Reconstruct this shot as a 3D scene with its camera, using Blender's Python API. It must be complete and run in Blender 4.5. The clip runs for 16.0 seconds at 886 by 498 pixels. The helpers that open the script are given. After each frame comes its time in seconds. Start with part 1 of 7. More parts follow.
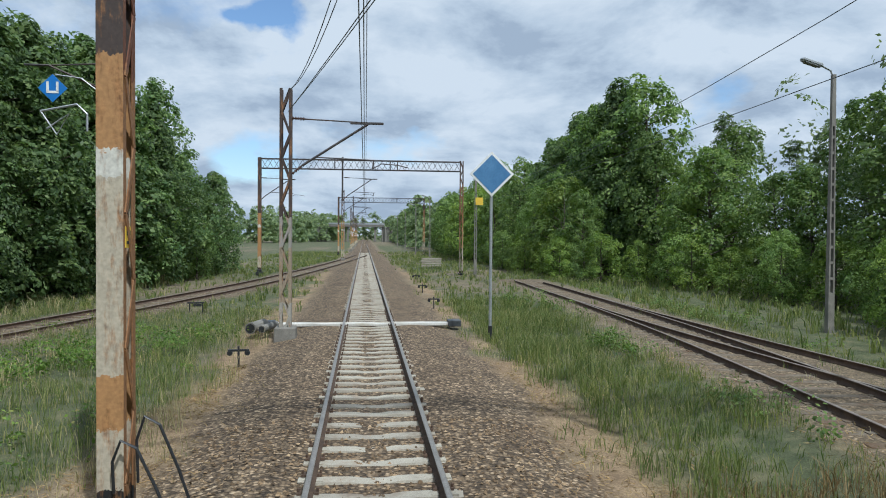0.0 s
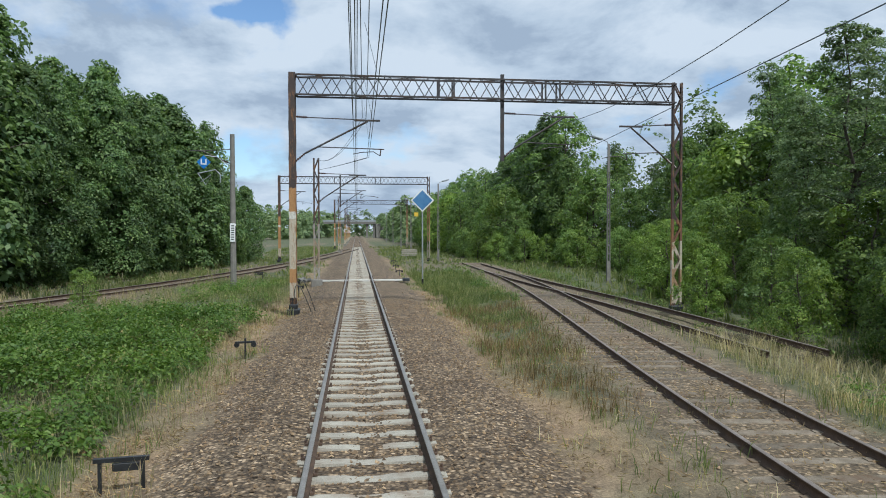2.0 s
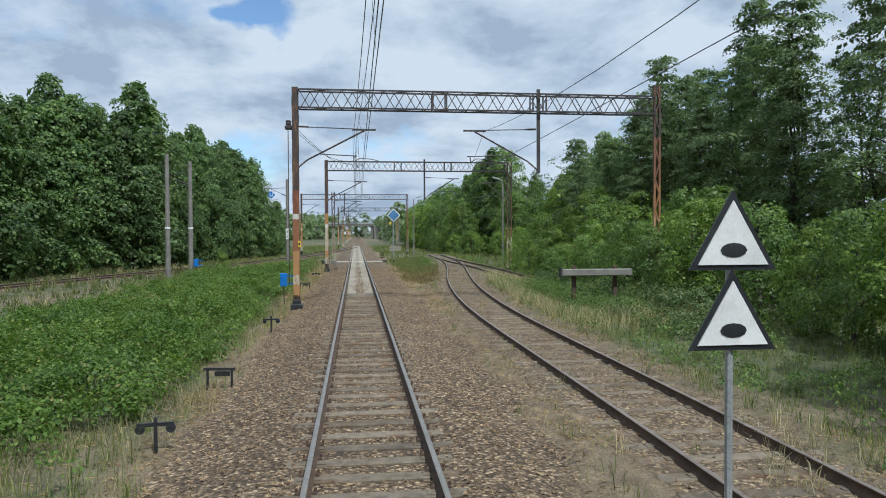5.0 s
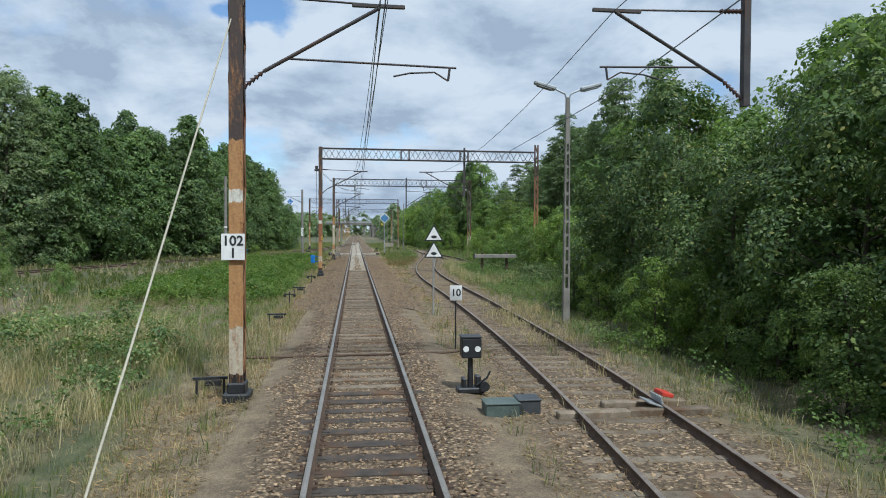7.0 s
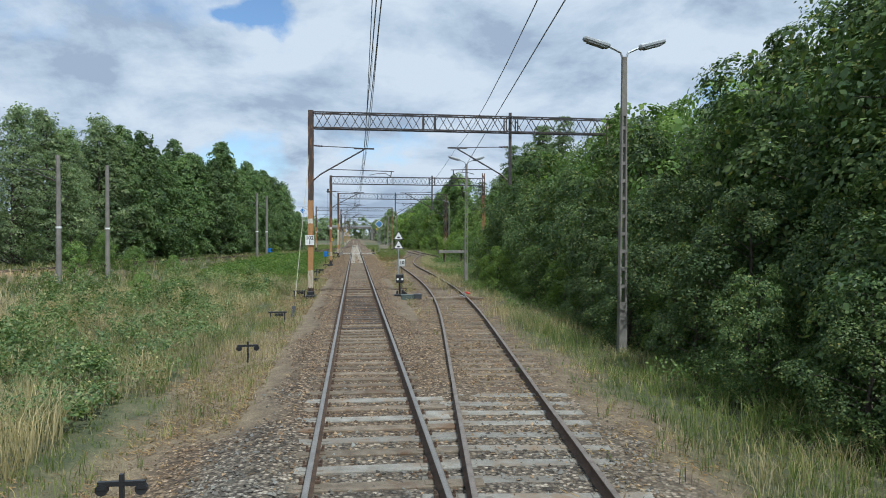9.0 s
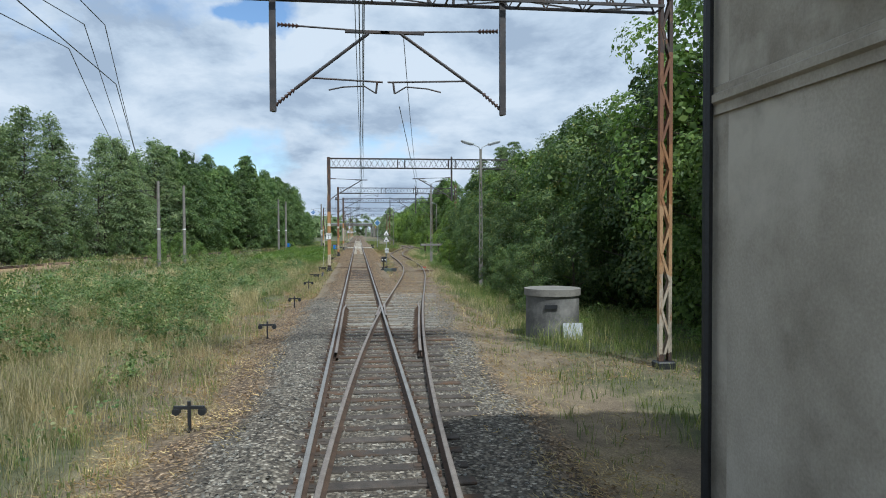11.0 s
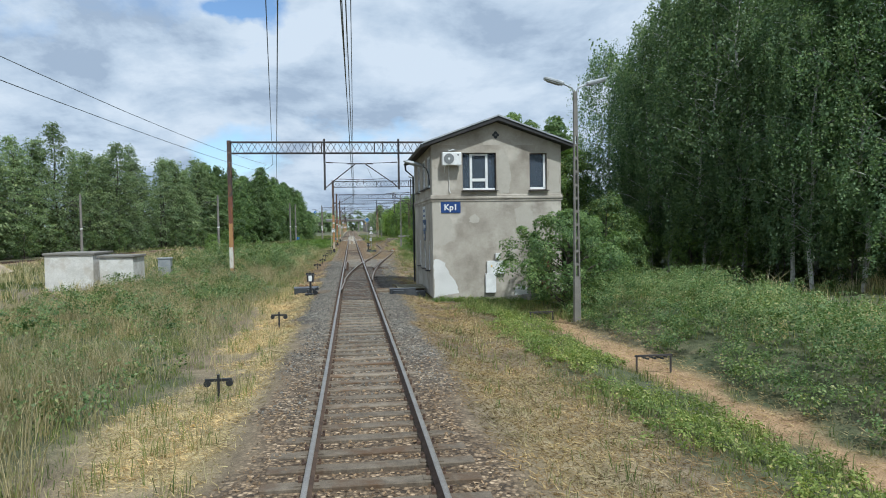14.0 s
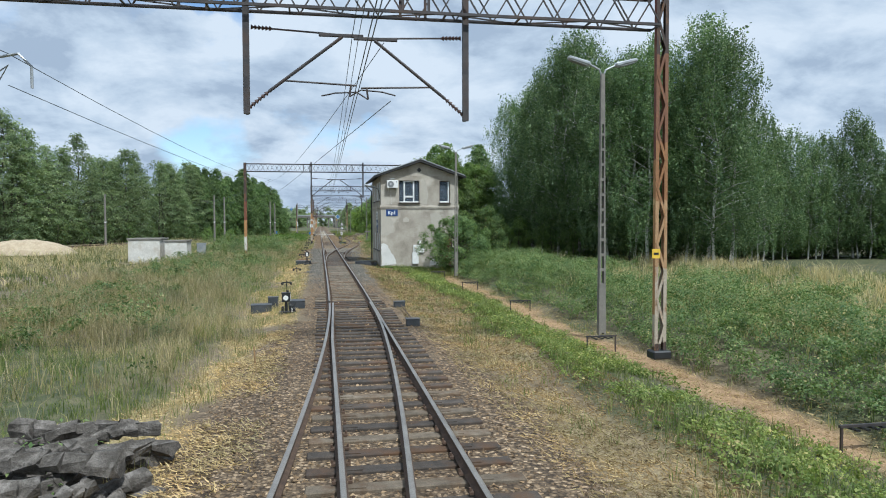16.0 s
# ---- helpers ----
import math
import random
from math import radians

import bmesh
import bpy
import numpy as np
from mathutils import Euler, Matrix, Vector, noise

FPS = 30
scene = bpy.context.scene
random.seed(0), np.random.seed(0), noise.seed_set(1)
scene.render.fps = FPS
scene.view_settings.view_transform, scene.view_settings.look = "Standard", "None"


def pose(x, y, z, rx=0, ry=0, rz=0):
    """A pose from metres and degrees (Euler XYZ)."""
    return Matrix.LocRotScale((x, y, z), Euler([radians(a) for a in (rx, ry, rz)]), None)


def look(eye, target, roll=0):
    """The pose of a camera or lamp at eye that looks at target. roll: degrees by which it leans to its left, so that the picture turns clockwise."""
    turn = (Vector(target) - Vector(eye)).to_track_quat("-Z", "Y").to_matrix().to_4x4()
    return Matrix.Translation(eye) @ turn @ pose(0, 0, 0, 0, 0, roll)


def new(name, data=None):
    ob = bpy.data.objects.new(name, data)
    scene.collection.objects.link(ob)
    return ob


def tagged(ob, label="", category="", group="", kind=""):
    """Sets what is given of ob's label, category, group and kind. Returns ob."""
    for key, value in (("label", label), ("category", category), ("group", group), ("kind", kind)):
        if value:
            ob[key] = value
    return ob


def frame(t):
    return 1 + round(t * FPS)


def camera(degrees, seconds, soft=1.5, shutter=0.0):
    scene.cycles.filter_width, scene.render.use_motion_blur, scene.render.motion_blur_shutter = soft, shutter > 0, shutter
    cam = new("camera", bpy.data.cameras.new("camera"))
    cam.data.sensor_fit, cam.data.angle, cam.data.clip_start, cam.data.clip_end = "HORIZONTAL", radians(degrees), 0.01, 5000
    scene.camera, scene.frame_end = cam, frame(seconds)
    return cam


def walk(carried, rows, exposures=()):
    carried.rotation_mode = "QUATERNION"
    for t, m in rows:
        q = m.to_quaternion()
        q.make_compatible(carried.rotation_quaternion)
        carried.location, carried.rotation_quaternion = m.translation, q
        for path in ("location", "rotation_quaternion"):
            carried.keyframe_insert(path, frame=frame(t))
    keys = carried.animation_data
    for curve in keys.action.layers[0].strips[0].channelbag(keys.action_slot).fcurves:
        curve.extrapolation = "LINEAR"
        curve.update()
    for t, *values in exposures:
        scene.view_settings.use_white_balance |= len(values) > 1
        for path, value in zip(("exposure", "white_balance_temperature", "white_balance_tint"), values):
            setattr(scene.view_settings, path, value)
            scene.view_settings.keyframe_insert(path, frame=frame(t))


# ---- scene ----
cam = camera(65.0, 16.0, soft=1.0)
PATH = [
    (0, (-0.15, -6.86, 2.88), (0.076, -4.873, 2.843), 0.4),
    (0.5, (-0.202, -11.465, 2.897), (0.039, -9.48, 2.854), 0.5),
    (1, (-0.205, -16.112, 2.894), (0.041, -14.128, 2.845), 0.1),
    (1.5, (-0.194, -21.04, 2.931), (0.053, -19.056, 2.879), -0.1),
    (2, (-0.16, -26.06, 2.913), (0.087, -24.076, 2.864), -0.1),
    (2.5, (-0.204, -31.027, 2.918), (0.046, -29.043, 2.871), -0.1),
    (3, (-0.197, -36.072, 2.948), (0.052, -34.088, 2.898), -0.2),
    (3.5, (-0.172, -41.122, 2.891), (0.075, -39.138, 2.846), -0.4),
    (4, (-0.177, -46.122, 2.896), (0.07, -44.138, 2.852), -0.4),
    (6.5, (-0.2, -71.05, 2.92), (0.052, -69.066, 2.872), 0.2),
    (7, (-0.218, -76.085, 2.933), (0.034, -74.101, 2.885), 0.3),
    (7.5, (-0.192, -81.195, 2.935), (0.057, -79.211, 2.886), 0.1),
    (8, (-0.199, -86.282, 2.928), (0.05, -84.298, 2.881), 0.2),
    (8.5, (-0.2, -91.299, 2.895), (0.049, -89.315, 2.855), 0.2),
    (9, (-0.236, -96.654, 2.886), (0.016, -94.671, 2.848), 0.2),
    (9.5, (-0.21, -101.628, 2.893), (0.04, -99.644, 2.852), 0.3),
    (12, (-0.083, -128.647, 2.969), (0.157, -126.662, 2.919), -0.5),
    (12.5, (-0.116, -133.807, 2.878), (0.127, -131.822, 2.835), -0.4),
    (13, (-0.125, -138.957, 2.913), (0.124, -136.973, 2.863), -0.4),
    (13.5, (-0.124, -144.288, 2.964), (0.127, -142.305, 2.903), -0.8),
    (14, (-0.22, -149.514, 2.985), (0.042, -147.532, 2.919), -0.9),
    (14.5, (-0.422, -154.823, 2.981), (-0.135, -152.845, 2.907), -0.8),
    (15, (-0.569, -159.993, 2.998), (-0.259, -158.019, 2.922), -0.5),
    (15.5, (-0.799, -165.244, 3.03), (-0.466, -163.273, 2.954), -0.3),
    (16, (-1.118, -170.379, 3.034), (-0.769, -168.411, 2.959), -0.2),
]
walk(cam, [(t, look(eye, target, roll)) for t, eye, target, roll in PATH], exposures=[(0.0, 0.08, 5650.0, 5.0), (9.5, 0.1, 5650.0, 5.0), (12.0, 0.2, 5650.0, 5.0), (14.0, 0.15, 5650.0, 5.0), (16.0, 0.2, 5650.0, 5.0)])

# ---- sky, sun ----
SUN_DIR = Vector((0.22, -0.50, 0.83)).normalized()
world = bpy.data.worlds.new("sky")
scene.world = world
world.use_nodes = True


def sky_nodes():
    nt = world.node_tree
    N, L = nt.nodes, nt.links
    N.clear()
    out = N.new("ShaderNodeOutputWorld")
    sky = N.new("ShaderNodeTexSky")
    sky.sky_type = 'NISHITA'
    sky.sun_disc = False
    sky.sun_elevation = math.asin(SUN_DIR.z)
    sky.sun_rotation = math.atan2(SUN_DIR.x, SUN_DIR.y)
    sky.air_density, sky.dust_density, sky.ozone_density = 1.0, 0.6, 2.0
    bg_sky = N.new("ShaderNodeBackground")
    bg_sky.inputs[1].default_value = 0.13
    L.new(sky.outputs[0], bg_sky.inputs[0])
    tc = N.new("ShaderNodeTexCoord")
    sep = N.new("ShaderNodeSeparateXYZ")
    L.new(tc.outputs["Generated"], sep.inputs[0])
    # a flat layer of clouds seen in perspective: the horizontal direction over the height
    def calc(op, p, q=None):
        n = N.new("ShaderNodeMath"); n.operation = op
        for k, v in enumerate((p, q)):
            if v is None:
                continue
            if isinstance(v, (int, float)):
                n.inputs[k].default_value = v
            else:
                L.new(v, n.inputs[k])
        return n.outputs[0]
    height = calc('ADD', calc('MAXIMUM', sep.outputs[2], 0.0), 0.30)
    comb = N.new("ShaderNodeCombineXYZ")
    L.new(calc('DIVIDE', sep.outputs[0], height), comb.inputs[0]); L.new(calc('DIVIDE', sep.outputs[1], height), comb.inputs[1])

    def cloud_noise(offset, scale, detail, rough, distort=0.0):
        mp = N.new("ShaderNodeMapping")
        mp.inputs["Location"].default_value = offset
        L.new(comb.outputs[0], mp.inputs[0])
        n = N.new("ShaderNodeTexNoise")
        n.inputs["Scale"].default_value = scale
        n.inputs["Detail"].default_value = detail
        n.inputs["Roughness"].default_value = rough
        n.inputs["Distortion"].default_value = distort
        L.new(mp.outputs[0], n.inputs["Vector"])
        return n.outputs[0]
    big = cloud_noise((1.7, 12.9, 0.0), 0.85, 9, 0.58, 0.2)
    fray = N.new("ShaderNodeTexNoise")
    fray.inputs["Scale"].default_value = 9.0
    fray.inputs["Detail"].default_value = 6
    L.new(tc.outputs["Generated"], fray.inputs["Vector"])
    ragged = N.new("ShaderNodeVectorMath"); ragged.operation = 'MULTIPLY_ADD'
    L.new(fray.outputs["Color"], ragged.inputs[0])
    ragged.inputs[1].default_value = (0.16, 0.16, 0.16)
    shifted = N.new("ShaderNodeVectorMath"); shifted.operation = 'SUBTRACT'
    L.new(tc.outputs["Generated"], shifted.inputs[0])
    shifted.inputs[1].default_value = (0.08, 0.08, 0.08)
    L.new(shifted.outputs[0], ragged.inputs[2])
    # breaks in the cloud cover: where they stand, how wide and how much flatter, how clear
    for where, wide, flat, clear in (((-0.139, 0.945, 0.295), 0.06, 1.9, 0.26), ((0.089, 0.99, 0.118), 0.17, 3.0, 0.21), ((-0.147, 0.985, 0.089), 0.09, 1.2, 0.21), ((0.462, 0.866, 0.19), 0.09, 1.4, 0.22)):
        away = N.new("ShaderNodeVectorMath"); away.operation = 'SUBTRACT'
        L.new(ragged.outputs[0], away.inputs[0])
        away.inputs[1].default_value = where
        size = N.new("ShaderNodeVectorMath"); size.operation = 'MULTIPLY'
        L.new(away.outputs[0], size.inputs[0])
        size.inputs[1].default_value = (1 / wide, 1 / wide, flat / wide)
        dist = N.new("ShaderNodeVectorMath"); dist.operation = 'LENGTH'
        L.new(size.outputs[0], dist.inputs[0])
        big = calc('SUBTRACT', big, calc('MULTIPLY', calc('MAXIMUM', calc('SUBTRACT', 1.0, dist.outputs["Value"]), 0.0), clear))
    cover = N.new("ShaderNodeValToRGB")
    cover.color_ramp.elements[0].position = 0.29
    cover.color_ramp.elements[1].position = 0.39
    L.new(big, cover.inputs[0])
    # thick parts grey from below, edges turned to the sun bright
    body = cloud_noise((11.3, 2.2, 0.0), 2.3, 9, 0.6, 0.25)
    lit = cloud_noise((11.3, 2.40, 0.0), 2.3, 9, 0.6, 0.25)
    relief = calc('MULTIPLY', calc('SUBTRACT', lit, body), 1.5)
    wide = cloud_noise((4.0, 9.0, 0.0), 0.5, 3, 0.5)
    tone = calc('ADD', calc('MULTIPLY', wide, 0.4), calc('ADD', calc('MULTIPLY', body, 0.6), relief))
    ramp = N.new("ShaderNodeValToRGB")
    e = ramp.color_ramp.elements
    e[0].position, e[0].color = 0.33, (0.47, 0.535, 0.63, 1)
    e[1].position, e[1].color = 0.66, (0.83, 0.86, 0.90, 1)
    m = e.new(0.48); m.color = (0.65, 0.71, 0.785, 1)
    L.new(tone, ramp.inputs[0])
    bg_cloud = N.new("ShaderNodeBackground")
    bg_cloud.inputs[1].default_value = CLOUD
    L.new(ramp.outputs[0], bg_cloud.inputs[0])
    mix = N.new("ShaderNodeMixShader")
    L.new(cover.outputs[0], mix.inputs[0])
    L.new(bg_sky.outputs[0], mix.inputs[1])
    L.new(bg_cloud.outputs[0], mix.inputs[2])
    L.new(mix.outputs[0], out.inputs[0])


CLOUD = 0.8
sky_nodes()
sun = new("sun", bpy.data.lights.new("sun", 'SUN'))
sun.data.energy = 3.7
sun.data.angle = radians(1.5)
sun.data.color = (1.0, 0.95, 0.87)
sun.matrix_world = look(SUN_DIR * 100, (0, 0, 0))


# ---- materials ----
def base_mat(name):
    m = bpy.data.materials.new(name)
    m.use_nodes = True
    nt = m.node_tree
    return m, nt.nodes, nt.links, nt.nodes["Principled BSDF"]


def noise_node(N, L, vec, scale, detail=5, rough=0.6):
    n = N.new("ShaderNodeTexNoise")
    n.inputs["Scale"].default_value = scale
    n.inputs["Detail"].default_value = detail
    n.inputs["Roughness"].default_value = rough
    if vec is not None:
        L.new(vec, n.inputs["Vector"])
    return n.outputs[0]


def ramp_node(N, L, fac, stops):
    r = N.new("ShaderNodeValToRGB")
    e = r.color_ramp.elements
    e[0].position, e[0].color = stops[0][0], (*stops[0][1], 1)
    e[1].position, e[1].color = stops[-1][0], (*stops[-1][1], 1)
    for p, c in stops[1:-1]:
        k = e.new(p)
        k.color = (*c, 1)
    L.new(fac, r.inputs[0])
    return r.outputs[0]


def mix_node(N, L, fac, a, b, mode='MIX'):
    x = N.new("ShaderNodeMix")
    x.data_type, x.blend_type = 'RGBA', mode
    for sock, v in ((x.inputs[0], fac), (x.inputs[6], a), (x.inputs[7], b)):
        if isinstance(v, (int, float)):
            sock.default_value = v
        elif isinstance(v, tuple):
            sock.default_value = (*v, 1)
        else:
            L.new(v, sock)
    return x.outputs[2]


def bump_node(N, L, height, strength, dist, bsdf):
    b = N.new("ShaderNodeBump")
    b.inputs["Strength"].default_value = strength
    b.inputs["Distance"].default_value = dist
    L.new(height, b.inputs["Height"])
    L.new(b.outputs[0], bsdf.inputs["Normal"])


def surface(name, stops, scale=6.0, fine=60.0, rough=0.8, metal=0.0, bump=0.3, dist=0.01, stain=None, stain_scale=0.8, per_object=0.0, coords="Object", grit=0.75):
    """A worn surface: colours over a coarse noise, finer grain, a stain of its own, a variation from piece to piece."""
    m, N, L, b = base_mat(name)
    tc = N.new("ShaderNodeTexCoord")
    vec = tc.outputs[coords]
    info = N.new("ShaderNodeObjectInfo")
    off = N.new("ShaderNodeVectorMath")
    off.operation = 'MULTIPLY_ADD'
    comb = N.new("ShaderNodeCombineXYZ")
    for k in range(3):
        L.new(info.outputs["Random"], comb.inputs[k])
    L.new(comb.outputs[0], off.inputs[0])
    off.inputs[1].default_value = (17.0, 31.0, 23.0)
    L.new(vec, off.inputs[2])
    vec = off.outputs[0]
    n1 = noise_node(N, L, vec, scale, 6, 0.62)
    col = ramp_node(N, L, n1, stops)
    n2 = noise_node(N, L, vec, fine, 3, 0.6)
    grain = ramp_node(N, L, n2, [(0.3, (0.62, 0.62, 0.62)), (0.7, (1.18, 1.18, 1.18))])
    col = mix_node(N, L, grit, col, grain, 'MULTIPLY')
    if stain:
        n3 = noise_node(N, L, vec, stain_scale, 5, 0.65)
        f = ramp_node(N, L, n3, [(0.5, (0, 0, 0)), (0.66, (1, 1, 1))])
        col = mix_node(N, L, f, col, stain)
    if per_object:
        v = N.new("ShaderNodeMapRange")
        v.inputs[3].default_value, v.inputs[4].default_value = 1 - per_object, 1 + per_object
        L.new(info.outputs["Random"], v.inputs[0])
        cc = N.new("ShaderNodeCombineColor")
        for k in range(3):
            L.new(v.outputs[0], cc.inputs[k])
        col = mix_node(N, L, 1.0, col, cc.outputs[0], 'MULTIPLY')
    L.new(col, b.inputs["Base Color"])
    b.inputs["Roughness"].default_value = rough
    b.inputs["Metallic"].default_value = metal
    bump_node(N, L, n2, bump, dist, b)
    return m


def plain(name, col, rough=0.6, metal=0.0):
    return surface(name, [(0.3, tuple(c * 0.82 for c in col)), (0.7, tuple(min(1, c * 1.1) for c in col))], 3.0, 40.0, rough, metal, 0.12, 0.004, grit=0.22)


def leaf_mat(name, stops, trans=0.35, gloss=0.3):
    m, N, L, b = base_mat(name)
    geo = N.new("ShaderNodeNewGeometry")
    info = N.new("ShaderNodeObjectInfo")
    tc = N.new("ShaderNodeTexCoord")
    col = ramp_node(N, L, geo.outputs["Random Per Island"], stops)
    n = noise_node(N, L, tc.outputs["Object"], 0.8, 4, 0.6)
    v = ramp_node(N, L, n, [(0.3, (0.66, 0.72, 0.66)), (0.7, (1.40, 1.22, 0.98))])
    col = mix_node(N, L, 1.0, col, v, 'MULTIPLY')
    mr = N.new("ShaderNodeMapRange")
    mr.inputs[3].default_value, mr.inputs[4].default_value = 0.75, 1.25
    L.new(info.outputs["Random"], mr.inputs[0])
    cc = N.new("ShaderNodeCombineColor")
    for k in range(3):
        L.new(mr.outputs[0], cc.inputs[k])
    col = mix_node(N, L, 1.0, col, cc.outputs[0], 'MULTIPLY')
    L.new(col, b.inputs["Base Color"])
    b.inputs["Roughness"].default_value = 0.5
    b.inputs["Specular IOR Level"].default_value = gloss
    t = N.new("ShaderNodeBsdfTranslucent")
    warm = mix_node(N, L, 0.6, col, (0.9, 1.0, 0.35), 'MULTIPLY')
    bright = mix_node(N, L, 1.0, warm, (1.6, 1.6, 1.6), 'MULTIPLY')
    L.new(bright, t.inputs[0])
    mx = N.new("ShaderNodeMixShader")
    mx.inputs[0].default_value = trans
    L.new(b.outputs[0], mx.inputs[1])
    L.new(t.outputs[0], mx.inputs[2])
    L.new(mx.outputs[0], N["Material Output"].inputs[0])
    return m


def mast_paint(name, bands, dark=(0.045, 0.032, 0.028)):
    """Steel with paint bands at true heights (metres over the mast's foot), rust breaking through."""
    m, N, L, b = base_mat(name)
    tc = N.new("ShaderNodeTexCoord")
    sep = N.new("ShaderNodeSeparateXYZ")
    L.new(tc.outputs["Object"], sep.inputs[0])
    mr = N.new("ShaderNodeMapRange")
    mr.inputs[2].default_value = 10.0
    # ragged edges between the bands
    edge = noise_node(N, L, tc.outputs["Object"], 3.0, 6, 0.7)
    shift = N.new("ShaderNodeMath")
    shift.operation = 'MULTIPLY_ADD'
    shift.inputs[1].default_value = 0.5
    L.new(edge, shift.inputs[0])
    L.new(sep.outputs[2], shift.inputs[2])
    back = N.new("ShaderNodeMath")
    back.operation = 'SUBTRACT'
    back.inputs[1].default_value = 0.25
    L.new(shift.outputs[0], back.inputs[0])
    L.new(back.outputs[0], mr.inputs[0])
    r = N.new("ShaderNodeValToRGB")
    r.color_ramp.interpolation = 'CONSTANT'
    e = r.color_ramp.elements
    e[0].position, e[0].color = 0.0, (*bands[0][1], 1)
    e[1].position, e[1].color = bands[-1][0] / 10, (*bands[-1][1], 1)
    for z, c in bands[1:-1]:
        k = e.new(z / 10)
        k.color = (*c, 1)
    L.new(mr.outputs[0], r.inputs[0])
    # rust runs down in streaks
    run = N.new("ShaderNodeMapping")
    run.inputs["Scale"].default_value = (2.6, 2.6, 0.55)
    L.new(tc.outputs["Object"], run.inputs[0])
    n = noise_node(N, L, run.outputs[0], 3.2, 7, 0.72)
    f = ramp_node(N, L, n, [(0.51, (0, 0, 0)), (0.67, (0.95, 0.95, 0.95))])
    n2 = noise_node(N, L, tc.outputs["Object"], 22.0, 4, 0.6)
    rust = ramp_node(N, L, n2, [(0.3, (0.15, 0.06, 0.02)), (0.7, (0.40, 0.195, 0.07))])
    col = mix_node(N, L, f, r.outputs[0], rust)
    g = ramp_node(N, L, n2, [(0.3, (0.7, 0.7, 0.7)), (0.7, (1.15, 1.15, 1.15))])
    col = mix_node(N, L, 0.8, col, g, 'MULTIPLY')
    L.new(col, b.inputs["Base Color"])
    b.inputs["Roughness"].default_value = 0.7
    bump_node(N, L, n2, 0.3, 0.005, b)
    return m


RUSTO = (0.28, 0.14, 0.06)
RUSTY, CREAM, DARKB, BLACKP, WHITEP = (0.40, 0.215, 0.085), (0.47, 0.41, 0.31), (0.06, 0.042, 0.036), (0.012, 0.012, 0.013), (0.62, 0.60, 0.53)
M = {}
M["mast_a"] = mast_paint("mast_paint_cream", [(0, BLACKP), (0.55, CREAM), (1.15, RUSTY), (1.65, CREAM), (3.45, WHITEP), (3.68, RUSTY), (4.6, DARKB)])
M["mast_b"] = mast_paint("mast_paint_rust", [(0, BLACKP), (0.5, RUSTY), (0.9, CREAM), (1.3, RUSTY), (2.3, (0.25, 0.1, 0.05)), (3.55, WHITEP), (3.72, (0.17, 0.06, 0.035)), (4.7, DARKB)])
M["mast_c"] = mast_paint("mast_paint_orange", [(0, BLACKP), (0.45, CREAM), (1.3, RUSTY), (3.5, WHITEP), (3.7, RUSTY), (4.6, DARKB)])
M["mast_d"] = mast_paint("mast_paint_white_foot", [(0, RUSTY), (0.5, WHITEP), (1.9, RUSTY), (3.4, (0.16, 0.06, 0.035)), (5.2, DARKB)])
M["mast_e"] = mast_paint("mast_paint_bare", [(0, DARKB), (0.12, CREAM), (0.9, RUSTY), (3.5, (0.5, 0.33, 0.15)), (3.7, RUSTY), (4.6, (0.17, 0.055, 0.035)), (9.0, DARKB)])
M["mast_f"] = mast_paint("mast_paint_grey_foot", [(0, (0.34, 0.32, 0.28)), (1.0, (0.30, 0.24, 0.17)), (2.6, (0.3, 0.28, 0.25)), (3.4, DARKB), (7.0, DARKB)])
M["mast_side"] = mast_paint("mast_rust_side", [(0, BLACKP), (0.5, RUSTO), (4.4, (0.16, 0.06, 0.03)), (5.2, DARKB)])
M["mast_side_pale"] = mast_paint("mast_pale_side", [(0, DARKB), (0.2, (0.42, 0.36, 0.28)), (2.0, (0.40, 0.25, 0.13)), (3.6, RUSTO), (5.0, (0.19, 0.09, 0.05)), (7.0, DARKB)])
M["mast_side_dark"] = mast_paint("mast_dark_side", [(0, DARKB), (0.15, CREAM), (0.8, (0.33, 0.22, 0.13)), (1.5, CREAM), (2.6, (0.16, 0.08, 0.045)), (3.4, DARKB), (8.0, DARKB)])
M["mast_side_cream"] = mast_paint("mast_cream_side", [(0, DARKB), (0.2, RUSTY), (2.0, (0.40, 0.29, 0.17)), (4.5, (0.42, 0.34, 0.23)), (7.0, (0.42, 0.36, 0.27))])
M["steel_dark"] = surface("dark_painted_steel", [(0.3, (0.035, 0.034, 0.038)), (0.7, (0.085, 0.075, 0.072))], 3, 50, 0.6, 0.2, 0.15, 0.003, (0.075, 0.048, 0.036), 1.2)
M["rail_top"] = surface("polished_rail_steel", [(0.3, (0.26, 0.235, 0.205)), (0.7, (0.40, 0.365, 0.325))], 2, 60, 0.42, 0.6, 0.05, 0.001)
M["rail_side"] = surface("rusty_rail_steel", [(0.3, (0.065, 0.043, 0.032)), (0.7, (0.145, 0.092, 0.060))], 5, 70, 0.85, 0.1, 0.3, 0.003)
M["rail_old"] = surface("dull_rail_head", [(0.3, (0.19, 0.155, 0.13)), (0.7, (0.32, 0.275, 0.235))], 5, 70, 0.6, 0.4, 0.3, 0.003)
M["concrete_sleeper"] = surface("pale_concrete", [(0.3, (0.32, 0.29, 0.235)), (0.7, (0.48, 0.44, 0.36))], 4, 60, 0.9, 0, 0.4, 0.005, (0.24, 0.19, 0.14), 2.0, 0.14)
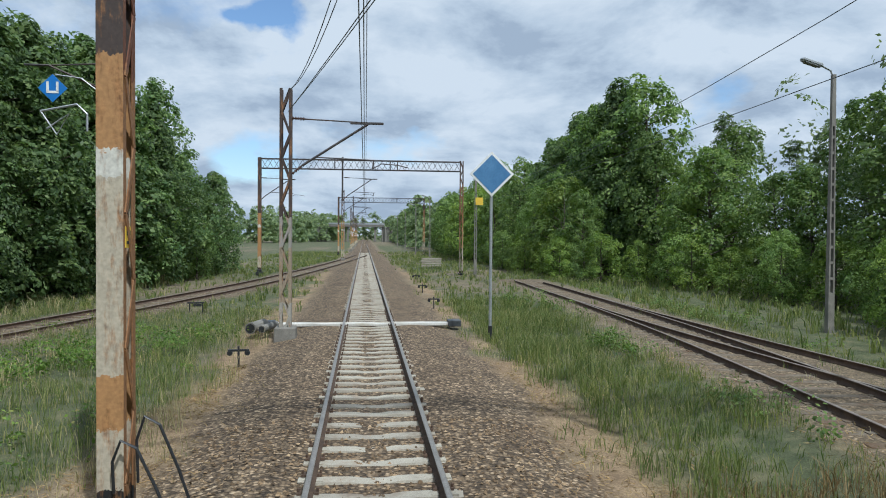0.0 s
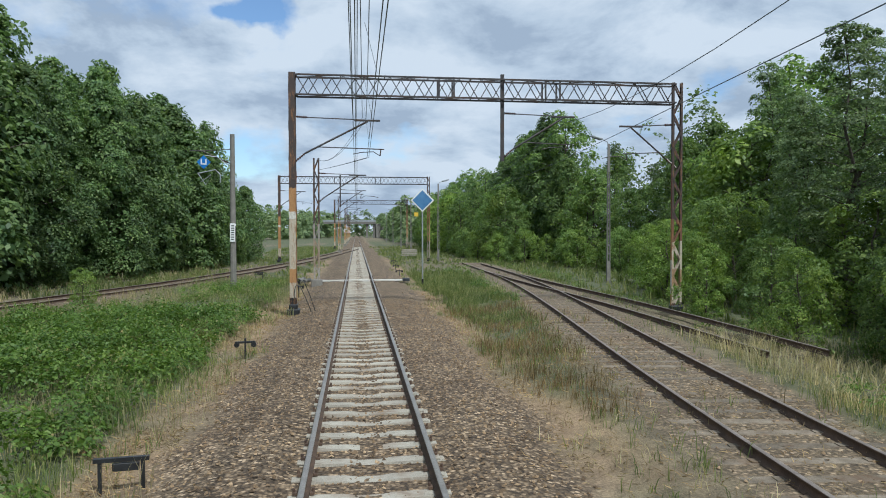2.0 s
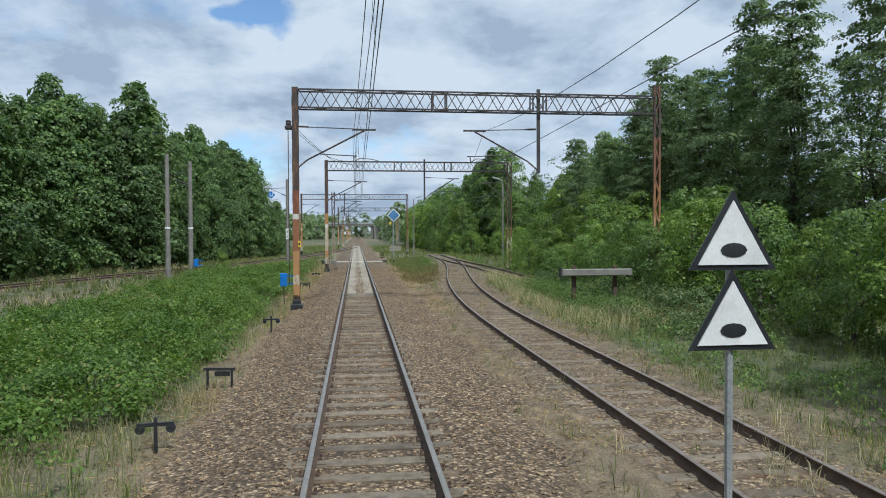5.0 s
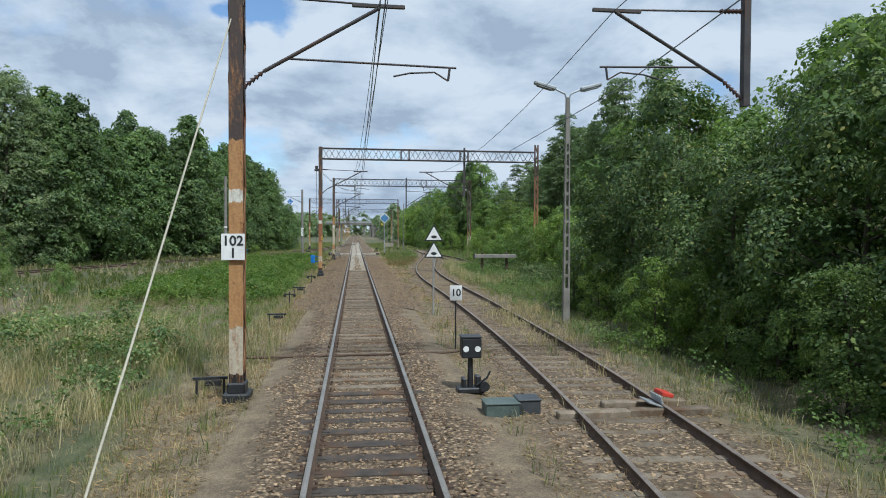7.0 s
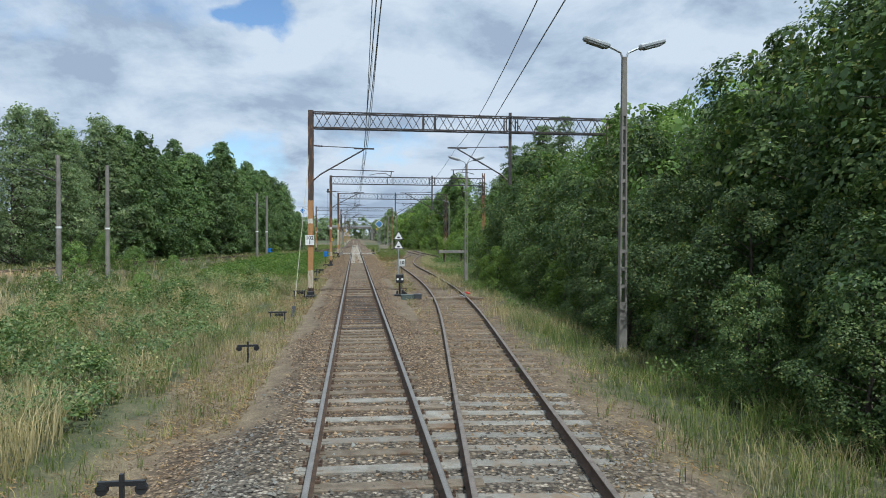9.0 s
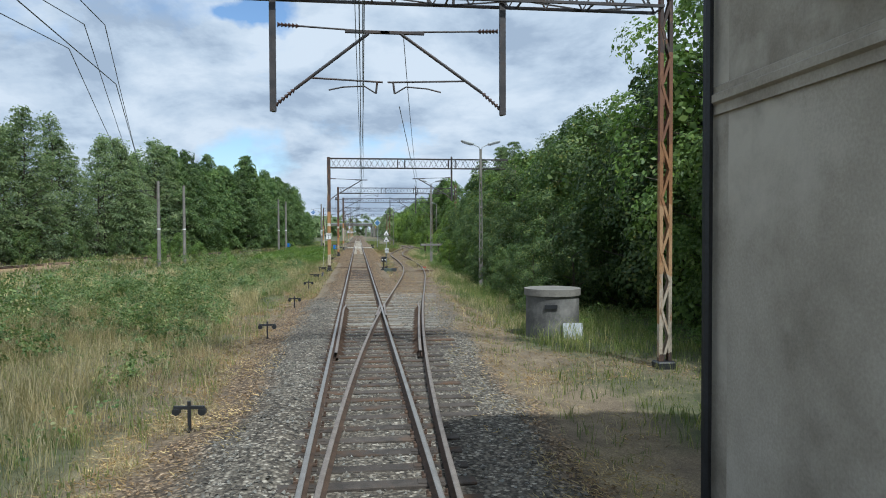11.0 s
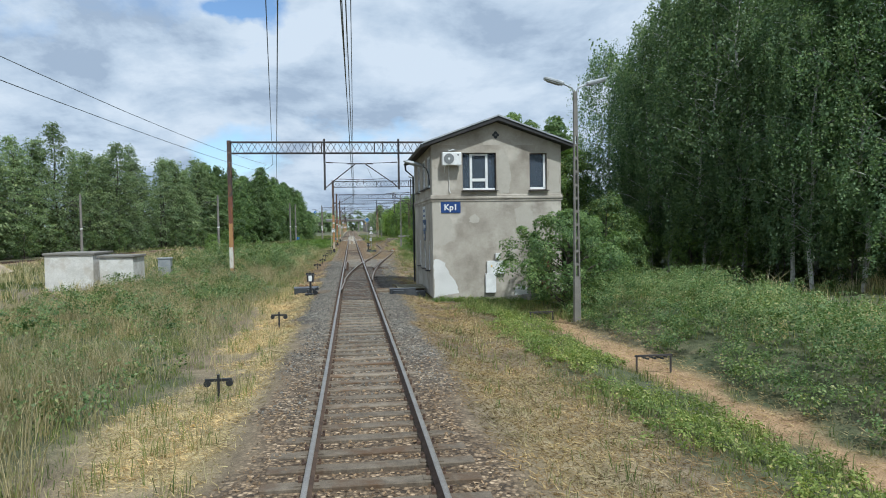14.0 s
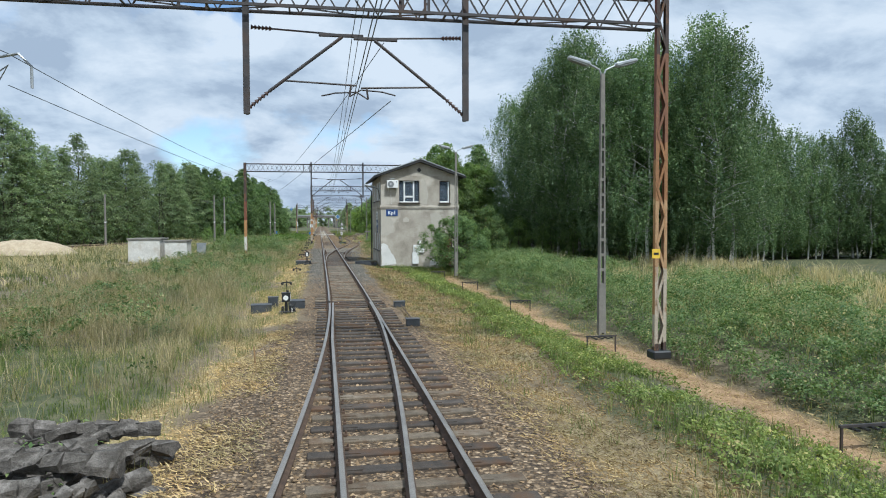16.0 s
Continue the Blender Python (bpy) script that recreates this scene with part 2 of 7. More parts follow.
M["wood_sleeper"] = surface("weathered_oak_timber", [(0.3, (0.105, 0.082, 0.056)), (0.7, (0.25, 0.205, 0.15))], 5, 55, 0.9, 0, 0.6, 0.008, (0.12, 0.072, 0.038), 1.6, 0.28)
M["wood_dark"] = surface("tarred_timber", [(0.3, (0.036, 0.030, 0.025)), (0.7, (0.105, 0.085, 0.068))], 5, 55, 0.85, 0, 0.6, 0.008, (0.11, 0.06, 0.03), 1.3, 0.25)
M["concrete"] = surface("weathered_concrete", [(0.3, (0.16, 0.15, 0.13)), (0.7, (0.27, 0.253, 0.222))], 2.5, 60, 0.9, 0, 0.4, 0.006, (0.18, 0.17, 0.15), 0.9)
M["white_wall"] = surface("whitewashed_concrete", [(0.3, (0.55, 0.53, 0.48)), (0.7, (0.74, 0.72, 0.67))], 1.6, 40, 0.9, 0, 0.25, 0.006, (0.42, 0.37, 0.30), 0.9)
M["black"] = surface("black_paint", [(0.3, (0.014, 0.015, 0.017)), (0.7, (0.032, 0.034, 0.038))], 4, 40, 0.45, 0, 0.15, 0.003)
M["box_dark"] = surface("bitumen_painted_steel", [(0.3, (0.035, 0.04, 0.045)), (0.7, (0.075, 0.082, 0.09))], 3, 45, 0.5, 0, 0.15, 0.003)
M["grille"] = plain("grey_grille", (0.20, 0.21, 0.21), 0.6)
M["white"] = plain("white_enamel", (0.78, 0.78, 0.76), 0.4)
M["grey_metal"] = surface("galvanised_steel", [(0.3, (0.32, 0.34, 0.35)), (0.7, (0.48, 0.50, 0.51))], 3, 50, 0.5, 0.4, 0.1, 0.002)
M["blue_sign"] = plain("blue_enamel", (0.018, 0.055, 0.19), 0.4)
M["blue_box"] = plain("bright_blue_paint", (0.015, 0.16, 0.5), 0.45)
M["blue_diamond"] = surface("faded_blue_reflective_sheet", [(0.3, (0.05, 0.16, 0.34)), (0.7, (0.10, 0.24, 0.44))], 2.5, 30, 0.5, 0, 0.2, 0.004)
M["yellow"] = plain("yellow_enamel", (0.75, 0.5, 0.05), 0.5)
M["red"] = plain("red_paint", (0.55, 0.05, 0.03), 0.5)
M["insulator"] = plain("brown_porcelain", (0.06, 0.03, 0.022), 0.25)
M["wire"] = plain("oxidised_copper_wire", (0.10, 0.12, 0.13), 0.6)
M["leaf_airy"] = leaf_mat("airy_grey_green_leaves", [(0.0, (0.08, 0.13, 0.072)), (0.6, (0.145, 0.21, 0.11)), (1.0, (0.22, 0.30, 0.16))], trans=0.38)
M["bark"] = surface("brown_bark", [(0.3, (0.05, 0.04, 0.03)), (0.7, (0.13, 0.11, 0.085))], 6, 40, 0.95, 0, 0.7, 0.02)
M["birch_bark"] = surface("white_birch_bark", [(0.3, (0.10, 0.09, 0.08)), (0.46, (0.5, 0.48, 0.44)), (0.7, (0.72, 0.70, 0.66))], 5, 30, 0.85, 0, 0.4, 0.01)
M["weed"] = leaf_mat("fresh_weed_leaves", [(0.0, (0.075, 0.145, 0.030)), (0.6, (0.135, 0.235, 0.05)), (0.94, (0.21, 0.32, 0.08)), (1.0, (0.33, 0.29, 0.14))], trans=0.35)
M["bramble_leaf"] = leaf_mat("bramble_leaves", [(0.0, (0.058, 0.108, 0.042)), (0.5, (0.112, 0.178, 0.072)), (0.9, (0.19, 0.25, 0.118)), (1.0, (0.34, 0.31, 0.18))], trans=0.3)
M["verge_leaf"] = leaf_mat("pale_verge_leaves", [(0.0, (0.10, 0.15, 0.042)), (0.6, (0.175, 0.235, 0.075)), (0.92, (0.27, 0.31, 0.12)), (1.0, (0.42, 0.37, 0.21))], trans=0.35)
M["leaf_mid"] = leaf_mat("green_leaves", [(0.0, (0.075, 0.135, 0.045)), (0.6, (0.145, 0.235, 0.076)), (1.0, (0.235, 0.33, 0.12))], trans=0.4)
M["leaf_dark"] = leaf_mat("dark_green_leaves", [(0.0, (0.062, 0.115, 0.050)), (0.6, (0.12, 0.195, 0.082)), (1.0, (0.205, 0.29, 0.13))], trans=0.38)
M["leaf_light"] = leaf_mat("light_green_leaves", [(0.0, (0.085, 0.15, 0.034)), (0.6, (0.15, 0.235, 0.052)), (1.0, (0.235, 0.32, 0.085))], trans=0.35)
M["leaf_thick"] = leaf_mat("thicket_leaves", [(0.0, (0.042, 0.082, 0.034)), (0.6, (0.085, 0.142, 0.052)), (0.94, (0.16, 0.225, 0.085)), (1.0, (0.25, 0.25, 0.085))], trans=0.28)
M["needle"] = leaf_mat("pine_needles", [(0.0, (0.11, 0.168, 0.106)), (0.6, (0.205, 0.28, 0.168)), (1.0, (0.29, 0.365, 0.22))], trans=0.4)
M["birch_leaf"] = leaf_mat("birch_leaves", [(0.0, (0.068, 0.122, 0.068)), (0.6, (0.13, 0.205, 0.115)), (1.0, (0.23, 0.31, 0.19))], trans=0.38)
M["grass"] = leaf_mat("green_grass_blades", [(0.0, (0.085, 0.13, 0.05)), (0.45, (0.15, 0.195, 0.08)), (0.85, (0.22, 0.25, 0.118)), (1.0, (0.38, 0.355, 0.23))], trans=0.4, gloss=0.08)
M["hay"] = leaf_mat("bleached_hay", [(0.0, (0.25, 0.19, 0.11)), (0.45, (0.41, 0.33, 0.20)), (1.0, (0.62, 0.53, 0.34))], trans=0.2, gloss=0.08)
M["litter"] = leaf_mat("brown_plant_litter", [(0.0, (0.14, 0.10, 0.06)), (0.5, (0.24, 0.18, 0.11)), (1.0, (0.38, 0.30, 0.18))], trans=0.2, gloss=0.08)
M["straw"] = leaf_mat("dry_grass_blades", [(0.0, (0.22, 0.21, 0.13)), (0.35, (0.33, 0.30, 0.205)), (1.0, (0.54, 0.49, 0.37))], trans=0.35, gloss=0.08)


def ground_mat():
    m, N, L, b = base_mat("ballast_soil_and_turf")
    tc = N.new("ShaderNodeTexCoord")
    vec = tc.outputs["Object"]

    def mask(name):
        a = N.new("ShaderNodeAttribute")
        a.attribute_name = name
        return a.outputs["Fac"]
    vor = N.new("ShaderNodeTexVoronoi")
    vor.inputs["Scale"].default_value = 19.0
    L.new(vec, vor.inputs["Vector"])
    sepc = N.new("ShaderNodeSeparateColor")
    L.new(vor.outputs["Color"], sepc.inputs[0])
    stone = ramp_node(N, L, sepc.outputs[0], [(0.0, (0.060, 0.050, 0.041)), (0.5, (0.150, 0.127, 0.102)), (0.85, (0.27, 0.236, 0.195)), (1.0, (0.48, 0.43, 0.37))])
    # shade between the stones is painted in: the colour darkens into the gaps
    edge = ramp_node(N, L, vor.outputs["Distance"], [(0.25, (1.1, 1.1, 1.1)), (0.75, (0.35, 0.33, 0.32))])
    stone = mix_node(N, L, 0.9, stone, edge, 'MULTIPLY')
    patch = noise_node(N, L, vec, 0.5, 5, 0.6)
    tint = ramp_node(N, L, patch, [(0.35, (0.90, 0.73, 0.53)), (0.65, (1.16, 0.98, 0.74))])
    stone = mix_node(N, L, 1.0, stone, tint, 'MULTIPLY')
    grey = mix_node(N, L, 1.0, stone, (0.92, 1.12, 1.42), 'MULTIPLY')
    stone = mix_node(N, L, mask("fresh"), stone, grey)
    n_f = noise_node(N, L, vec, 34.0, 6, 0.75)
    n_m = noise_node(N, L, vec, 2.2, 6, 0.65)
    dry = ramp_node(N, L, n_m, [(0.3, (0.118, 0.088, 0.057)), (0.5, (0.19, 0.146, 0.094)), (0.7, (0.275, 0.217, 0.135))])
    dryg = ramp_node(N, L, n_f, [(0.32, (0.36, 0.36, 0.36)), (0.68, (1.45, 1.45, 1.45))])
    dry = mix_node(N, L, 0.9, dry, dryg, 'MULTIPLY')
    soil = ramp_node(N, L, n_m, [(0.3, (0.24, 0.145, 0.072)), (0.7, (0.46, 0.31, 0.17))])
    soil = mix_node(N, L, 0.8, soil, dryg, 'MULTIPLY')
    turf = ramp_node(N, L, n_m, [(0.3, (0.05, 0.066, 0.026)), (0.5, (0.085, 0.096, 0.042)), (0.72, (0.17, 0.155, 0.08))])
    turf = mix_node(N, L, 0.9, turf, dryg, 'MULTIPLY')
    col = mix_node(N, L, mask("dry"), turf, dry)
    hay = ramp_node(N, L, n_m, [(0.3, (0.32, 0.245, 0.125)), (0.7, (0.56, 0.46, 0.245))])
    hay = mix_node(N, L, 0.9, hay, dryg, 'MULTIPLY')
    col = mix_node(N, L, mask("hay"), col, hay)
    col = mix_node(N, L, mask("soil"), col, soil)
    col = mix_node(N, L, mask("ballast"), col, stone)
    L.new(col, b.inputs["Base Color"])
    b.inputs["Roughness"].default_value = 0.95
    h = mix_node(N, L, mask("ballast"), n_f, vor.outputs["Distance"])
    bump_node(N, L, h, 0.6, 0.03, b)
    return m


M["ground"] = ground_mat()


def stone_mat(name, cast, light=1.0):
    m, N, L, b = base_mat(name)
    geo = N.new("ShaderNodeNewGeometry")
    tc = N.new("ShaderNodeTexCoord")
    col = ramp_node(N, L, geo.outputs["Random Per Island"], [(0.0, (0.070, 0.058, 0.047)), (0.45, (0.155, 0.130, 0.104)), (0.8, (0.27, 0.232, 0.19)), (0.95, (0.42 * light, 0.375 * light, 0.32 * light)), (1.0, (0.58 * light, 0.53 * light, 0.46 * light))])
    n = noise_node(N, L, tc.outputs["Object"], 0.5, 5, 0.6)
    t = ramp_node(N, L, n, [(0.35, (0.84, 0.70, 0.56)), (0.65, (1.08, 0.93, 0.74))])
    col = mix_node(N, L, 1.0, col, t, 'MULTIPLY')
    col = mix_node(N, L, 1.0, col, cast, 'MULTIPLY')
    n2 = noise_node(N, L, tc.outputs["Object"], 70, 3, 0.6)
    g = ramp_node(N, L, n2, [(0.3, (0.75, 0.75, 0.75)), (0.7, (1.15, 1.15, 1.15))])
    col = mix_node(N, L, 0.8, col, g, 'MULTIPLY')
    L.new(col, b.inputs["Base Color"])
    b.inputs["Roughness"].default_value = 0.92
    return m


M["stones"] = stone_mat("crushed_ballast_stones", (1.06, 0.98, 0.83), 0.78)
M["stones_grey"] = stone_mat("newer_grey_ballast_stones", (0.86, 1.10, 1.42), 0.55)


# ---- building helpers ----
def thing(name, loc=(0, 0, 0), label="", category="", group="", kind="", rz=0.0):
    ob = new(name)
    ob.empty_display_size = 0.2
    ob.matrix_world = pose(*loc, 0, 0, rz)
    return tagged(ob, label, category, group, kind)


def part(name, bm, material, parent=None, label=""):
    me = bpy.data.meshes.new(name)
    if isinstance(bm, bmesh.types.BMesh):
        bmesh.ops.recalc_face_normals(bm, faces=bm.faces)
        bm.to_mesh(me)
        bm.free()
    else:
        me = bm
    if material is not None and not me.materials:
        me.materials.append(M[material] if isinstance(material, str) else material)
    ob = new(name, me)
    if parent is not None:
        ob.parent = parent
    return tagged(ob, label)


def box(bm, c, s, rot=None, bevel=0.0):
    g = bmesh.ops.create_cube(bm, size=1.0)
    m = Matrix.Translation(c) @ (rot.to_4x4() if rot is not None else Matrix.Identity(4)) @ Matrix.Diagonal((*s, 1))
    bmesh.ops.transform(bm, matrix=m, verts=g["verts"])
    if bevel:
        ed = list({e for v in g["verts"] for e in v.link_edges})
        bmesh.ops.bevel(bm, geom=ed, offset=bevel, segments=1, affect='EDGES')
    return bm


def beam(bm, p, q, w=0.05, h=None):
    p, q = Vector(p), Vector(q)
    d = q - p
    rot = d.to_track_quat('Z', 'Y').to_matrix()
    return box(bm, (p + q) / 2, (w, h or w, d.length), rot)


def tube(bm, p, q, r, r2=None, n=8):
    p, q = Vector(p), Vector(q)
    d = q - p
    g = bmesh.ops.create_cone(bm, cap_ends=True, segments=n, radius1=r, radius2=r if r2 is None else r2, depth=d.length)
    bmesh.ops.transform(bm, matrix=Matrix.Translation((p + q) / 2) @ d.to_track_quat('Z', 'Y').to_matrix().to_4x4(), verts=g["verts"])
    return bm


def chain(bm, pts, r, n=6):
    """One bent tube through the points."""
    P = [Vector(p) for p in pts]
    rings = []
    for i, p in enumerate(P):
        d = (P[min(i + 1, len(P) - 1)] - P[max(i - 1, 0)]).normalized()
        u = d.cross(Vector((0, 0, 1)) if abs(d.z) < 0.9 else Vector((1, 0, 0))).normalized()
        v = d.cross(u)
        if rings:
            # keep the rings from twisting against each other
            last = (rings[-1][0].co - P[i - 1]).normalized()
            u = (last - d * last.dot(d)).normalized()
            v = d.cross(u)
        rings.append([bm.verts.new(p + (u * math.cos(6.2832 * k / n) + v * math.sin(6.2832 * k / n)) * r) for k in range(n)])
    for a, b in zip(rings[:-1], rings[1:]):
        for k in range(n):
            bm.faces.new((a[k], a[(k + 1) % n], b[(k + 1) % n], b[k]))
    bm.faces.new(rings[0][::-1])
    bm.faces.new(rings[-1])
    return bm


def BM():
    return bmesh.new()


def np_mesh(name, verts, faces):
    """A mesh from an array of vertices and an array of faces with one count of corners."""
    me = bpy.data.meshes.new(name)
    verts = np.asarray(verts, np.float32)
    faces = np.asarray(faces, np.int32)
    k = faces.shape[1]
    me.vertices.add(len(verts))
    me.vertices.foreach_set("co", verts.ravel())
    me.loops.add(faces.size)
    me.loops.foreach_set("vertex_index", faces.ravel())
    me.polygons.add(len(faces))
    me.polygons.foreach_set("loop_start", np.arange(0, faces.size, k, dtype=np.int32))
    me.polygons.foreach_set("loop_total", np.full(len(faces), k, np.int32))
    me.update(calc_edges=True)
    return me


rng = np.random.default_rng(7)


def smooth_noise(x, y, scale, seed=0):
    """Cheap value noise on arrays, 0 to 1."""
    x, y = np.asarray(x) / scale + 57.3 * seed, np.asarray(y) / scale - 31.7 * seed
    xi, yi = np.floor(x), np.floor(y)
    fx, fy = x - xi, y - yi
    fx, fy = fx * fx * (3 - 2 * fx), fy * fy * (3 - 2 * fy)

    def h(a, b):
        v = np.sin(a * 127.1 + b * 311.7 + seed * 74.7) * 43758.5453
        return v - np.floor(v)
    return (h(xi, yi) * (1 - fx) + h(xi + 1, yi) * fx) * (1 - fy) + (h(xi, yi + 1) * (1 - fx) + h(xi + 1, yi + 1) * fx) * fy


def fbm(x, y, scale, seed=0):
    return 0.55 * smooth_noise(x, y, scale, seed) + 0.28 * smooth_noise(x, y, scale / 2.3, seed + 1) + 0.17 * smooth_noise(x, y, scale / 5.1, seed + 2)


# ---- the plan: centre lines of the tracks, as x over y ----
def along(points):
    ys = np.array([p[0] for p in points], float)
    xs = np.array([p[1] for p in points], float)
    fine = np.arange(ys[0], ys[-1] + 0.5, 1.0)
    v = np.interp(fine, ys, xs)
    for _ in range(3):
        pad = np.r_[2 * v[0] - v[4:0:-1], v, 2 * v[-1] - v[-2:-6:-1]]
        v = np.convolve(pad, np.ones(9) / 9, "valid")
    return fine, v


TOE_Y = -144.4
main_line = along([(-205, -0.40), (-140, 0.0), (0, 0), (400, 0)])
right_line = along([(-118, 0.0), (-110, 0.12), (-100, 0.78), (-92, 1.5), (-82, 2.55), (-70, 3.8), (-60, 4.45), (-45, 4.7), (-32, 4.6), (-24, 5.07), (-17, 5.75), (-10, 6.6), (0, 8.0), (14, 9.5), (26, 9.9), (45, 10.3)])
spur_line = along([(-29, 9.9), (-14, 10.0), (-4, 10.35), (2, 10.4), (8, 10.05), (14, 9.75), (26, 9.9)])
left_line = along([(-170, -52), (-120, -43), (-80, -35), (-50, -29), (-28, -23.5), (-10, -18), (2, -14.2), (13, -10.6), (34, -6.4), (57, -3.7), (84, -1.2), (96, -0.3)])


def line_x(line, y):
    return np.interp(y, line[0], line[1])


def branch_x(y):
    d = np.maximum(0.0, TOE_Y - np.asarray(y, float))
    return line_x(main_line, y) - d * d / 450.0


def ground_z(x, y):
    """Height of the ground sheet."""
    x, y = np.asarray(x, float), np.asarray(y, float)
    d = np.abs(x - line_x(main_line, y))
    d = np.where(y < TOE_Y, np.minimum(d, np.abs(x - branch_x(y))), d)
    dr = np.where((y > -118) & (y < 40), np.abs(x - line_x(right_line, y)), 99)
    dl = np.where((y > -170) & (y < 96), np.abs(x - line_x(left_line, y)), 99)
    d = np.minimum(np.minimum(d, dr), dl)
    t = np.clip((d - 1.7) / 1.6, 0, 1)
    t = t * t * (3 - 2 * t)
    z = np.where(y > -140, -0.03, -0.05) - 0.17 * t
    # ballast heaped over the ends of the sleepers
    side = x - line_x(main_line, y)
    heap = np.clip((np.abs(side) - 0.92) / 0.15, 0, 1) * np.clip((2.3 - np.abs(side)) / 0.9, 0, 1)
    heap = heap * np.where((side > 0) & (y > -119) & (y < -84), 0, 1) * np.clip((y + 142) / 4, 0, 1)
    z = z + heap * (0.045 + 0.05 * fbm(x, y, 1.1, 17)) * np.where(y > -62, 0.75, 1.0)
    ditch = np.where(y < -118, np.clip((y + 118) / -6, 0, 1), 0) * np.clip(1 - np.abs(x - 7.1) / 2.6, 0, 1) * 1.3
    z -= 0.36 * np.clip(ditch, 0, 1)
    z += t * 0.28 * (fbm(x, y, 5.0, 3) - 0.5) + 0.035 * (fbm(x, y, 0.7, 5) - 0.5)
    away = np.clip((np.abs(x) - 16) / 30, 0, 1)
    return z + away * 1.2 * (fbm(x, y, 22.0, 9) - 0.4)


# ---- ground: one sheet to the horizon ----
def graded(lo, hi, fine_lo, fine_hi, step):
    v = list(np.arange(fine_lo, fine_hi + 1e-6, step))
    s, x = step, fine_hi
    while x < hi:
        s *= 1.22
        x += s
        v.append(x)
    s, x = step, fine_lo
    while x > lo:
        s *= 1.22
        x -= s
        v.insert(0, x)
    return np.array(v)


def zones(x, y):
    """Masks of the ground's materials: ballast, dry grass, bare soil, fresh grey ballast."""
    n = fbm(x, y, 1.6, 11) - 0.5
    n2 = fbm(x, y, 4.5, 14) - 0.5
    dm = np.abs(x - line_x(main_line, y))
    dm = np.where(y < TOE_Y, np.minimum(dm, np.abs(x - branch_x(y))), dm)
    dr = np.where((y > -118) & (y < 40), np.abs(x - line_x(right_line, y)), 99)
    ds = np.where((y > -12) & (y < 26), np.abs(x - line_x(spur_line, y)), 99)
    dl = np.where((y > -170) & (y < 96), np.abs(x - line_x(left_line, y)), 99)
    wide = np.where(y > -50, 2.75, np.where((y > -128) & (y < -86), 2.9, np.where(y < -148, 2.5, 1.6)))
    bal = np.clip((wide + 1.1 * n - dm) / 0.35 + 0.5, 0, 1)
    bal = np.maximum(bal, np.clip((np.where(y < -86, 2.0, 1.45) + 0.9 * n - dr) / 0.4 + 0.5, 0, 1) * np.where(y > -40, 0.75, 0.85))
    bal = np.maximum(bal, np.clip((1.2 + n - ds) / 0.4 + 0.5, 0, 1) * 0.6)
    bal = np.maximum(bal, np.clip((1.6 + n - dl) / 0.4 + 0.5, 0, 1) * 0.9)
    right = x > 0
    wl = np.where(y > -60, 3.6, np.where(y > -125, 3.7, 4.3))
    wr = np.where(y > -20, 3.6, np.where(y > -46, 6.0, np.where(y > -100, 4.3, 4.5)))
    d0 = np.abs(x - line_x(main_line, y))
    dry = np.clip((np.where(right, wr, wl) + 2.2 * n + 2.0 * n2 - d0) / 0.8 + 0.5, 0, 1)
    strip = right & (y < 8) & (y > -45)
    dry = np.where(strip, np.maximum(dry, np.clip((1.2 + n2 * 3 - np.abs(d0 - 4.2)) / 0.6, 0, 1) * 0.7), dry)
    dry = np.maximum(dry, np.clip((np.where(y > -46, 2.6, 2.1) + 2 * n2 - np.minimum(dr, ds)) / 1.0, 0, 1) * 0.8)
    far_dry = np.clip((fbm(x, y, 9.0, 21) - 0.52) * 5, 0, 0.75)
    dry = np.maximum(dry, far_dry)
    dry = np.maximum(dry, np.where((y < -60) & (x < -4.5), np.clip((fbm(x, y, 7.0, 24) - 0.36) * 4, 0, 0.85), 0))
    dry = np.where((y < -128) & right & (d0 > 4.0 + 1.2 * n2) & (d0 < 6.2), dry * 0.25, dry)
    # green strip in the shade of the bushes
    shade = (y > -100) & (y < -46) & (d0 > 4.6 + 1.5 * n2 + np.clip((y + 85) * 0.06, 0, 2.2))
    dry = np.where(shade & right, dry * np.where(y > -74, 0.75, 0.2), dry)
    green = (y > -16) & (y < 30) & right & (d0 > 3.4 + n2) & (dr > 2.0 + n2)
    dry = np.where(green, dry * 0.3, dry)
    xs = 7.1 + 0 * y
    soil = np.where(y < -121, np.clip((0.5 + 1.1 * n - np.abs(x - xs)) / 0.35 + 0.5, 0, 1), 0)
    soil = np.maximum(soil, np.where((y > -30) & (y < 60), np.clip((1.1 * n + 0.25) / 0.3, 0, 1) * np.clip((0.9 - np.abs(np.abs(d0) - 3.1)) / 0.4, 0, 1) * 0.5, 0))
    soil = np.maximum(soil, np.where(y < -36, np.clip((2.6 + 2 * n - dl) / 0.8, 0, 1), 0))
    bal = np.where((y < -36) & (dl < 4), bal * 0.4, bal)
    fresh = np.clip((1.0 - np.abs(y + 110) / 28) * 3 + n, 0, 1)
    fresh = fresh * np.clip((2.3 + n - np.minimum(dm, dr)) / 0.4, 0, 1)
    return bal, dry, soil, fresh


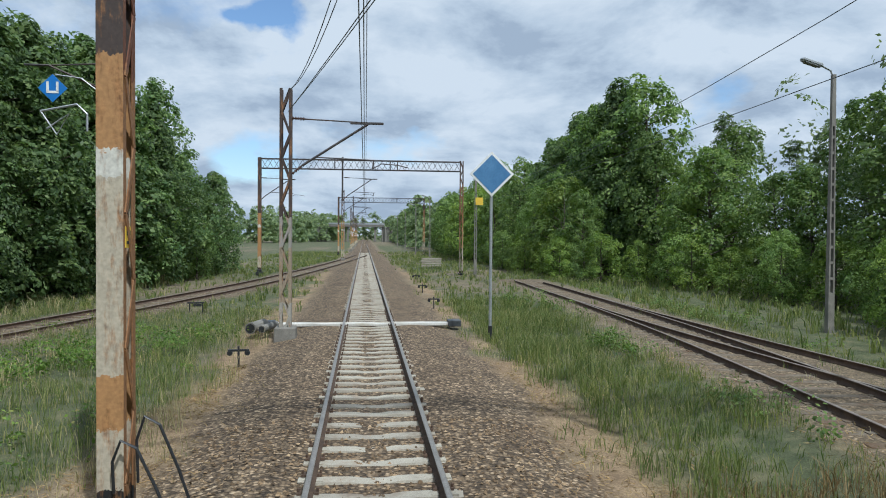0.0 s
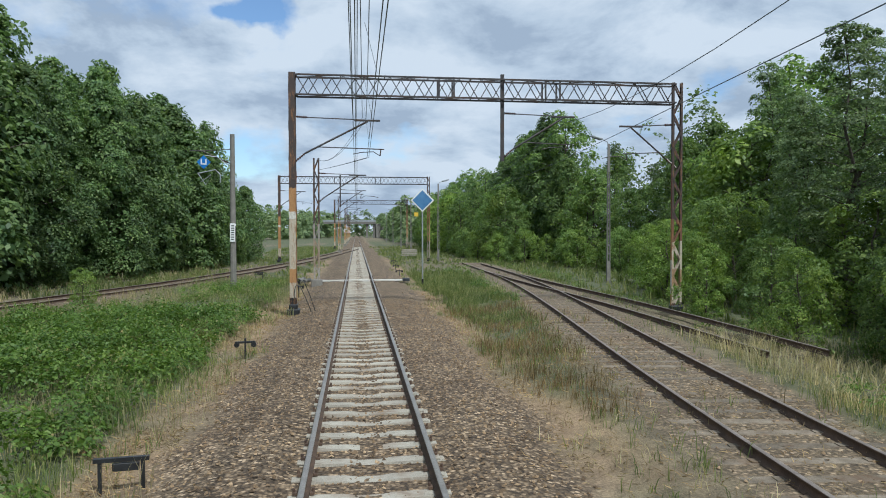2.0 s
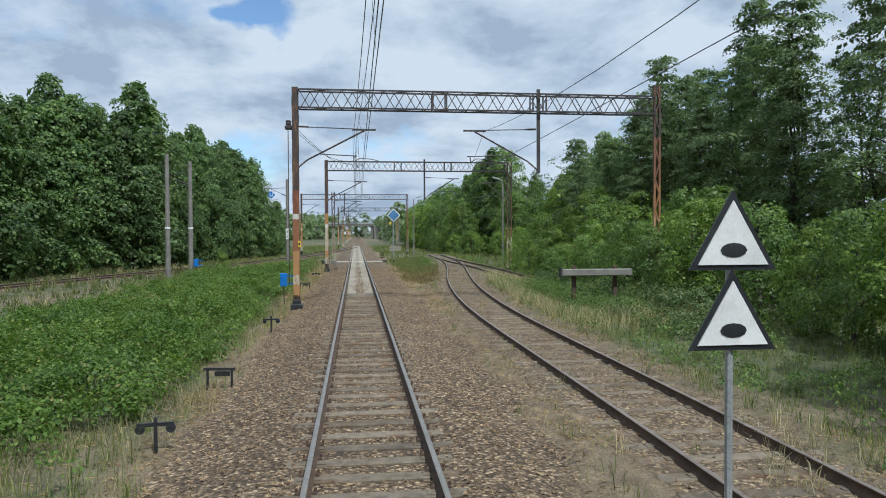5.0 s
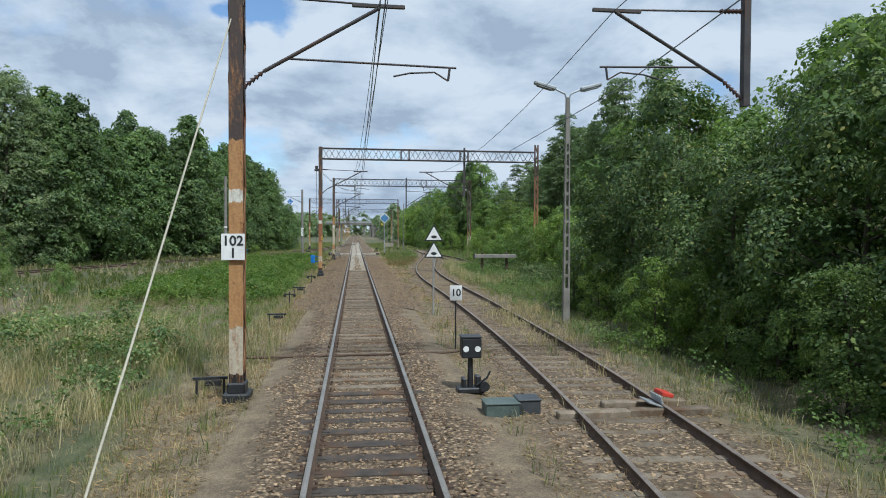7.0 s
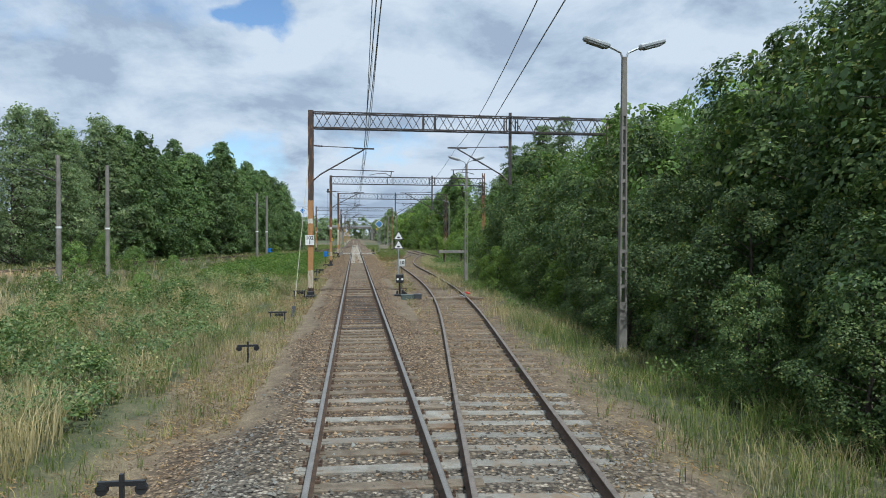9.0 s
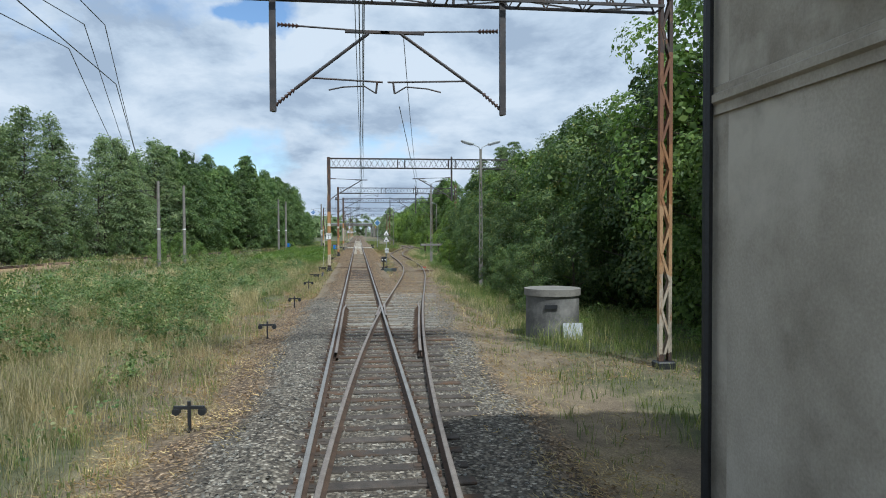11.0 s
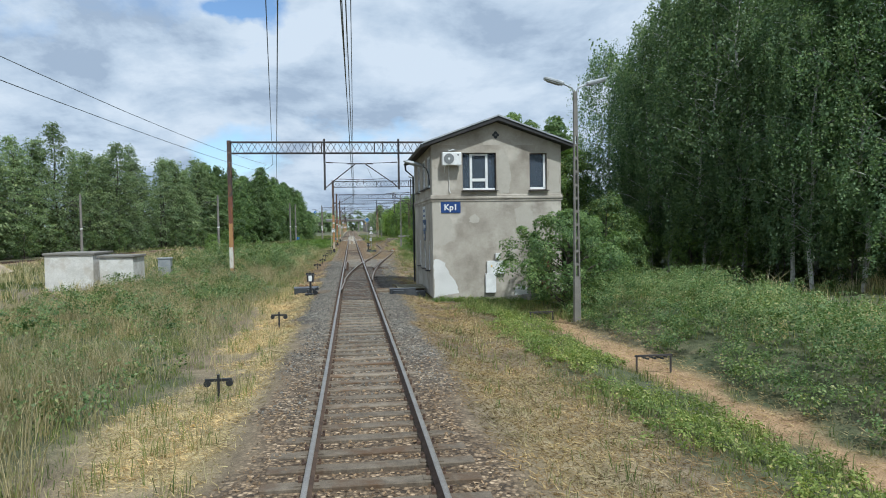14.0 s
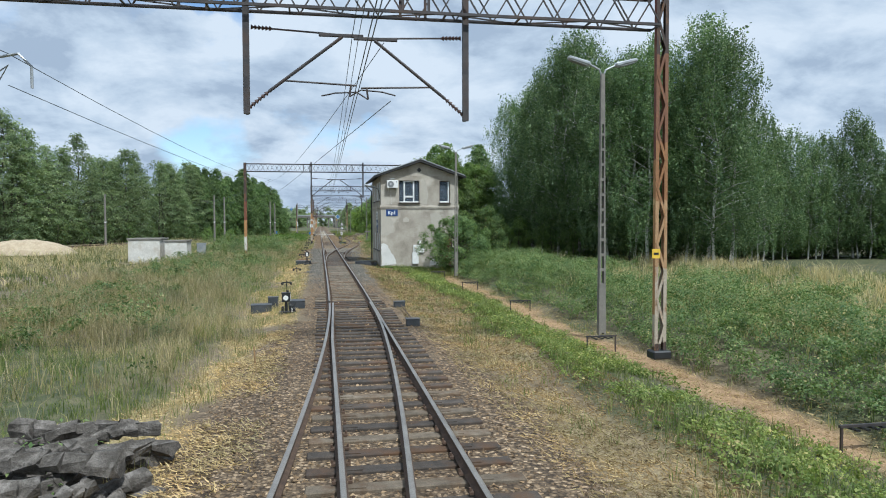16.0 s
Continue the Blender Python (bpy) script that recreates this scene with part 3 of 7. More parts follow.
def hay_zone(x, y):
    """Mown hay lying in patches on both sides of the ballast."""
    d0 = np.abs(x - line_x(main_line, y))
    k = fbm(x, y, 1.9, 95)
    w = np.where(x > 0, 4.4, 4.1) + 2.0 * (fbm(x, y, 5.0, 96) - 0.5)
    band = np.clip((d0 - 1.7) / 0.5, 0, 1) * np.clip((w - d0) / 0.6, 0, 1)
    part3 = np.clip((-104 - y) / 6, 0, 1)
    return np.clip((k - 0.30) * 5, 0, 1) * band * np.maximum(part3, 0.12) * np.where(x > 0, np.where(y > -121, 0.3, 0.45), 1)


def build_ground():
    xs = graded(-2500, 2500, -13, 13, 0.28)
    ys = graded(-2500, 2500, -182, 40, 0.5)
    X, Y = np.meshgrid(xs, ys)
    Z = ground_z(X, Y)
    far = np.clip((np.maximum(np.abs(X) - 60, np.maximum(Y - 120, -Y - 220))) / 100, 0, 1)
    Z = Z * (1 - far) + far * -0.1
    ny, nx = X.shape
    idx = np.arange(ny * nx).reshape(ny, nx)
    faces = np.stack([idx[:-1, :-1], idx[:-1, 1:], idx[1:, 1:], idx[1:, :-1]], -1).reshape(-1, 4)
    me = np_mesh("ground", np.stack([X, Y, Z], -1).reshape(-1, 3), faces)
    for nm, v in zip(("ballast", "dry", "soil", "fresh", "hay"), (*zones(X, Y), hay_zone(X, Y))):
        at = me.attributes.new(nm, 'FLOAT', 'POINT')
        at.data.foreach_set("value", np.asarray(v, np.float32).ravel())
    me.polygons.foreach_set("use_smooth", np.ones(len(faces), bool))
    me.materials.append(M["ground"])
    return tagged(new("ground", me), "level ground of grey ballast, dry grass and green turf", "ground", kind="structure")


build_ground()


# ---- tracks ----
RAIL = [(-0.0625, 0.0), (-0.0625, 0.012), (-0.012, 0.03), (-0.010, 0.11), (-0.035, 0.125), (-0.035, 0.145), (-0.028, 0.150), (0.028, 0.150), (0.035, 0.145), (0.035, 0.125), (0.010, 0.11), (0.012, 0.03), (0.0625, 0.012), (0.0625, 0.0)]
RAIL_Z = 0.018


def sweep(xs, ys, profile, z0, head=(5, 6, 7)):
    xs, ys = np.asarray(xs, float), np.asarray(ys, float)
    tx, ty = np.gradient(xs), np.gradient(ys)
    ln = np.hypot(tx, ty)
    nx_, ny_ = ty / ln, -tx / ln
    P = np.array(profile)
    V = np.stack([xs[:, None] + nx_[:, None] * P[None, :, 0], ys[:, None] + ny_[:, None] * P[None, :, 0], np.full((len(xs), len(P)), z0) + P[None, :, 1]], -1)
    n, k = len(xs), len(P)
    idx = np.arange(n * k).reshape(n, k)
    a, b = idx[:-1], idx[1:]
    F = np.stack([a, np.roll(a, -1, 1), np.roll(b, -1, 1), b], -1)
    return V.reshape(-1, 3), F.reshape(-1, 4), np.tile(np.arange(k), n - 1)


def rail_object(name, xs, ys, parent, head_mat="rail_top", label=""):
    V, F, side = sweep(xs, ys, RAIL, RAIL_Z)
    if parent in (right_track, spur_track, left_track):
        V[:, 2] -= 0.05 * np.clip((V[:, 1] + 92) / 8, 0, 1)
    me = np_mesh(name, V, F)
    me.materials.append(M["rail_side"])
    me.materials.append(M[head_mat])
    me.polygons.foreach_set("material_index", np.isin(side, (5, 6, 7)).astype(np.int32))
    ob = new(name, me)
    ob.parent = parent
    return tagged(ob, label)


G = 0.7525


def offset_line(f, y0, y1, off, step=1.0):
    ys = np.arange(y0, y1 + 1e-6, step)
    return f(ys) + off, ys


main_track = thing("railway_track", label="straight main railway track with bright worn rails on sleepers", category="railway track", kind="structure")
right_track = thing("railway_track", label="side track with rusty rails curving away from the main line", category="railway track", kind="structure")
spur_track = thing("railway_track", label="overgrown rusty spur track ending at a buffer beam", category="railway track", kind="structure")
left_track = thing("railway_track", label="second line joining from beside the forest edge", category="railway track", kind="structure")
branch_track = thing("railway_track", label="diverging track with bright rails leaving over the turnout", category="railway track", kind="structure")
f_main = lambda y: line_x(main_line, y)
f_right = lambda y: line_x(right_line, y)
f_left = lambda y: line_x(left_line, y)
f_spur = lambda y: line_x(spur_line, y)
# main rails: the right one is broken at the crossing, the left one runs through
xs, ys = offset_line(f_main, -200, 330, G, 2.0)
rail_object("rail", xs, ys, main_track)
xs, ys = offset_line(f_main, TOE_Y, 330, -G, 2.0)
rail_object("rail", xs, ys, main_track)
# beyond the toe the left rail is the open blade, beside the stock rail of the branch
xs, ys = offset_line(f_main, -200, TOE_Y - 0.4, -G)
rail_object("switch_blade", xs + 0.12 * np.clip((ys + 153) / 8, 0, 1), ys, main_track)
# side track: blades and frog of the first turnout, then its own rails
xs, ys = offset_line(f_right, -117.6, 37, -G)
rail_object("rail", xs + np.clip((ys + 117.6) / 2, 0, 1) * 0.0 + np.where(ys < -112, 0.05, 0.0), ys, right_track, "rail_old")
xs, ys = offset_line(f_right, -112.0, 35, G)
rail_object("rail", xs, ys, right_track, "rail_old")
for s in (-1, 1):
    xs, ys = offset_line(f_spur, -11, 25, s * G)
    rail_object("rail", xs, ys, spur_track, "rail_old")
    xs, ys = offset_line(f_left, -168, 94, s * G)
    rail_object("rail", xs, ys, left_track, "rail_old")
    xs, ys = offset_line(branch_x, -200, TOE_Y, s * G)
    rail_object("rail", xs + (0.0 if s < 0 else -0.06) * np.clip((ys - TOE_Y + 6) / 6, 0, 1), ys, branch_track)
# check rails at the crossing
FROG_Y = -91.0
ys = np.arange(-101.5, FROG_Y + 0.6, 0.9)
flare = 0.07 * np.clip((ys - FROG_Y + 1.0) / 1.2, 0, 1)
for track, f, s in ((main_track, f_main, -1), (right_track, f_right, 1)):
    rail_object("check_rail", f(ys) + s * (G - 0.125 - flare), ys, track, "rail_old")
    for y in np.arange(-101.0, FROG_Y, 0.6):
        bm = BM()
        x = float(f(y)) + s * (G - 0.165)
        vs = [bm.verts.new((x - s * dx, y + dy, z)) for dy in (-0.012, 0.012) for dx, z in ((0, 0.012), (0.17, 0.012), (0.03, 0.15), (0, 0.15))]
        bm.faces.new(vs[:4]); bm.faces.new(vs[4:])
        for i in range(4):
            bm.faces.new((vs[i], vs[(i + 1) % 4], vs[4 + (i + 1) % 4], vs[4 + i]))
        part("check_rail_bracket", bm, "rail_side", track)
# flared wing rails beside the nose of the crossing
ys = np.arange(FROG_Y - 3.4, FROG_Y + 1.0, 0.5)
flare = 0.10 * np.clip((ys - FROG_Y + 2.2) / 3.0, 0, 1)
rail_object("wing_rail", f_right(ys) - G - 0.075 - flare, ys, right_track, "rail_old")
rail_object("wing_rail", f_main(ys) + G + 0.075 + flare, ys, main_track, "rail_old")


def sleeper_mesh(kind, length):
    bm = BM()
    if kind == "concrete":
        # shallow waist in the middle, shoulders under the rails
        prof = [(-1.3, -0.15), (-0.93, -0.02), (-0.62, 0.012), (-0.28, 0.004), (-0.13, -0.018), (0.13, -0.018), (0.28, 0.004), (0.62, 0.012), (0.98, -0.01), (1.3, -0.13)]
        k = length / 2.6
        for (xa, za), (xb, zb) in zip(prof[:-1], prof[1:]):
            vs = []
            for x, z in ((xa, za), (xb, zb)):
                for yy, zz in ((-0.14, -0.16), (-0.10, z), (0.10, z), (0.14, -0.16)):
                    vs.append(bm.verts.new((x * k, yy, zz)))
            for i in range(3):
                bm.faces.new((vs[i], vs[i + 1], vs[5 + i], vs[4 + i]))
        box(bm, (-length / 2 - 0.001, 0, -0.08), (0.002, 0.24, 0.16))
        box(bm, (length / 2 + 0.001, 0, -0.08), (0.002, 0.24, 0.16))
        bmesh.ops.remove_doubles(bm, verts=bm.verts, dist=0.0005)
    else:
        box(bm, (0, 0, -0.07), (length, 0.23, 0.15), bevel=0.012)
    for s in (-1, 1):
        box(bm, (s * G if length < 2.8 else -length / 2 + 0.55 + (0 if s < 0 else 2 * G), 0, 0.009), (0.30, 0.15, 0.018))
    me = bpy.data.meshes.new("sleeper")
    bmesh.ops.recalc_face_normals(bm, faces=bm.faces)
    bm.to_mesh(me)
    bm.free()
    me.materials.append(M["concrete_sleeper" if kind == "concrete" else ({"wood": "wood_sleeper", "pale": "pale_timber"}.get(kind, "wood_dark"))])
    return me


def clips_mesh():
    bm = BM()
    for s in (-1, 1):
        for q in (-1, 1):
            x = s * G + q * 0.095
            box(bm, (x, 0, 0.03), (0.05, 0.10, 0.03))
            tube(bm, (x + q * 0.012, 0, 0.03), (x + q * 0.012, 0, 0.085), 0.018, n=6)
    me = bpy.data.meshes.new("rail_fastening")
    bm.to_mesh(me)
    bm.free()
    me.materials.append(M["rail_side"])
    return me


M["pale_timber"] = surface("pale_grey_sleeper", [(0.3, (0.17, 0.16, 0.135)), (0.7, (0.31, 0.295, 0.255))], 4, 55, 0.9, 0, 0.4, 0.006, (0.2, 0.15, 0.1), 1.6, 0.2)
SLEEPERS = {k: sleeper_mesh(k[0], k[1]) for k in (("concrete", 2.6), ("wood", 2.6), ("dark", 2.6), ("dark", 3.2), ("dark", 3.8), ("wood", 3.2), ("pale", 2.6))}
CLIPS = clips_mesh()
rs = random.Random(5)


def sleeper_kind(y):
    if y > -23:
        return "concrete"
    if -96 < y < -84:
        return "pale" if round((y + 200) / 0.6) % 2 else "wood"
    if -75 < y < -63 or -121 < y < -96 or y < -143:
        return "dark" if rs.random() < 0.85 else "wood"
    return "wood"


def lay(track, f, y0, y1, limit, kinds, spacing=0.6, sink=0.0):
    """Sleepers as pieces up to the limit, the rest joined."""
    y, n = y0, 0
    rest = []
    while y < y1:
        k = kinds(y)
        length = 2.6
        x = float(f(y))
        ang = math.atan2(float(f(y + 0.5) - f(y - 0.5)), 1.0)
        if track is main_track and -117 < y < -97:
            gap = float(f_right(y)) - x
            length = 2.6 if gap < 0.35 else (3.2 if gap < 0.8 else 3.8)
            k = "dark"
            x += (length - 2.6) / 2
        if track is main_track and y < TOE_Y - 1:
            gap = x - float(branch_x(y))
            length = 2.6 if gap < 0.75 else 3.2
            k = "dark" if k == "dark" else "wood"
            x -= (length - 2.6) / 2 - 0.12
        m = Matrix.Translation((x + rs.uniform(-0.03, 0.03), y + rs.uniform(-0.025, 0.025), -0.002 - sink + rs.uniform(-0.012, 0.004))) @ Matrix.Rotation(-ang + rs.uniform(-0.012, 0.012), 4, 'Z')
        if n < limit:
            ob = new("sleeper", SLEEPERS[(k, length)])
            ob.parent = track
            ob.matrix_local = m
            n += 1
        else:
            rest.append((k, m))
        y += spacing
    for kind in ("concrete", "wood", "dark", "pale"):
        ms = [m for k, m in rest if k == kind]
        if not ms:
            continue
        src = SLEEPERS[(kind, 2.6)]
        co = np.array([v.co for v in src.vertices])
        V = np.concatenate([co @ np.array(m.to_3x3()).T + np.array(m.translation) for m in ms])
        polys = [tuple(p.vertices) for p in src.polygons]
        F = [tuple(i + k * len(co) for i in p) for k in range(len(ms)) for p in polys]
        me = bpy.data.meshes.new("far_sleepers")
        me.from_pydata(V.tolist(), [], F)
        me.materials.append(src.materials[0])
        ob = new("far_sleepers", me)
        ob.parent = track
        tagged(ob, kind="stuff")
    return


def fastenings(track, f, y0, y1):
    co = np.array([v.co for v in CLIPS.vertices])
    polys = [tuple(p.vertices) for p in CLIPS.polygons]
    ys = np.arange(y0, y1, 0.6)
    V = np.concatenate([co + np.array([float(f(y)), y, 0]) for y in ys])
    F = [tuple(i + k * len(co) for i in p) for k in range(len(ys)) for p in polys]
    me = bpy.data.meshes.new("rail_fastenings")
    me.from_pydata(V.tolist(), [], F)
    me.materials.append(M["rail_side"])
    ob = new("rail_fastenings", me)
    ob.parent = track
    tagged(ob, "rusty bolts and clips", kind="stuff")


# ---- railway masts and gantries ----
def lattice_mast(bm, x, h, w=0.24, d=0.34, foot=0.0):
    """Two channels, one behind the other along the line, tied on both sides by a zigzag of flat bars."""
    for s in (-1, 1):
        box(bm, (x, s * (d / 2 - 0.006), foot + h / 2), (w, 0.012, h))
        for q in (-1, 1):
            box(bm, (x + q * (w / 2 - 0.006), s * (d / 2 - 0.047), foot + h / 2), (0.012, 0.07, h))
    n = int(h / 0.62)
    for q in (-1, 1):
        for i in range(n):
            za, zb = foot + h * i / n, foot + h * (i + 1) / n
            ya, yb = (-d / 2 + 0.05, d / 2 - 0.05) if i % 2 else (d / 2 - 0.05, -d / 2 + 0.05)
            beam(bm, (x + q * (w / 2 + 0.007), ya, za), (x + q * (w / 2 + 0.007), yb, zb), 0.012, 0.06)
    return bm


def truss(bm, x0, x1, z0, z1, d=0.5):
    for q in (-1, 1):
        for z in (z0, z1):
            beam(bm, (x0, q * d / 2, z), (x1, q * d / 2, z), 0.06, 0.06)
        n = int((x1 - x0) / 0.42)
        for i in range(n):
            xa, xb = x0 + (x1 - x0) * i / n, x0 + (x1 - x0) * (i + 1) / n
            za, zb = (z0, z1) if (i + (q > 0)) % 2 else (z1, z0)
            beam(bm, (xa, q * d / 2, za), (xb, q * d / 2, zb), 0.03, 0.03)
    n = int((x1 - x0) / 1.6)
    for i in range(n + 1):
        xa = x0 + (x1 - x0) * i / n
        for z in (z0, z1):
            beam(bm, (xa, -d / 2, z), (xa, d / 2, z), 0.035)
            if i < n:
                xb = x0 + (x1 - x0) * (i + 1) / n
                beam(bm, (xa, -d / 2 if i % 2 else d / 2, z), (xb, d / 2 if i % 2 else -d / 2, z), 0.028)
    for fx in (0.38, 0.66):
        xa = x0 + (x1 - x0) * fx
        for q in (-1, 1):
            for sx in (-0.28, 0.28):
                beam(bm, (xa + sx, q * d / 2, z0), (xa + sx, q * d / 2, z1), 0.055)
    return bm


def insulator(bm, p, q, r=0.055):
    p, q = Vector(p), Vector(q)
    n = 6
    for i in range(n):
        a = p.lerp(q, i / n)
        b = p.lerp(q, (i + 0.62) / n)
        tube(bm, a, b, r, r * 0.55, 8)
    tube(bm, p, q, r * 0.4, n=6)
    return bm


def cantilever(parent, x, z_low, side, reach, wire_x, ext=0.3):
    """Bracket of a hinged tube, its tie and the registration arm, reaching from a mast or drop post at x to one side."""
    tip = (x + side * reach, 0, z_low + 1.55)
    a = Vector((x + side * 0.45, 0, z_low + 0.34))
    bm = BM()
    tube(bm, a, tip, 0.035)
    part("bracket_tube", bm, "steel_dark", parent)
    bm = BM()
    tube(bm, (x + side * 0.55, 0, z_low + 1.66), (tip[0] - side * 0.1, 0, z_low + 1.60), 0.02)
    part("tie_rod", bm, "steel_dark", parent)
    bm = BM()
    box(bm, (tip[0] - side * 0.02, 0, z_low + 1.58), (0.95, 0.06, 0.07), bevel=0.01)
    part("messenger_support", bm, "steel_dark", parent)
    zr = z_low + 0.60
    end = tip[0] + side * ext
    bm = BM()
    tube(bm, a.lerp(Vector(tip), 0.2), (end, 0, zr - 0.08), 0.02)
    tube(bm, (end - side * 0.12, 0, zr - 0.08), (end - side * 0.15, 0, zr - 0.32), 0.022)
    part("registration_tube", bm, "steel_dark", parent)
    bm = BM()
    e = end - side * 0.15
    back = -1 if wire_x < e else 1
    chain(bm, [(e, 0, zr - 0.32), (e + back * 0.25, 0, zr - 0.17), (e + back * 0.7, 0, zr - 0.2), (e + back * 1.0, 0, zr - 0.27)], 0.017)
    part("steady_arm", bm, "steel_dark", parent)
    for p, q in (((x + side * 0.05, 0, z_low), a), ((x + side * 0.10, 0, z_low + 1.68), (x + side * 0.55, 0, z_low + 1.66))):
        bm = BM()
        insulator(bm, p, q)
        part("insulator", bm, "insulator", parent)


def gantry(y, xl, xr, drops, mats=("mast_a", "mast_e"), z0=8.0, z1=8.72, hl=None, hr=None, label="", left_arm=None, right_arm=None, right_side="mast_side_pale"):
    g = thing("catenary_gantry", (0, y, -0.08), label or "rust-brown steel lattice gantry spanning the tracks", "catenary gantry", "catenary gantries along the line")
    for x, m, h in ((xl, mats[0], hl), (xr, mats[1], hr)):
        if x is None:
            continue
        bm = BM()
        lattice_mast(bm, 0, (h or z1 + 0.1), 0.24 if x == xl else 0.12, 0.34 if x == xl else (0.42 if right_side == "mast_side_dark" else 0.30))
        ob = part("mast", bm, m, g)
        ob.data.materials.append(M["mast_side" if x == xl else right_side])
        for p in ob.data.polygons:
            p.material_index = 0 if abs(p.normal.y) > 0.9 and abs(p.center.y) > 0.145 else 1
        ob.location = (x, 0, 0)
        if x == xr:
            ob.rotation_euler.z = radians(90)
        bm = BM()
        if x == xr:
            box(bm, (x, 0, -0.02), (0.46, 0.38, 0.20), bevel=0.03)
        else:
            box(bm, (x, 0, 0.04), (0.46, 0.54, 0.26), bevel=0.03)
            box(bm, (x, 0, 0.25), (0.31, 0.41, 0.20), bevel=0.03)
        part("foundation", bm, "black", g, "black painted concrete footing")
    bm = BM()
    truss(bm, (xl if xl is not None else -10) + 0.15, xr - 0.15, z0, z1)
    part("truss_beam", bm, "steel_dark", g)
    for x, zb, side, reach, wx in drops:
        bm = BM()
        box(bm, (x, -0.05, (zb + z1) / 2 + 0.1), (0.13, 0.10, z1 - zb + 0.25))
        box(bm, (x, 0.05, (zb + z1) / 2 + 0.1), (0.07, 0.10, z1 - zb + 0.25))
        part("drop_post", bm, "steel_dark", g)
        cantilever(g, x, zb + 0.12, side, reach, wx)
    for arm, x in ((left_arm, xl), (right_arm, xr)):
        if arm:
            cantilever(g, x, *arm)
    return g


gantry(0.0, -2.47, 12.35, [(5.35, 5.7, 1, 2.4, 7.8)], ("mast_a", "mast_d"), left_arm=(5.55, 1, 2.75, 0.25, 0.6), right_arm=(5.5, -1, 1.9, 9.8), right_side="mast_side_dark")
gantry(-27.66, -2.55, 12.6, [(7.4, 5.5, -1, 2.7, 5.2)], ("mast_b", "mast_e"), hr=9.25, left_arm=(5.6, 1, 2.75, -0.2, -0.3))
gantry(-63.4, -2.28, 12.3, [(7.25, 5.5, -1, 2.6, 4.6)], ("mast_c", "mast_e"), left_arm=(5.5, 1, 2.5, 0.3, 1.4), right_side="mast_side_cream")
gantry(-102.7, -7.95, 6.8, [(-1.85, 5.6, 1, 2.0, 0.2), (3.05, 5.6, -1, 2.2, 0.8)], ("mast_d", "mast_e"))
gantry(-155.1, -10.2, 6.8, [(-2.6, 5.45, 1, 2.0, 0.0), (2.1, 5.4, -1, 2.0, -0.3)], ("mast_d", "mast_e"), 7.65, 8.35)
gantry(47.0, -8.0, 7.4, [(-1.8, 5.6, 1, 2.2, 0.2)], ("mast_c", "mast_d"), left_arm=(5.6, 1, 2.2, -4.7))
gantry(100.0, -4.0, 9.0, [(-1.8, 5.6, 1, 2.2, 0.2)], ("mast_c", "mast_d"))


def single_mast(x, y, h, mat, side, reach, wx, label):
    g = thing("catenary_mast", (x, y, -0.08), label, "catenary mast", "single catenary masts")
    bm = BM()
    lattice_mast(bm, 0, h)
    mast = part("mast", bm, mat, g)
    mast.rotation_euler.z = radians(90)
    bm = BM()
    box(bm, (0, 0, 0.1), (0.6, 0.6, 0.5), bevel=0.03)
    part("foundation", bm, "concrete", g)
    cantilever(g, 0, h - 2.5, side, reach, wx - x)
    return g


single_mast(-2.36, 13.3, 7.1, "mast_f", 1, 2.3, 0.2, "rusty lattice catenary mast with a bracket arm beside the track")
for yy in (75, 125, 150, 178, 206, 240):
    single_mast(-2.6, yy, 8.2, "mast_c", 1, 2.3, 0.0, "distant rusty catenary mast beside the track")


def cable(name, pts, r, label, sag=0.0):
    q = []
    for a, b in zip(pts[:-1], pts[1:]):
        a, b = Vector(a), Vector(b)
        n = 10 if sag > 0.1 else 3
        q += [a.lerp(b, i / n) + Vector((0, 0, -sag * 4 * (i / n) * (1 - i / n))) for i in range(n)]
    q.append(Vector(pts[-1]))
    ob = part(name, chain(BM(), q, r, 5), "wire", None)
    return tagged(ob, label, "overhead wire", "overhead wires")


GY = [-230, -155.1, -102.7, -63.4, -27.66, 0.0, 47, 100, 150, 206, 300]
# first section, ending at the lattice mast, then the section that begins at the gantry before it
STAG = [-0.8, -0.35, 0.0, 0.12, 0.15, 0.28]
HIGH = [-0.9, -0.3, -0.05, 0.3, -0.15, 0.15]
for dx in (-0.03, 0.03):
    cable("contact_wire", [(s + dx, y, 5.68) for s, y in zip(STAG, GY)] + [(-2.3, 13.2, 6.35)], 0.0085, "taut grooved contact wire above the main track", 0.03)
    cable("contact_wire", [(-0.2 + dx, -27.66, 6.2)] + [(s + dx, y, 5.68) for s, y in zip((-0.2, -0.15, 0.2, -0.2, 0.2, 0), GY[5:])], 0.0085, "taut grooved contact wire above the main track", 0.03)
for dx in (-0.07, 0.07):
    cable("messenger_wire", [(s + dx, y, 7.15) for s, y in zip(HIGH, GY)] + [(-2.3, 13.2, 6.95)], 0.0085, "sagging messenger wire above the main track", 0.6)
    cable("messenger_wire", [(-0.2 + dx, -27.66, 7.1)] + [(s + dx, y, 7.15) for s, y in zip((-0.2, -0.1, 0.1, -0.1, 0.1, 0), GY[5:])], 0.0085, "sagging messenger wire above the main track", 0.6)
cable("jumper_cable", [(-2.4, -27.7, 7.0), (-1.2, -27.9, 5.95), (-0.1, -28.0, 5.75), (0.15, -28.0, 5.7)], 0.011, "black jumper cable hanging from the mast to the wires", 0.05)
cable("jumper_cable", [(-2.4, -27.5, 6.9), (-1.1, -27.4, 5.9), (0.15, -27.3, 5.7)], 0.011, "black jumper cable hanging from the mast to the wires", 0.06)


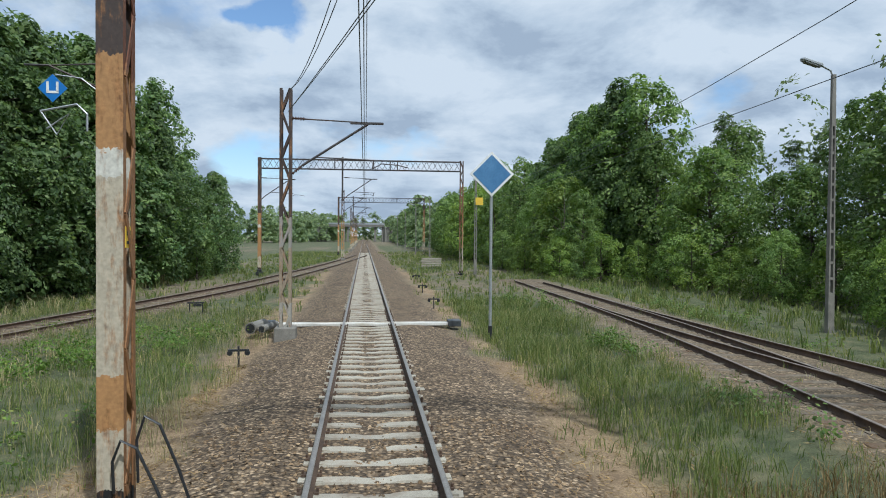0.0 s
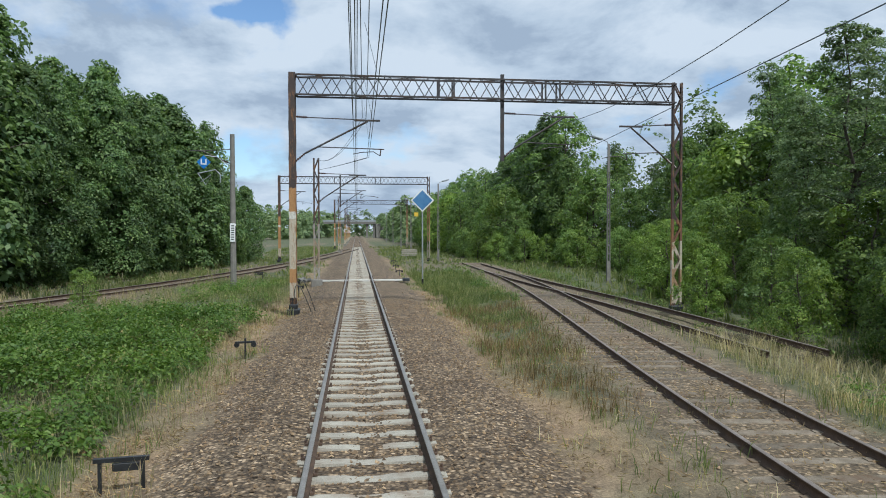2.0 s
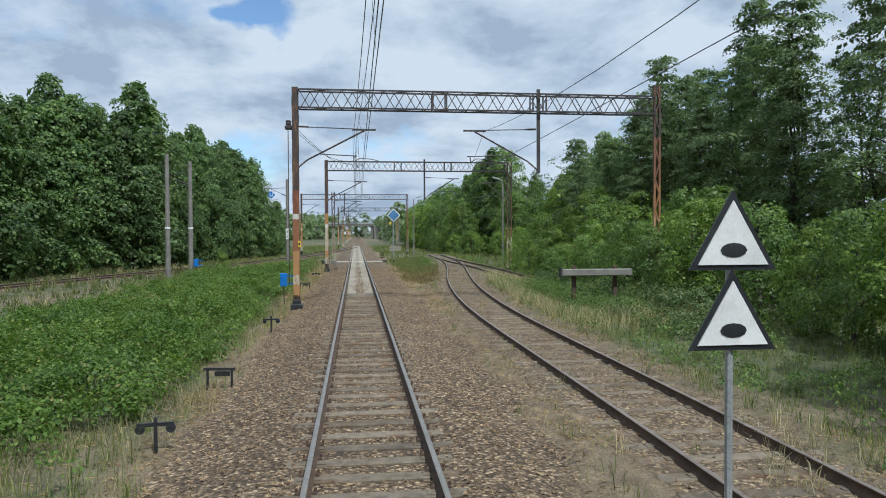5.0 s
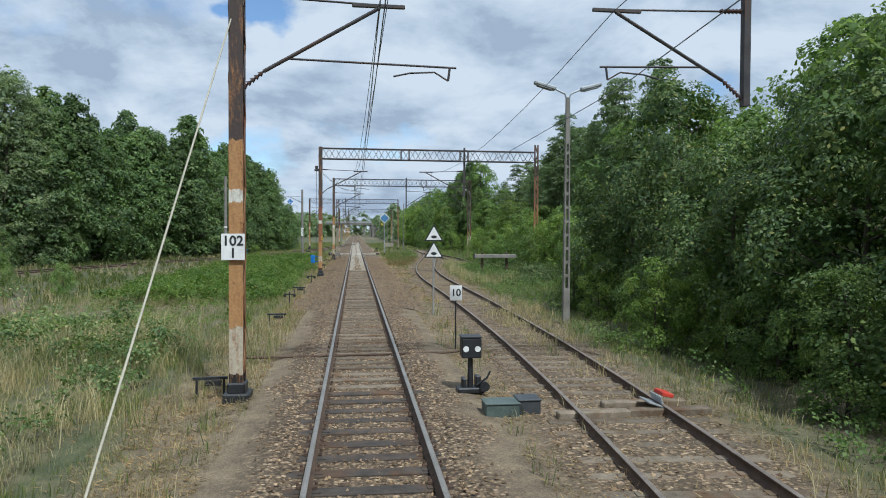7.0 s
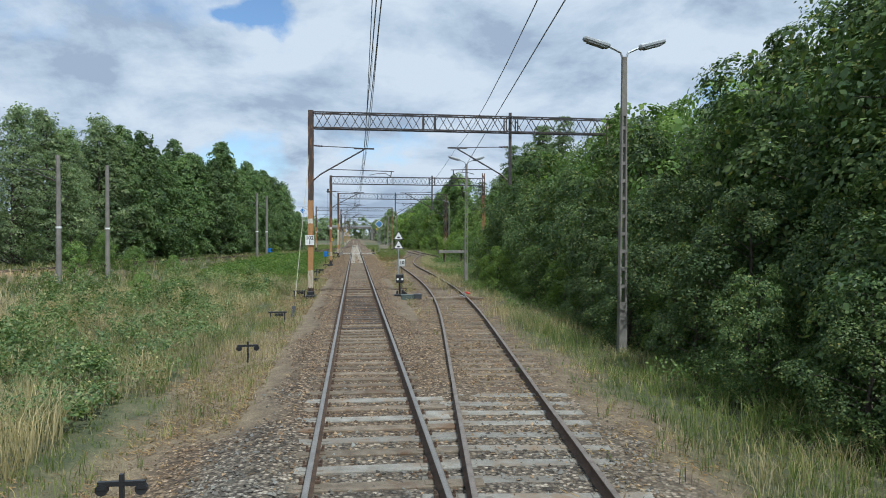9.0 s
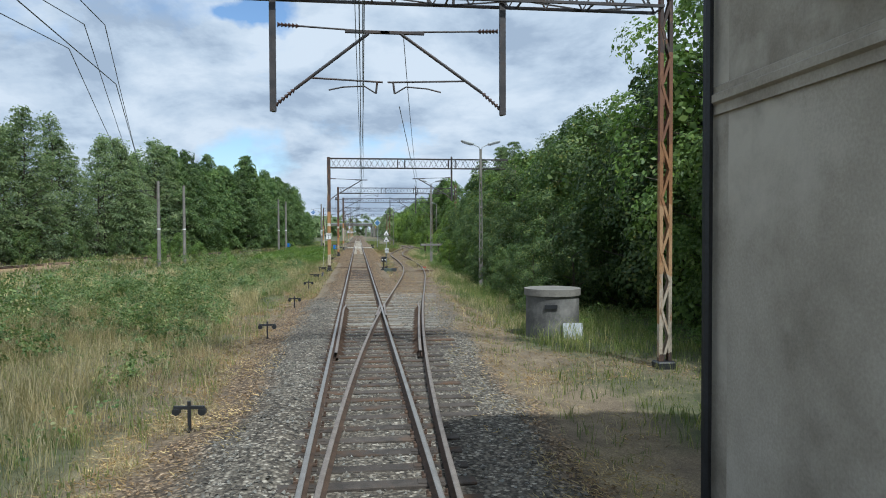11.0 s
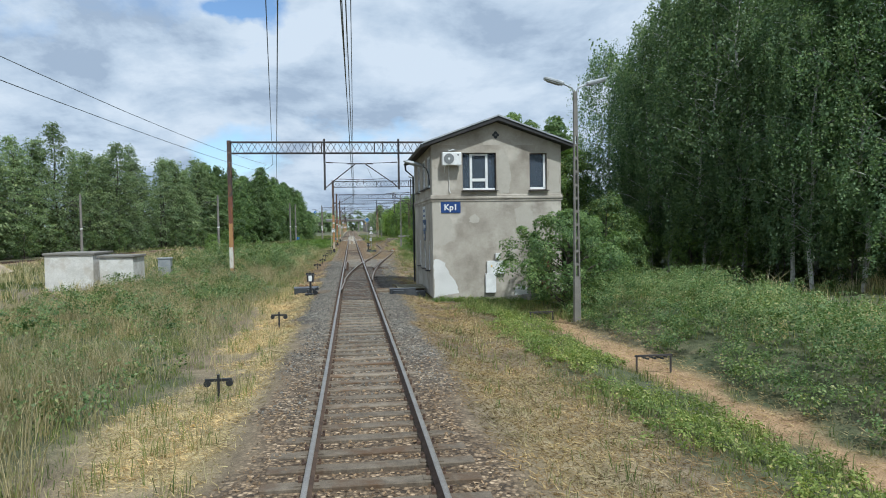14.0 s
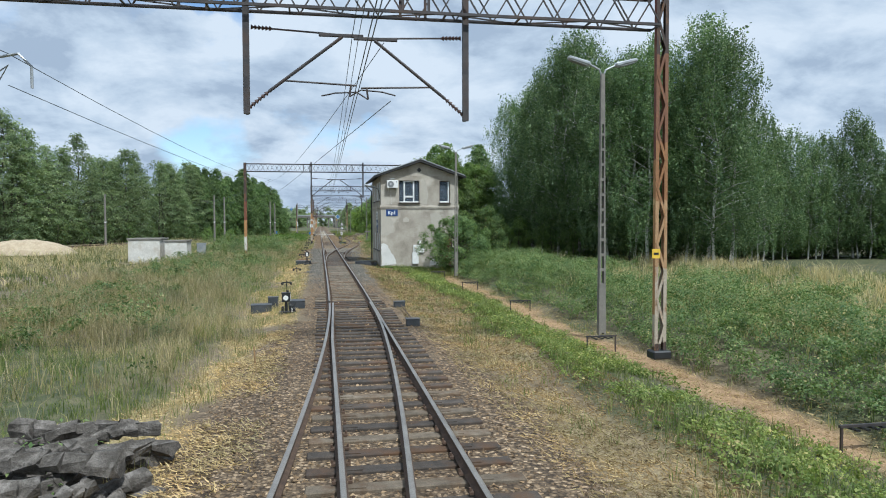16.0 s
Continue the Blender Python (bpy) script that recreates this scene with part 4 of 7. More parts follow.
def droppers():
    """Thin hangers between messenger and contact wire."""
    bm = BM()
    for i in range(1, 5):
        for f in (0.14, 0.32, 0.5, 0.68, 0.86):
            y = GY[i] + (GY[i + 1] - GY[i]) * f
            sag = 0.6 * 4 * f * (1 - f)
            beam(bm, (STAG[i] + (STAG[i + 1] - STAG[i]) * f, y, 5.68), (HIGH[i] + (HIGH[i + 1] - HIGH[i]) * f, y, 7.15 - sag), 0.007)
    tagged(part("droppers", bm, "wire"), "thin hangers between the overhead wires", "overhead wire", kind="stuff")


droppers()
cable("contact_wire", [(0.8, -102.7, 5.65), (4.7, -63.4, 5.65), (5.2, -27.66, 5.6), (7.8, 0, 5.7), (9.9, 47, 5.7)], 0.009, "contact wire above the side track", 0.03)
cable("messenger_wire", [(0.9, -102.7, 7.1), (4.6, -63.4, 7.1), (5.1, -27.66, 7.1), (7.8, 0, 7.1), (9.9, 47, 7.1)], 0.009, "messenger wire above the side track", 0.8)
for p, q, s in (((-7.4, -154.6, 6.55), (-5.6, -102.7, 7.2), 0.5), ((-7.4, -154.6, 5.9), (-5.9, -102.7, 6.7), 0.3), ((0.3, -155.1, 6.95), (-5.2, -102.7, 7.2), 0.5), ((0.44, -155.1, 5.7), (-5.0, -102.7, 6.0), 0.05)):
    cable("crossover_wire", [p, q, (q[0] - 17, -40, q[2] - 0.3)], 0.0095, "wire leading over to the second line", s)
cable("crossover_wire", [(-10.5, -205, 6.6), (-7.4, -154.6, 6.55)], 0.0095, "wire leading over to the second line", 0.4)


# ---- concrete lamp posts and poles ----
def slotted_pole(bm, h, w0, w1, slots=True):
    """A tapered concrete pole with a row of openings down its middle."""
    if not slots:
        return tube(bm, (0, 0, -0.3), (0, 0, h), w0 / 2 * 1.1, w1 / 2 * 1.1, 10)
    n = 12
    zs = [1.25 + (h * 0.88 - 1.25) * i / n for i in range(n + 1)]
    for s in (-1, 1):
        v = bmesh.ops.create_cube(bm, size=1.0)["verts"]
        for p in v:
            k = w0 if p.co.z < 0 else w1
            p.co = Vector((s * k * 0.38 + p.co.x * k * 0.26, p.co.y * k * 0.85, -0.3 if p.co.z < 0 else h))
    for za in zs:
        k = w0 + (w1 - w0) * za / h
        box(bm, (0, 0, za), (k * 0.6, k * 0.7, 0.09))
    box(bm, (0, 0, 0.5), (w0 * 0.8, w0 * 0.76, 1.5))
    box(bm, (0, 0, h * 0.9), (w1 * 0.8, w1 * 0.95, h * 0.2))
    return bm


def lamp_post(x, y, h, arms, rz=0, label="tall slotted concrete lamp post with two tilted lamp heads"):
    g = thing("street_lamp", (x, y, -0.15), label, "lamp post", "lamp posts along the line", rz=rz)
    bm = BM()
    slotted_pole(bm, h, 0.22, 0.12)
    part("pole", bm, "concrete", g)
    for s in arms:
        bm = BM()
        chain(bm, [(0, 0, h - 0.15), (s * 0.1, 0, h + 0.12), (s * 0.45, 0, h + 0.28)], 0.03)
        part("arm", bm, "grey_metal", g)
        bm = BM()
        box(bm, (0, 0, 0), (0.74, 0.27, 0.15), bevel=0.045)
        for v in bm.verts:
            # flat below, sloping down to the outer end
            if v.co.z > 0:
                v.co.z *= 1.0 - 0.45 * (v.co.x * s / 0.37 * 0.5 + 0.5)
            v.co.y *= 1.0 - 0.25 * abs(v.co.x) / 0.37
        bmesh.ops.transform(bm, matrix=Matrix.Translation((s * 0.76, 0, h + 0.37)) @ Matrix.Rotation(-s * radians(16), 4, 'Y'), verts=bm.verts)
        head = part("lamp_head", bm, "grey_metal", g)
        bm = BM()
        box(bm, (0, 0, -0.082), (0.50, 0.19, 0.03), bevel=0.012)
        bmesh.ops.transform(bm, matrix=Matrix.Translation((s * 0.76, 0, h + 0.37)) @ Matrix.Rotation(-s * radians(16), 4, 'Y'), verts=bm.verts)
        part("lamp_glass", bm, "grille", head, "dull glass cover")
    return g


lamp_post(6.6, -54.2, 7.45, (-1, 1))
lamp_post(6.8, -79.0, 7.75, (-1, 1))
lamp_post(7.64, -125.9, 7.75, (-1, 1))
lamp_post(7.5, -150.0, 7.75, (-1, 1))
lamp_post(14.8, 14.0, 8.3, (-1,), label="tall slotted concrete lamp post with one lamp head among trees")
lamp_post(8.2, 45.0, 8.0, (1,), label="distant concrete lamp post with one lamp head")
for yy in (85, 110, 140, 175):
    lamp_post(8.5, yy, 8.0, (-1,), label="distant concrete lamp post beside the line")


def pole(x, y, h, label, arm=0):
    g = thing("concrete_pole", (x, y, -0.25), label, "concrete pole", "poles of the second line")
    bm = BM()
    slotted_pole(bm, h, 0.31, 0.22, False)
    part("pole", bm, "concrete", g)
    bm = BM()
    tube(bm, (0, 0, 3.5), (0, 0, 3.62), 0.168, n=10)
    part("painted_band", bm, "white", g)
    if arm:
        bm = BM()
        chain(bm, [(0, 0, h - 1.6), (arm * 1.6, 0, h - 0.9), (arm * 2.2, 0, h - 0.9)], 0.03)
        tube(bm, (0, 0, h - 0.8), (arm * 1.6, 0, h - 0.9), 0.02)
        part("bracket_arm", bm, "steel_dark", g)
        bm = BM()
        insulator(bm, (arm * 0.15, 0, h - 1.55), (arm * 0.55, 0, h - 1.36))
        part("insulator", bm, "insulator", g)
    return g


pole(-6.72, 12.35, 8.4, "grey concrete pole with insulators beside the second line", -1)
pole(-11.95, -10.4, 8.2, "grey concrete pole with a white band in the grass")
pole(-11.1, -8.0, 8.0, "grey concrete pole carrying a blue box in the grass", -1)
pole(-18.0, -52.0, 7.9, "grey concrete pole beside the second line", -1)
pole(-17.2, -46.0, 7.9, "grey concrete pole beside the second line")
pole(-31.5, -63.2, 7.6, "grey concrete pole with a small box far off", -1)


# ---- signal box building ----
BX0, BX1, BY0, BY1 = 3.30, 9.05, -119.6, -111.3
EAVE, APEX = 6.53, 7.53


def signal_box():
    b = thing("signal_box", (0, 0, -0.05), "two-storey grey-beige plastered signal box with a shallow gable roof", "building")
    xm = (BX0 + BX1) / 2
    t = 0.35
    # front wall with two windows
    wins = [(4.64, 6.14, 4.56, 6.20), (7.63, 8.42, 4.56, 6.18)]

    def wall_x(bm, x0, x1, z0, z1, y0, y1, holes):
        """One wall along x with rectangular holes through it, as a single shell."""
        us = sorted({x0, x1, *[v for h in holes for v in h[:2]]})
        ws = sorted({z0, z1, *[v for h in holes for v in h[2:]]})
        solid = lambda i, k: 0 <= i < len(us) - 1 and 0 <= k < len(ws) - 1 and not any(h[0] <= us[i] and h[1] >= us[i + 1] and h[2] <= ws[k] and h[3] >= ws[k + 1] for h in holes)
        V = {}

        def at(i, k, s):
            if (i, k, s) not in V:
                V[(i, k, s)] = bm.verts.new((us[i], (y0, y1)[s], ws[k]))
            return V[(i, k, s)]
        for i in range(len(us) - 1):
            for k in range(len(ws) - 1):
                if not solid(i, k):
                    continue
                for s in (0, 1):
                    bm.faces.new((at(i, k, s), at(i + 1, k, s), at(i + 1, k + 1, s), at(i, k + 1, s)))
                for di, dk, a, c in ((-1, 0, (0, 0), (0, 1)), (1, 0, (1, 0), (1, 1)), (0, -1, (0, 0), (1, 0)), (0, 1, (0, 1), (1, 1))):
                    if not solid(i + di, k + dk):
                        bm.faces.new((at(i + a[0], k + a[1], 0), at(i + c[0], k + c[1], 0), at(i + c[0], k + c[1], 1), at(i + a[0], k + a[1], 1)))

    def gable(bm, y0, y1):
        vs = [bm.verts.new((x, y, z)) for y in (y0, y1) for x, z in ((BX0, EAVE), (BX1, EAVE), (xm, APEX))]
        bm.faces.new(vs[:3]); bm.faces.new(vs[3:])
        for i in range(3):
            bm.faces.new((vs[i], vs[(i + 1) % 3], vs[3 + (i + 1) % 3], vs[3 + i]))

    bm = BM()
    wall_x(bm, BX0, BX1, -0.3, EAVE, BY0, BY0 + t, wins)
    part("front_wall", bm, "plaster", b)
    bm = BM()
    gable(bm, BY0, BY0 + t)
    part("gable", bm, "plaster", b)
    bm = BM()
    wall_x(bm, BX0, BX1, -0.3, EAVE, BY1 - t, BY1, [])
    part("rear_wall", bm, "plaster", b)
    bm = BM()
    gable(bm, BY1 - t, BY1)
    part("gable", bm, "plaster", b)
    # side walls along y
    low = [(BY0 + 1.25, BY0 + 1.75, 1.05, 2.33), (BY0 + 3.1, BY0 + 3.6, 1.05, 2.33), (BY0 + 5.2, BY0 + 5.7, 1.05, 2.33)]
    up = [(BY0 + 0.75, BY0 + 1.95, 4.75, 6.15), (BY0 + 2.7, BY0 + 3.9, 4.75, 6.15), (BY0 + 5.3, BY0 + 6.5, 4.75, 6.15)]
    for nm, x0, x1, holes in (("track_side_wall", BX0, BX0 + t, low + up), ("yard_side_wall", BX1 - t, BX1, [])):
        bm = BM()
        wall_x(bm, BY0 + t, BY1 - t, -0.1, EAVE, x0, x1, holes)
        for v in bm.verts:
            v.co.x, v.co.y = v.co.y, v.co.x
        part(nm, bm, "plaster", b)
    # floor between the storeys keeps the rooms dark
    bm = BM()
    box(bm, (xm, (BY0 + BY1) / 2, 4.0), (BX1 - BX0 - 2 * t, BY1 - BY0 - 2 * t, 0.2))
    part("upper_floor", bm, "wood_dark", b)
    # ledge between the storeys
    prof = [(0, 4.10), (0.03, 4.10), (0.03, 4.19), (0.07, 4.21), (0.07, 4.28), (0.035, 4.30), (0.035, 4.36), (0, 4.38)]
    for run in ("front", "side"):
        bm = BM()
        rings = []
        ends = ((BX0 - 0.07, BX1 + 0.05) if run == "front" else (BY0, BY1))
        for e in ends:
            rings.append([bm.verts.new((e, BY0 - o, z) if run == "front" else (BX0 - o, e, z)) for o, z in prof])
        for i in range(len(prof)):
            k = (i + 1) % len(prof)
            bm.faces.new((rings[0][i], rings[0][k], rings[1][k], rings[1][i]))
        bm.faces.new(rings[0]); bm.faces.new(rings[1])
        part("cornice", bm, "plaster", b)
    # roof: two slabs with boarded soffit and a light metal edge
    ov, og = 0.42, 0.45
    for s in (-1, 1):
        xe = BX0 - ov if s < 0 else BX1 + ov
        slope = (APEX - EAVE) / (xm - BX0)
        ze = EAVE - ov * slope
        bm = BM()
        vs = []
        for y in (BY0 - og, BY1 + og):
            for x, z in ((xe, ze + 0.02), (xm, APEX + 0.02), (xm, APEX + 0.20), (xe, ze + 0.16)):
                vs.append(bm.verts.new((x, y, z)))
        bm.faces.new(vs[:4]); bm.faces.new(vs[4:])
        for i in range(4):
            bm.faces.new((vs[i], vs[(i + 1) % 4], vs[4 + (i + 1) % 4], vs[4 + i]))
        part("roof_slope", bm, "roof_felt", b, "dark felt roof slope with boarded eaves")
        bm = BM()
        for y in (BY0 - og - 0.012,):
            beam(bm, (xe, y, ze + 0.19), (xm, y, APEX + 0.23), 0.05, 0.06)
        part("roof_edge", bm, "grey_metal", b, "light sheet-metal verge")
        bm = BM()
        tube(bm, (xe + s * 0.05, BY0 - og, ze + 0.08), (xe + s * 0.05, BY1 + og, ze + 0.08), 0.07, n=10)
        part("gutter", bm, "black", b)
    bm = BM()
    xg = BX0 - ov - 0.05
    ze = EAVE - ov * (APEX - EAVE) / (xm - BX0)
    chain(bm, [(xg, BY1 + 0.2, ze + 0.05), (xg + 0.02, BY1 + 0.2, ze - 0.25), (BX0 - 0.08, BY1 - 0.12, ze - 0.62), (BX0 - 0.08, BY1 - 0.12, 0.0)], 0.05, 8)
    part("downpipe", bm, "black", b)

    def window(x0, x1, z0, z1, sashes, name="window", side=False, frame="white"):
        w = 0.07 if frame == "white" else 0.035
        yy = BY0 + (0.05 if side else 0.16)

        def turn(bm):
            if side:
                for v in bm.verts:
                    v.co.x, v.co.y = BX0 + (v.co.y - BY0), v.co.x
            return bm
        bm = BM()
        wall_x(bm, x0, x1, z0, z1, yy - 0.035, yy + 0.035, [(x0 + w, x1 - w, z0 + w, z1 - w)])
        ob = part(name, turn(bm), frame, b, "white plastic window frame" if frame == "white" else "dark wooden window frame")
        for a, c, lo, hi in sashes:
            bm = BM()
            box(bm, ((a + c) / 2, yy, (lo + hi) / 2), (c - a, 0.06, hi - lo), bevel=0.006)
            part("mullion", turn(bm), "white", ob)
        bm = BM()
        box(bm, ((x0 + x1) / 2, yy, (z0 + z1) / 2), (x1 - x0 - 0.06, 0.012, z1 - z0 - 0.06))
        if side:
            for v in bm.verts:
                v.co.x, v.co.y = BX0 + (v.co.y - BY0), v.co.x
        p = part("pane", bm, "glass", ob)
        p.visible_shadow = False
        bm = BM()
        box(bm, ((x0 + x1) / 2, BY0 - 0.02, z0 - 0.02), (x1 - x0 + 0.1, 0.30, 0.035))
        if side:
            for v in bm.verts:
                v.co.x, v.co.y = BX0 + (v.co.y - BY0), v.co.x
        part("sill", bm, "steel_dark", ob)

    x0, x1, z0, z1 = wins[0]
    a, c = x0 + 0.34, x1 - 0.36
    window(x0, x1, z0, z1, [(a, a + 0.11, z0 + .1, z1 - .035), (c - 0.11, c, z0 + .1, z1 - .035), (a + .11, c - .11, z0 + 0.40, z0 + 0.53), (a + .11, c - .11, z1 - .11, z1 - .035), (x0 + .035, x1 - .035, z0 + .03, z0 + .11)], frame="wood_dark")
    x0, x1, z0, z1 = wins[1]
    window(x0, x1, z0, z1, [(x1 - .14, x1 - .035, z0 + .1, z1 - .035), (x0 + .035, x1 - .035, z0 + .03, z0 + .13)], frame="wood_dark")
    for y0, y1, z0, z1 in up:
        window(y0, y1, z0, z1, [((y0 + y1) / 2 - .05, (y0 + y1) / 2 + .05, z0 + .07, z1 - .07)], side=True)
    for y0, y1, z0, z1 in low:
        window(y0, y1, z0, z1, [(y0 + .07, y1 - .07, z0 + .6, z0 + .66)], side=True)
    # black sheet added behind the panes, its colour standing for the unlit room
    bm = BM()
    box(bm, (xm, BY0 + 1.2, 5.35), (BX1 - BX0 - 2 * t, 0.1, 2.4))
    part("inner_wall", bm, "black", b)
    bm = BM()
    box(bm, (8.10, BY0 - 0.018, 0.98), (0.80, 0.036, 1.90), bevel=0.006)
    door = part("door", bm, "hatch", b, "weathered reddish-brown wooden cellar door")
    for xx in (7.66, 8.54):
        bm = BM()
        box(bm, (xx, BY0 - 0.025, 1.0), (0.08, 0.05, 2.0), bevel=0.006)
        part("door_post", bm, "wood_dark", door)
    bm = BM()
    box(bm, (8.10, BY0 - 0.03, 2.05), (1.05, 0.06, 0.10), bevel=0.006)
    part("lintel", bm, "wood_dark", door)
    for zz in (0.45, 1.45):
        bm = BM()
        box(bm, (8.10, BY0 - 0.045, zz), (0.78, 0.02, 0.11), bevel=0.004)
        part("cross_board", bm, "hatch", door)
    bm = BM()
    box(bm, (7.9, BY0 - 0.36, -0.12), (1.4, 0.66, 0.22), bevel=0.02)
    part("doorstep", bm, "concrete", b, "cracked concrete slab before the door")
    return b


M["plaster"] = surface("old_cement_plaster", [(0.3, (0.25, 0.22, 0.178)), (0.5, (0.37, 0.332, 0.275)), (0.7, (0.46, 0.42, 0.355))], 0.9, 35, 0.95, 0, 0.2, 0.006, (0.51, 0.47, 0.40), 0.6, grit=0.4)
M["hatch"] = surface("worn_red_brown_paint", [(0.3, (0.14, 0.058, 0.03)), (0.7, (0.25, 0.115, 0.06))], 3, 45, 0.8, 0, 0.3, 0.004, (0.22, 0.16, 0.11), 1.5)
M["roof_felt"] = surface("dark_roofing_felt", [(0.3, (0.022, 0.022, 0.024)), (0.7, (0.05, 0.049, 0.048))], 2, 40, 0.85, 0, 0.3, 0.005)


def glass_mat():
    m, N, L, b = base_mat("window_glass")
    b.inputs["Base Color"].default_value = (0.35, 0.42, 0.5, 1)
    b.inputs["Roughness"].default_value = 0.04
    b.inputs["Transmission Weight"].default_value = 0.9
    b.inputs["IOR"].default_value = 1.33
    return m


M["glass"] = glass_mat()
signal_box()


# ---- trees ----
def leaf_quads(p, nrm, u, size, slim, r):
    """Leaves as pointed four-cornered blades at p, facing nrm, along u."""
    v = np.cross(nrm, u)
    v /= np.linalg.norm(v, axis=1)[:, None] + 1e-9
    s = size * r.uniform(0.6, 1.35, (len(p), 1))
    V = np.stack([p - u * s * 0.5, p + v * s * slim * 0.5 + nrm * s * 0.06, p + u * s * 0.5 - nrm * s * 0.05, p - v * s * slim * 0.5 + nrm * s * 0.06], 1).reshape(-1, 3)
    return V, np.arange(len(p) * 4).reshape(-1, 4)


def unit(a):
    return a / (np.linalg.norm(a, axis=-1, keepdims=True) + 1e-9)


def tufts(C, A, R, leaf, per, seed, dome=0.35, slim=0.55, droop=0.0):
    """Sprays of leaves: each tuft a shallow dome of radius R round C, turned to A, its leaves lying like tiles."""
    r = np.random.default_rng(seed)
    c, a, q = np.repeat(C, per, 0), np.repeat(unit(A), per, 0), np.repeat(R, per)[:, None]
    n = len(c)
    t = unit(np.cross(a, r.normal(size=(n, 3))))
    rr = np.sqrt(r.random((n, 1))) * r.uniform(0.8, 1.15, (n, 1))
    p = c + t * rr * q + a * q * dome * (1 - rr * rr + r.normal(scale=0.35, size=(n, 1)))
    nrm = unit(a + 0.45 * t * rr + r.normal(scale=0.38, size=(n, 3)))
    u = unit(t * 0.8 + r.normal(scale=0.5, size=(n, 3)) + np.array([0, 0, -droop]))
    u = unit(u - nrm * np.sum(u * nrm, 1)[:, None])
    return leaf_quads(p, nrm, u, leaf, slim, r)


def strands(C, leaf, per, length, seed):
    """Hanging twigs set with small leaves."""
    r = np.random.default_rng(seed)
    n = len(C) * per
    c = np.repeat(C, per, 0)
    ln = np.repeat(length * r.uniform(0.4, 1.2, len(C)), per)
    f = r.random(n)
    p = c + r.normal(scale=0.075, size=(n, 3)) + np.stack([0.12 * np.sin(f * 3 + c[:, 0] * 9), 0.12 * np.cos(f * 3 + c[:, 1] * 7), -f * ln], -1)
    nrm = unit(r.normal(size=(n, 3)) + np.array([0, 0, 0.5]))
    u = unit(r.normal(scale=0.5, size=(n, 3)) + np.array([0, 0, -0.8]))
    u = unit(u - nrm * np.sum(u * nrm, 1)[:, None])
    return leaf_quads(p, nrm, u, leaf, 0.65, r)


OUTLINE = {
    # half width of the crown over its height, 0 at the foot of the crown and 1 at the tip
    "round": lambda f: math.sin(math.pi * (0.16 + 0.80 * f)) ** 0.75,
    "dome": lambda f: min(1.0, 0.75 + f) * (1 - f ** 2.3) + 0.05,
    "cone": lambda f: min(1.0, 0.7 + 2 * f) * (1 - f) ** 0.72 + 0.06,
    "column": lambda f: min(1.0, 0.45 + 2.2 * f) * (1 - f ** 3.0) ** 0.8 + 0.06,
}
TREES = {
    # h height, r trunk, n boughs, lo foot of the crown, w half width, lobe size of a bough's foliage, up how level the sprays lie
    "broad": dict(h=11.0, r=0.20, n=50, lo=0.5, w=3.1, outline="round", lobe=1.15, tufts=8, leaf=0.15, per=48, mat="leaf_mid", up=0.5, core=3),
    "dark": dict(h=11.5, r=0.20, n=56, lo=0.3, w=2.9, outline="dome", lobe=1.10, tufts=8, leaf=0.15, per=44, mat="leaf_dark", up=0.8, core=3),
    "bush": dict(h=4.6, r=0.09, n=24, lo=0.15, w=1.9, outline="round", lobe=0.75, tufts=8, leaf=0.095, per=50, mat="leaf_mid", up=0.5, core=3),
    "bush_light": dict(h=3.6, r=0.07, n=20, lo=0.1, w=1.55, outline="round", lobe=0.65, tufts=8, leaf=0.085, per=48, mat="leaf_light", up=0.5, core=2),
    "bush_dark": dict(h=6.6, r=0.12, n=32, lo=0.1, w=2.6, outline="round", lobe=0.9, tufts=9, leaf=0.105, per=54, mat="leaf_thick", up=0.6, core=3),
    "birch": dict(h=15.5, r=0.11, n=54, lo=2.4, w=2.7, outline="column", lobe=1.1, tufts=9, leaf=0.115, per=26, mat="birch_leaf", bark="birch_bark", up=0.3, hang=1.6, core=1),
    "pine": dict(h=14.0, r=0.18, n=64, lo=0.5, w=3.3, outline="dome", lobe=1.1, tufts=7, leaf=0.13, per=52, mat="needle", up=1.8, flat=0.35, slim=0.3, core=4),
    "sparse": dict(h=13.0, r=0.13, n=46, lo=1.2, w=2.6, outline="cone", lobe=1.0, tufts=7, leaf=0.125, per=44, mat="leaf_airy", up=1.8, flat=0.3, core=1),
    "apple": dict(h=4.1, r=0.11, n=50, lo=0.5, w=2.8, outline="round", lobe=0.62, tufts=8, leaf=0.085, per=60, mat="leaf_dark", up=0.45, core=3),
}


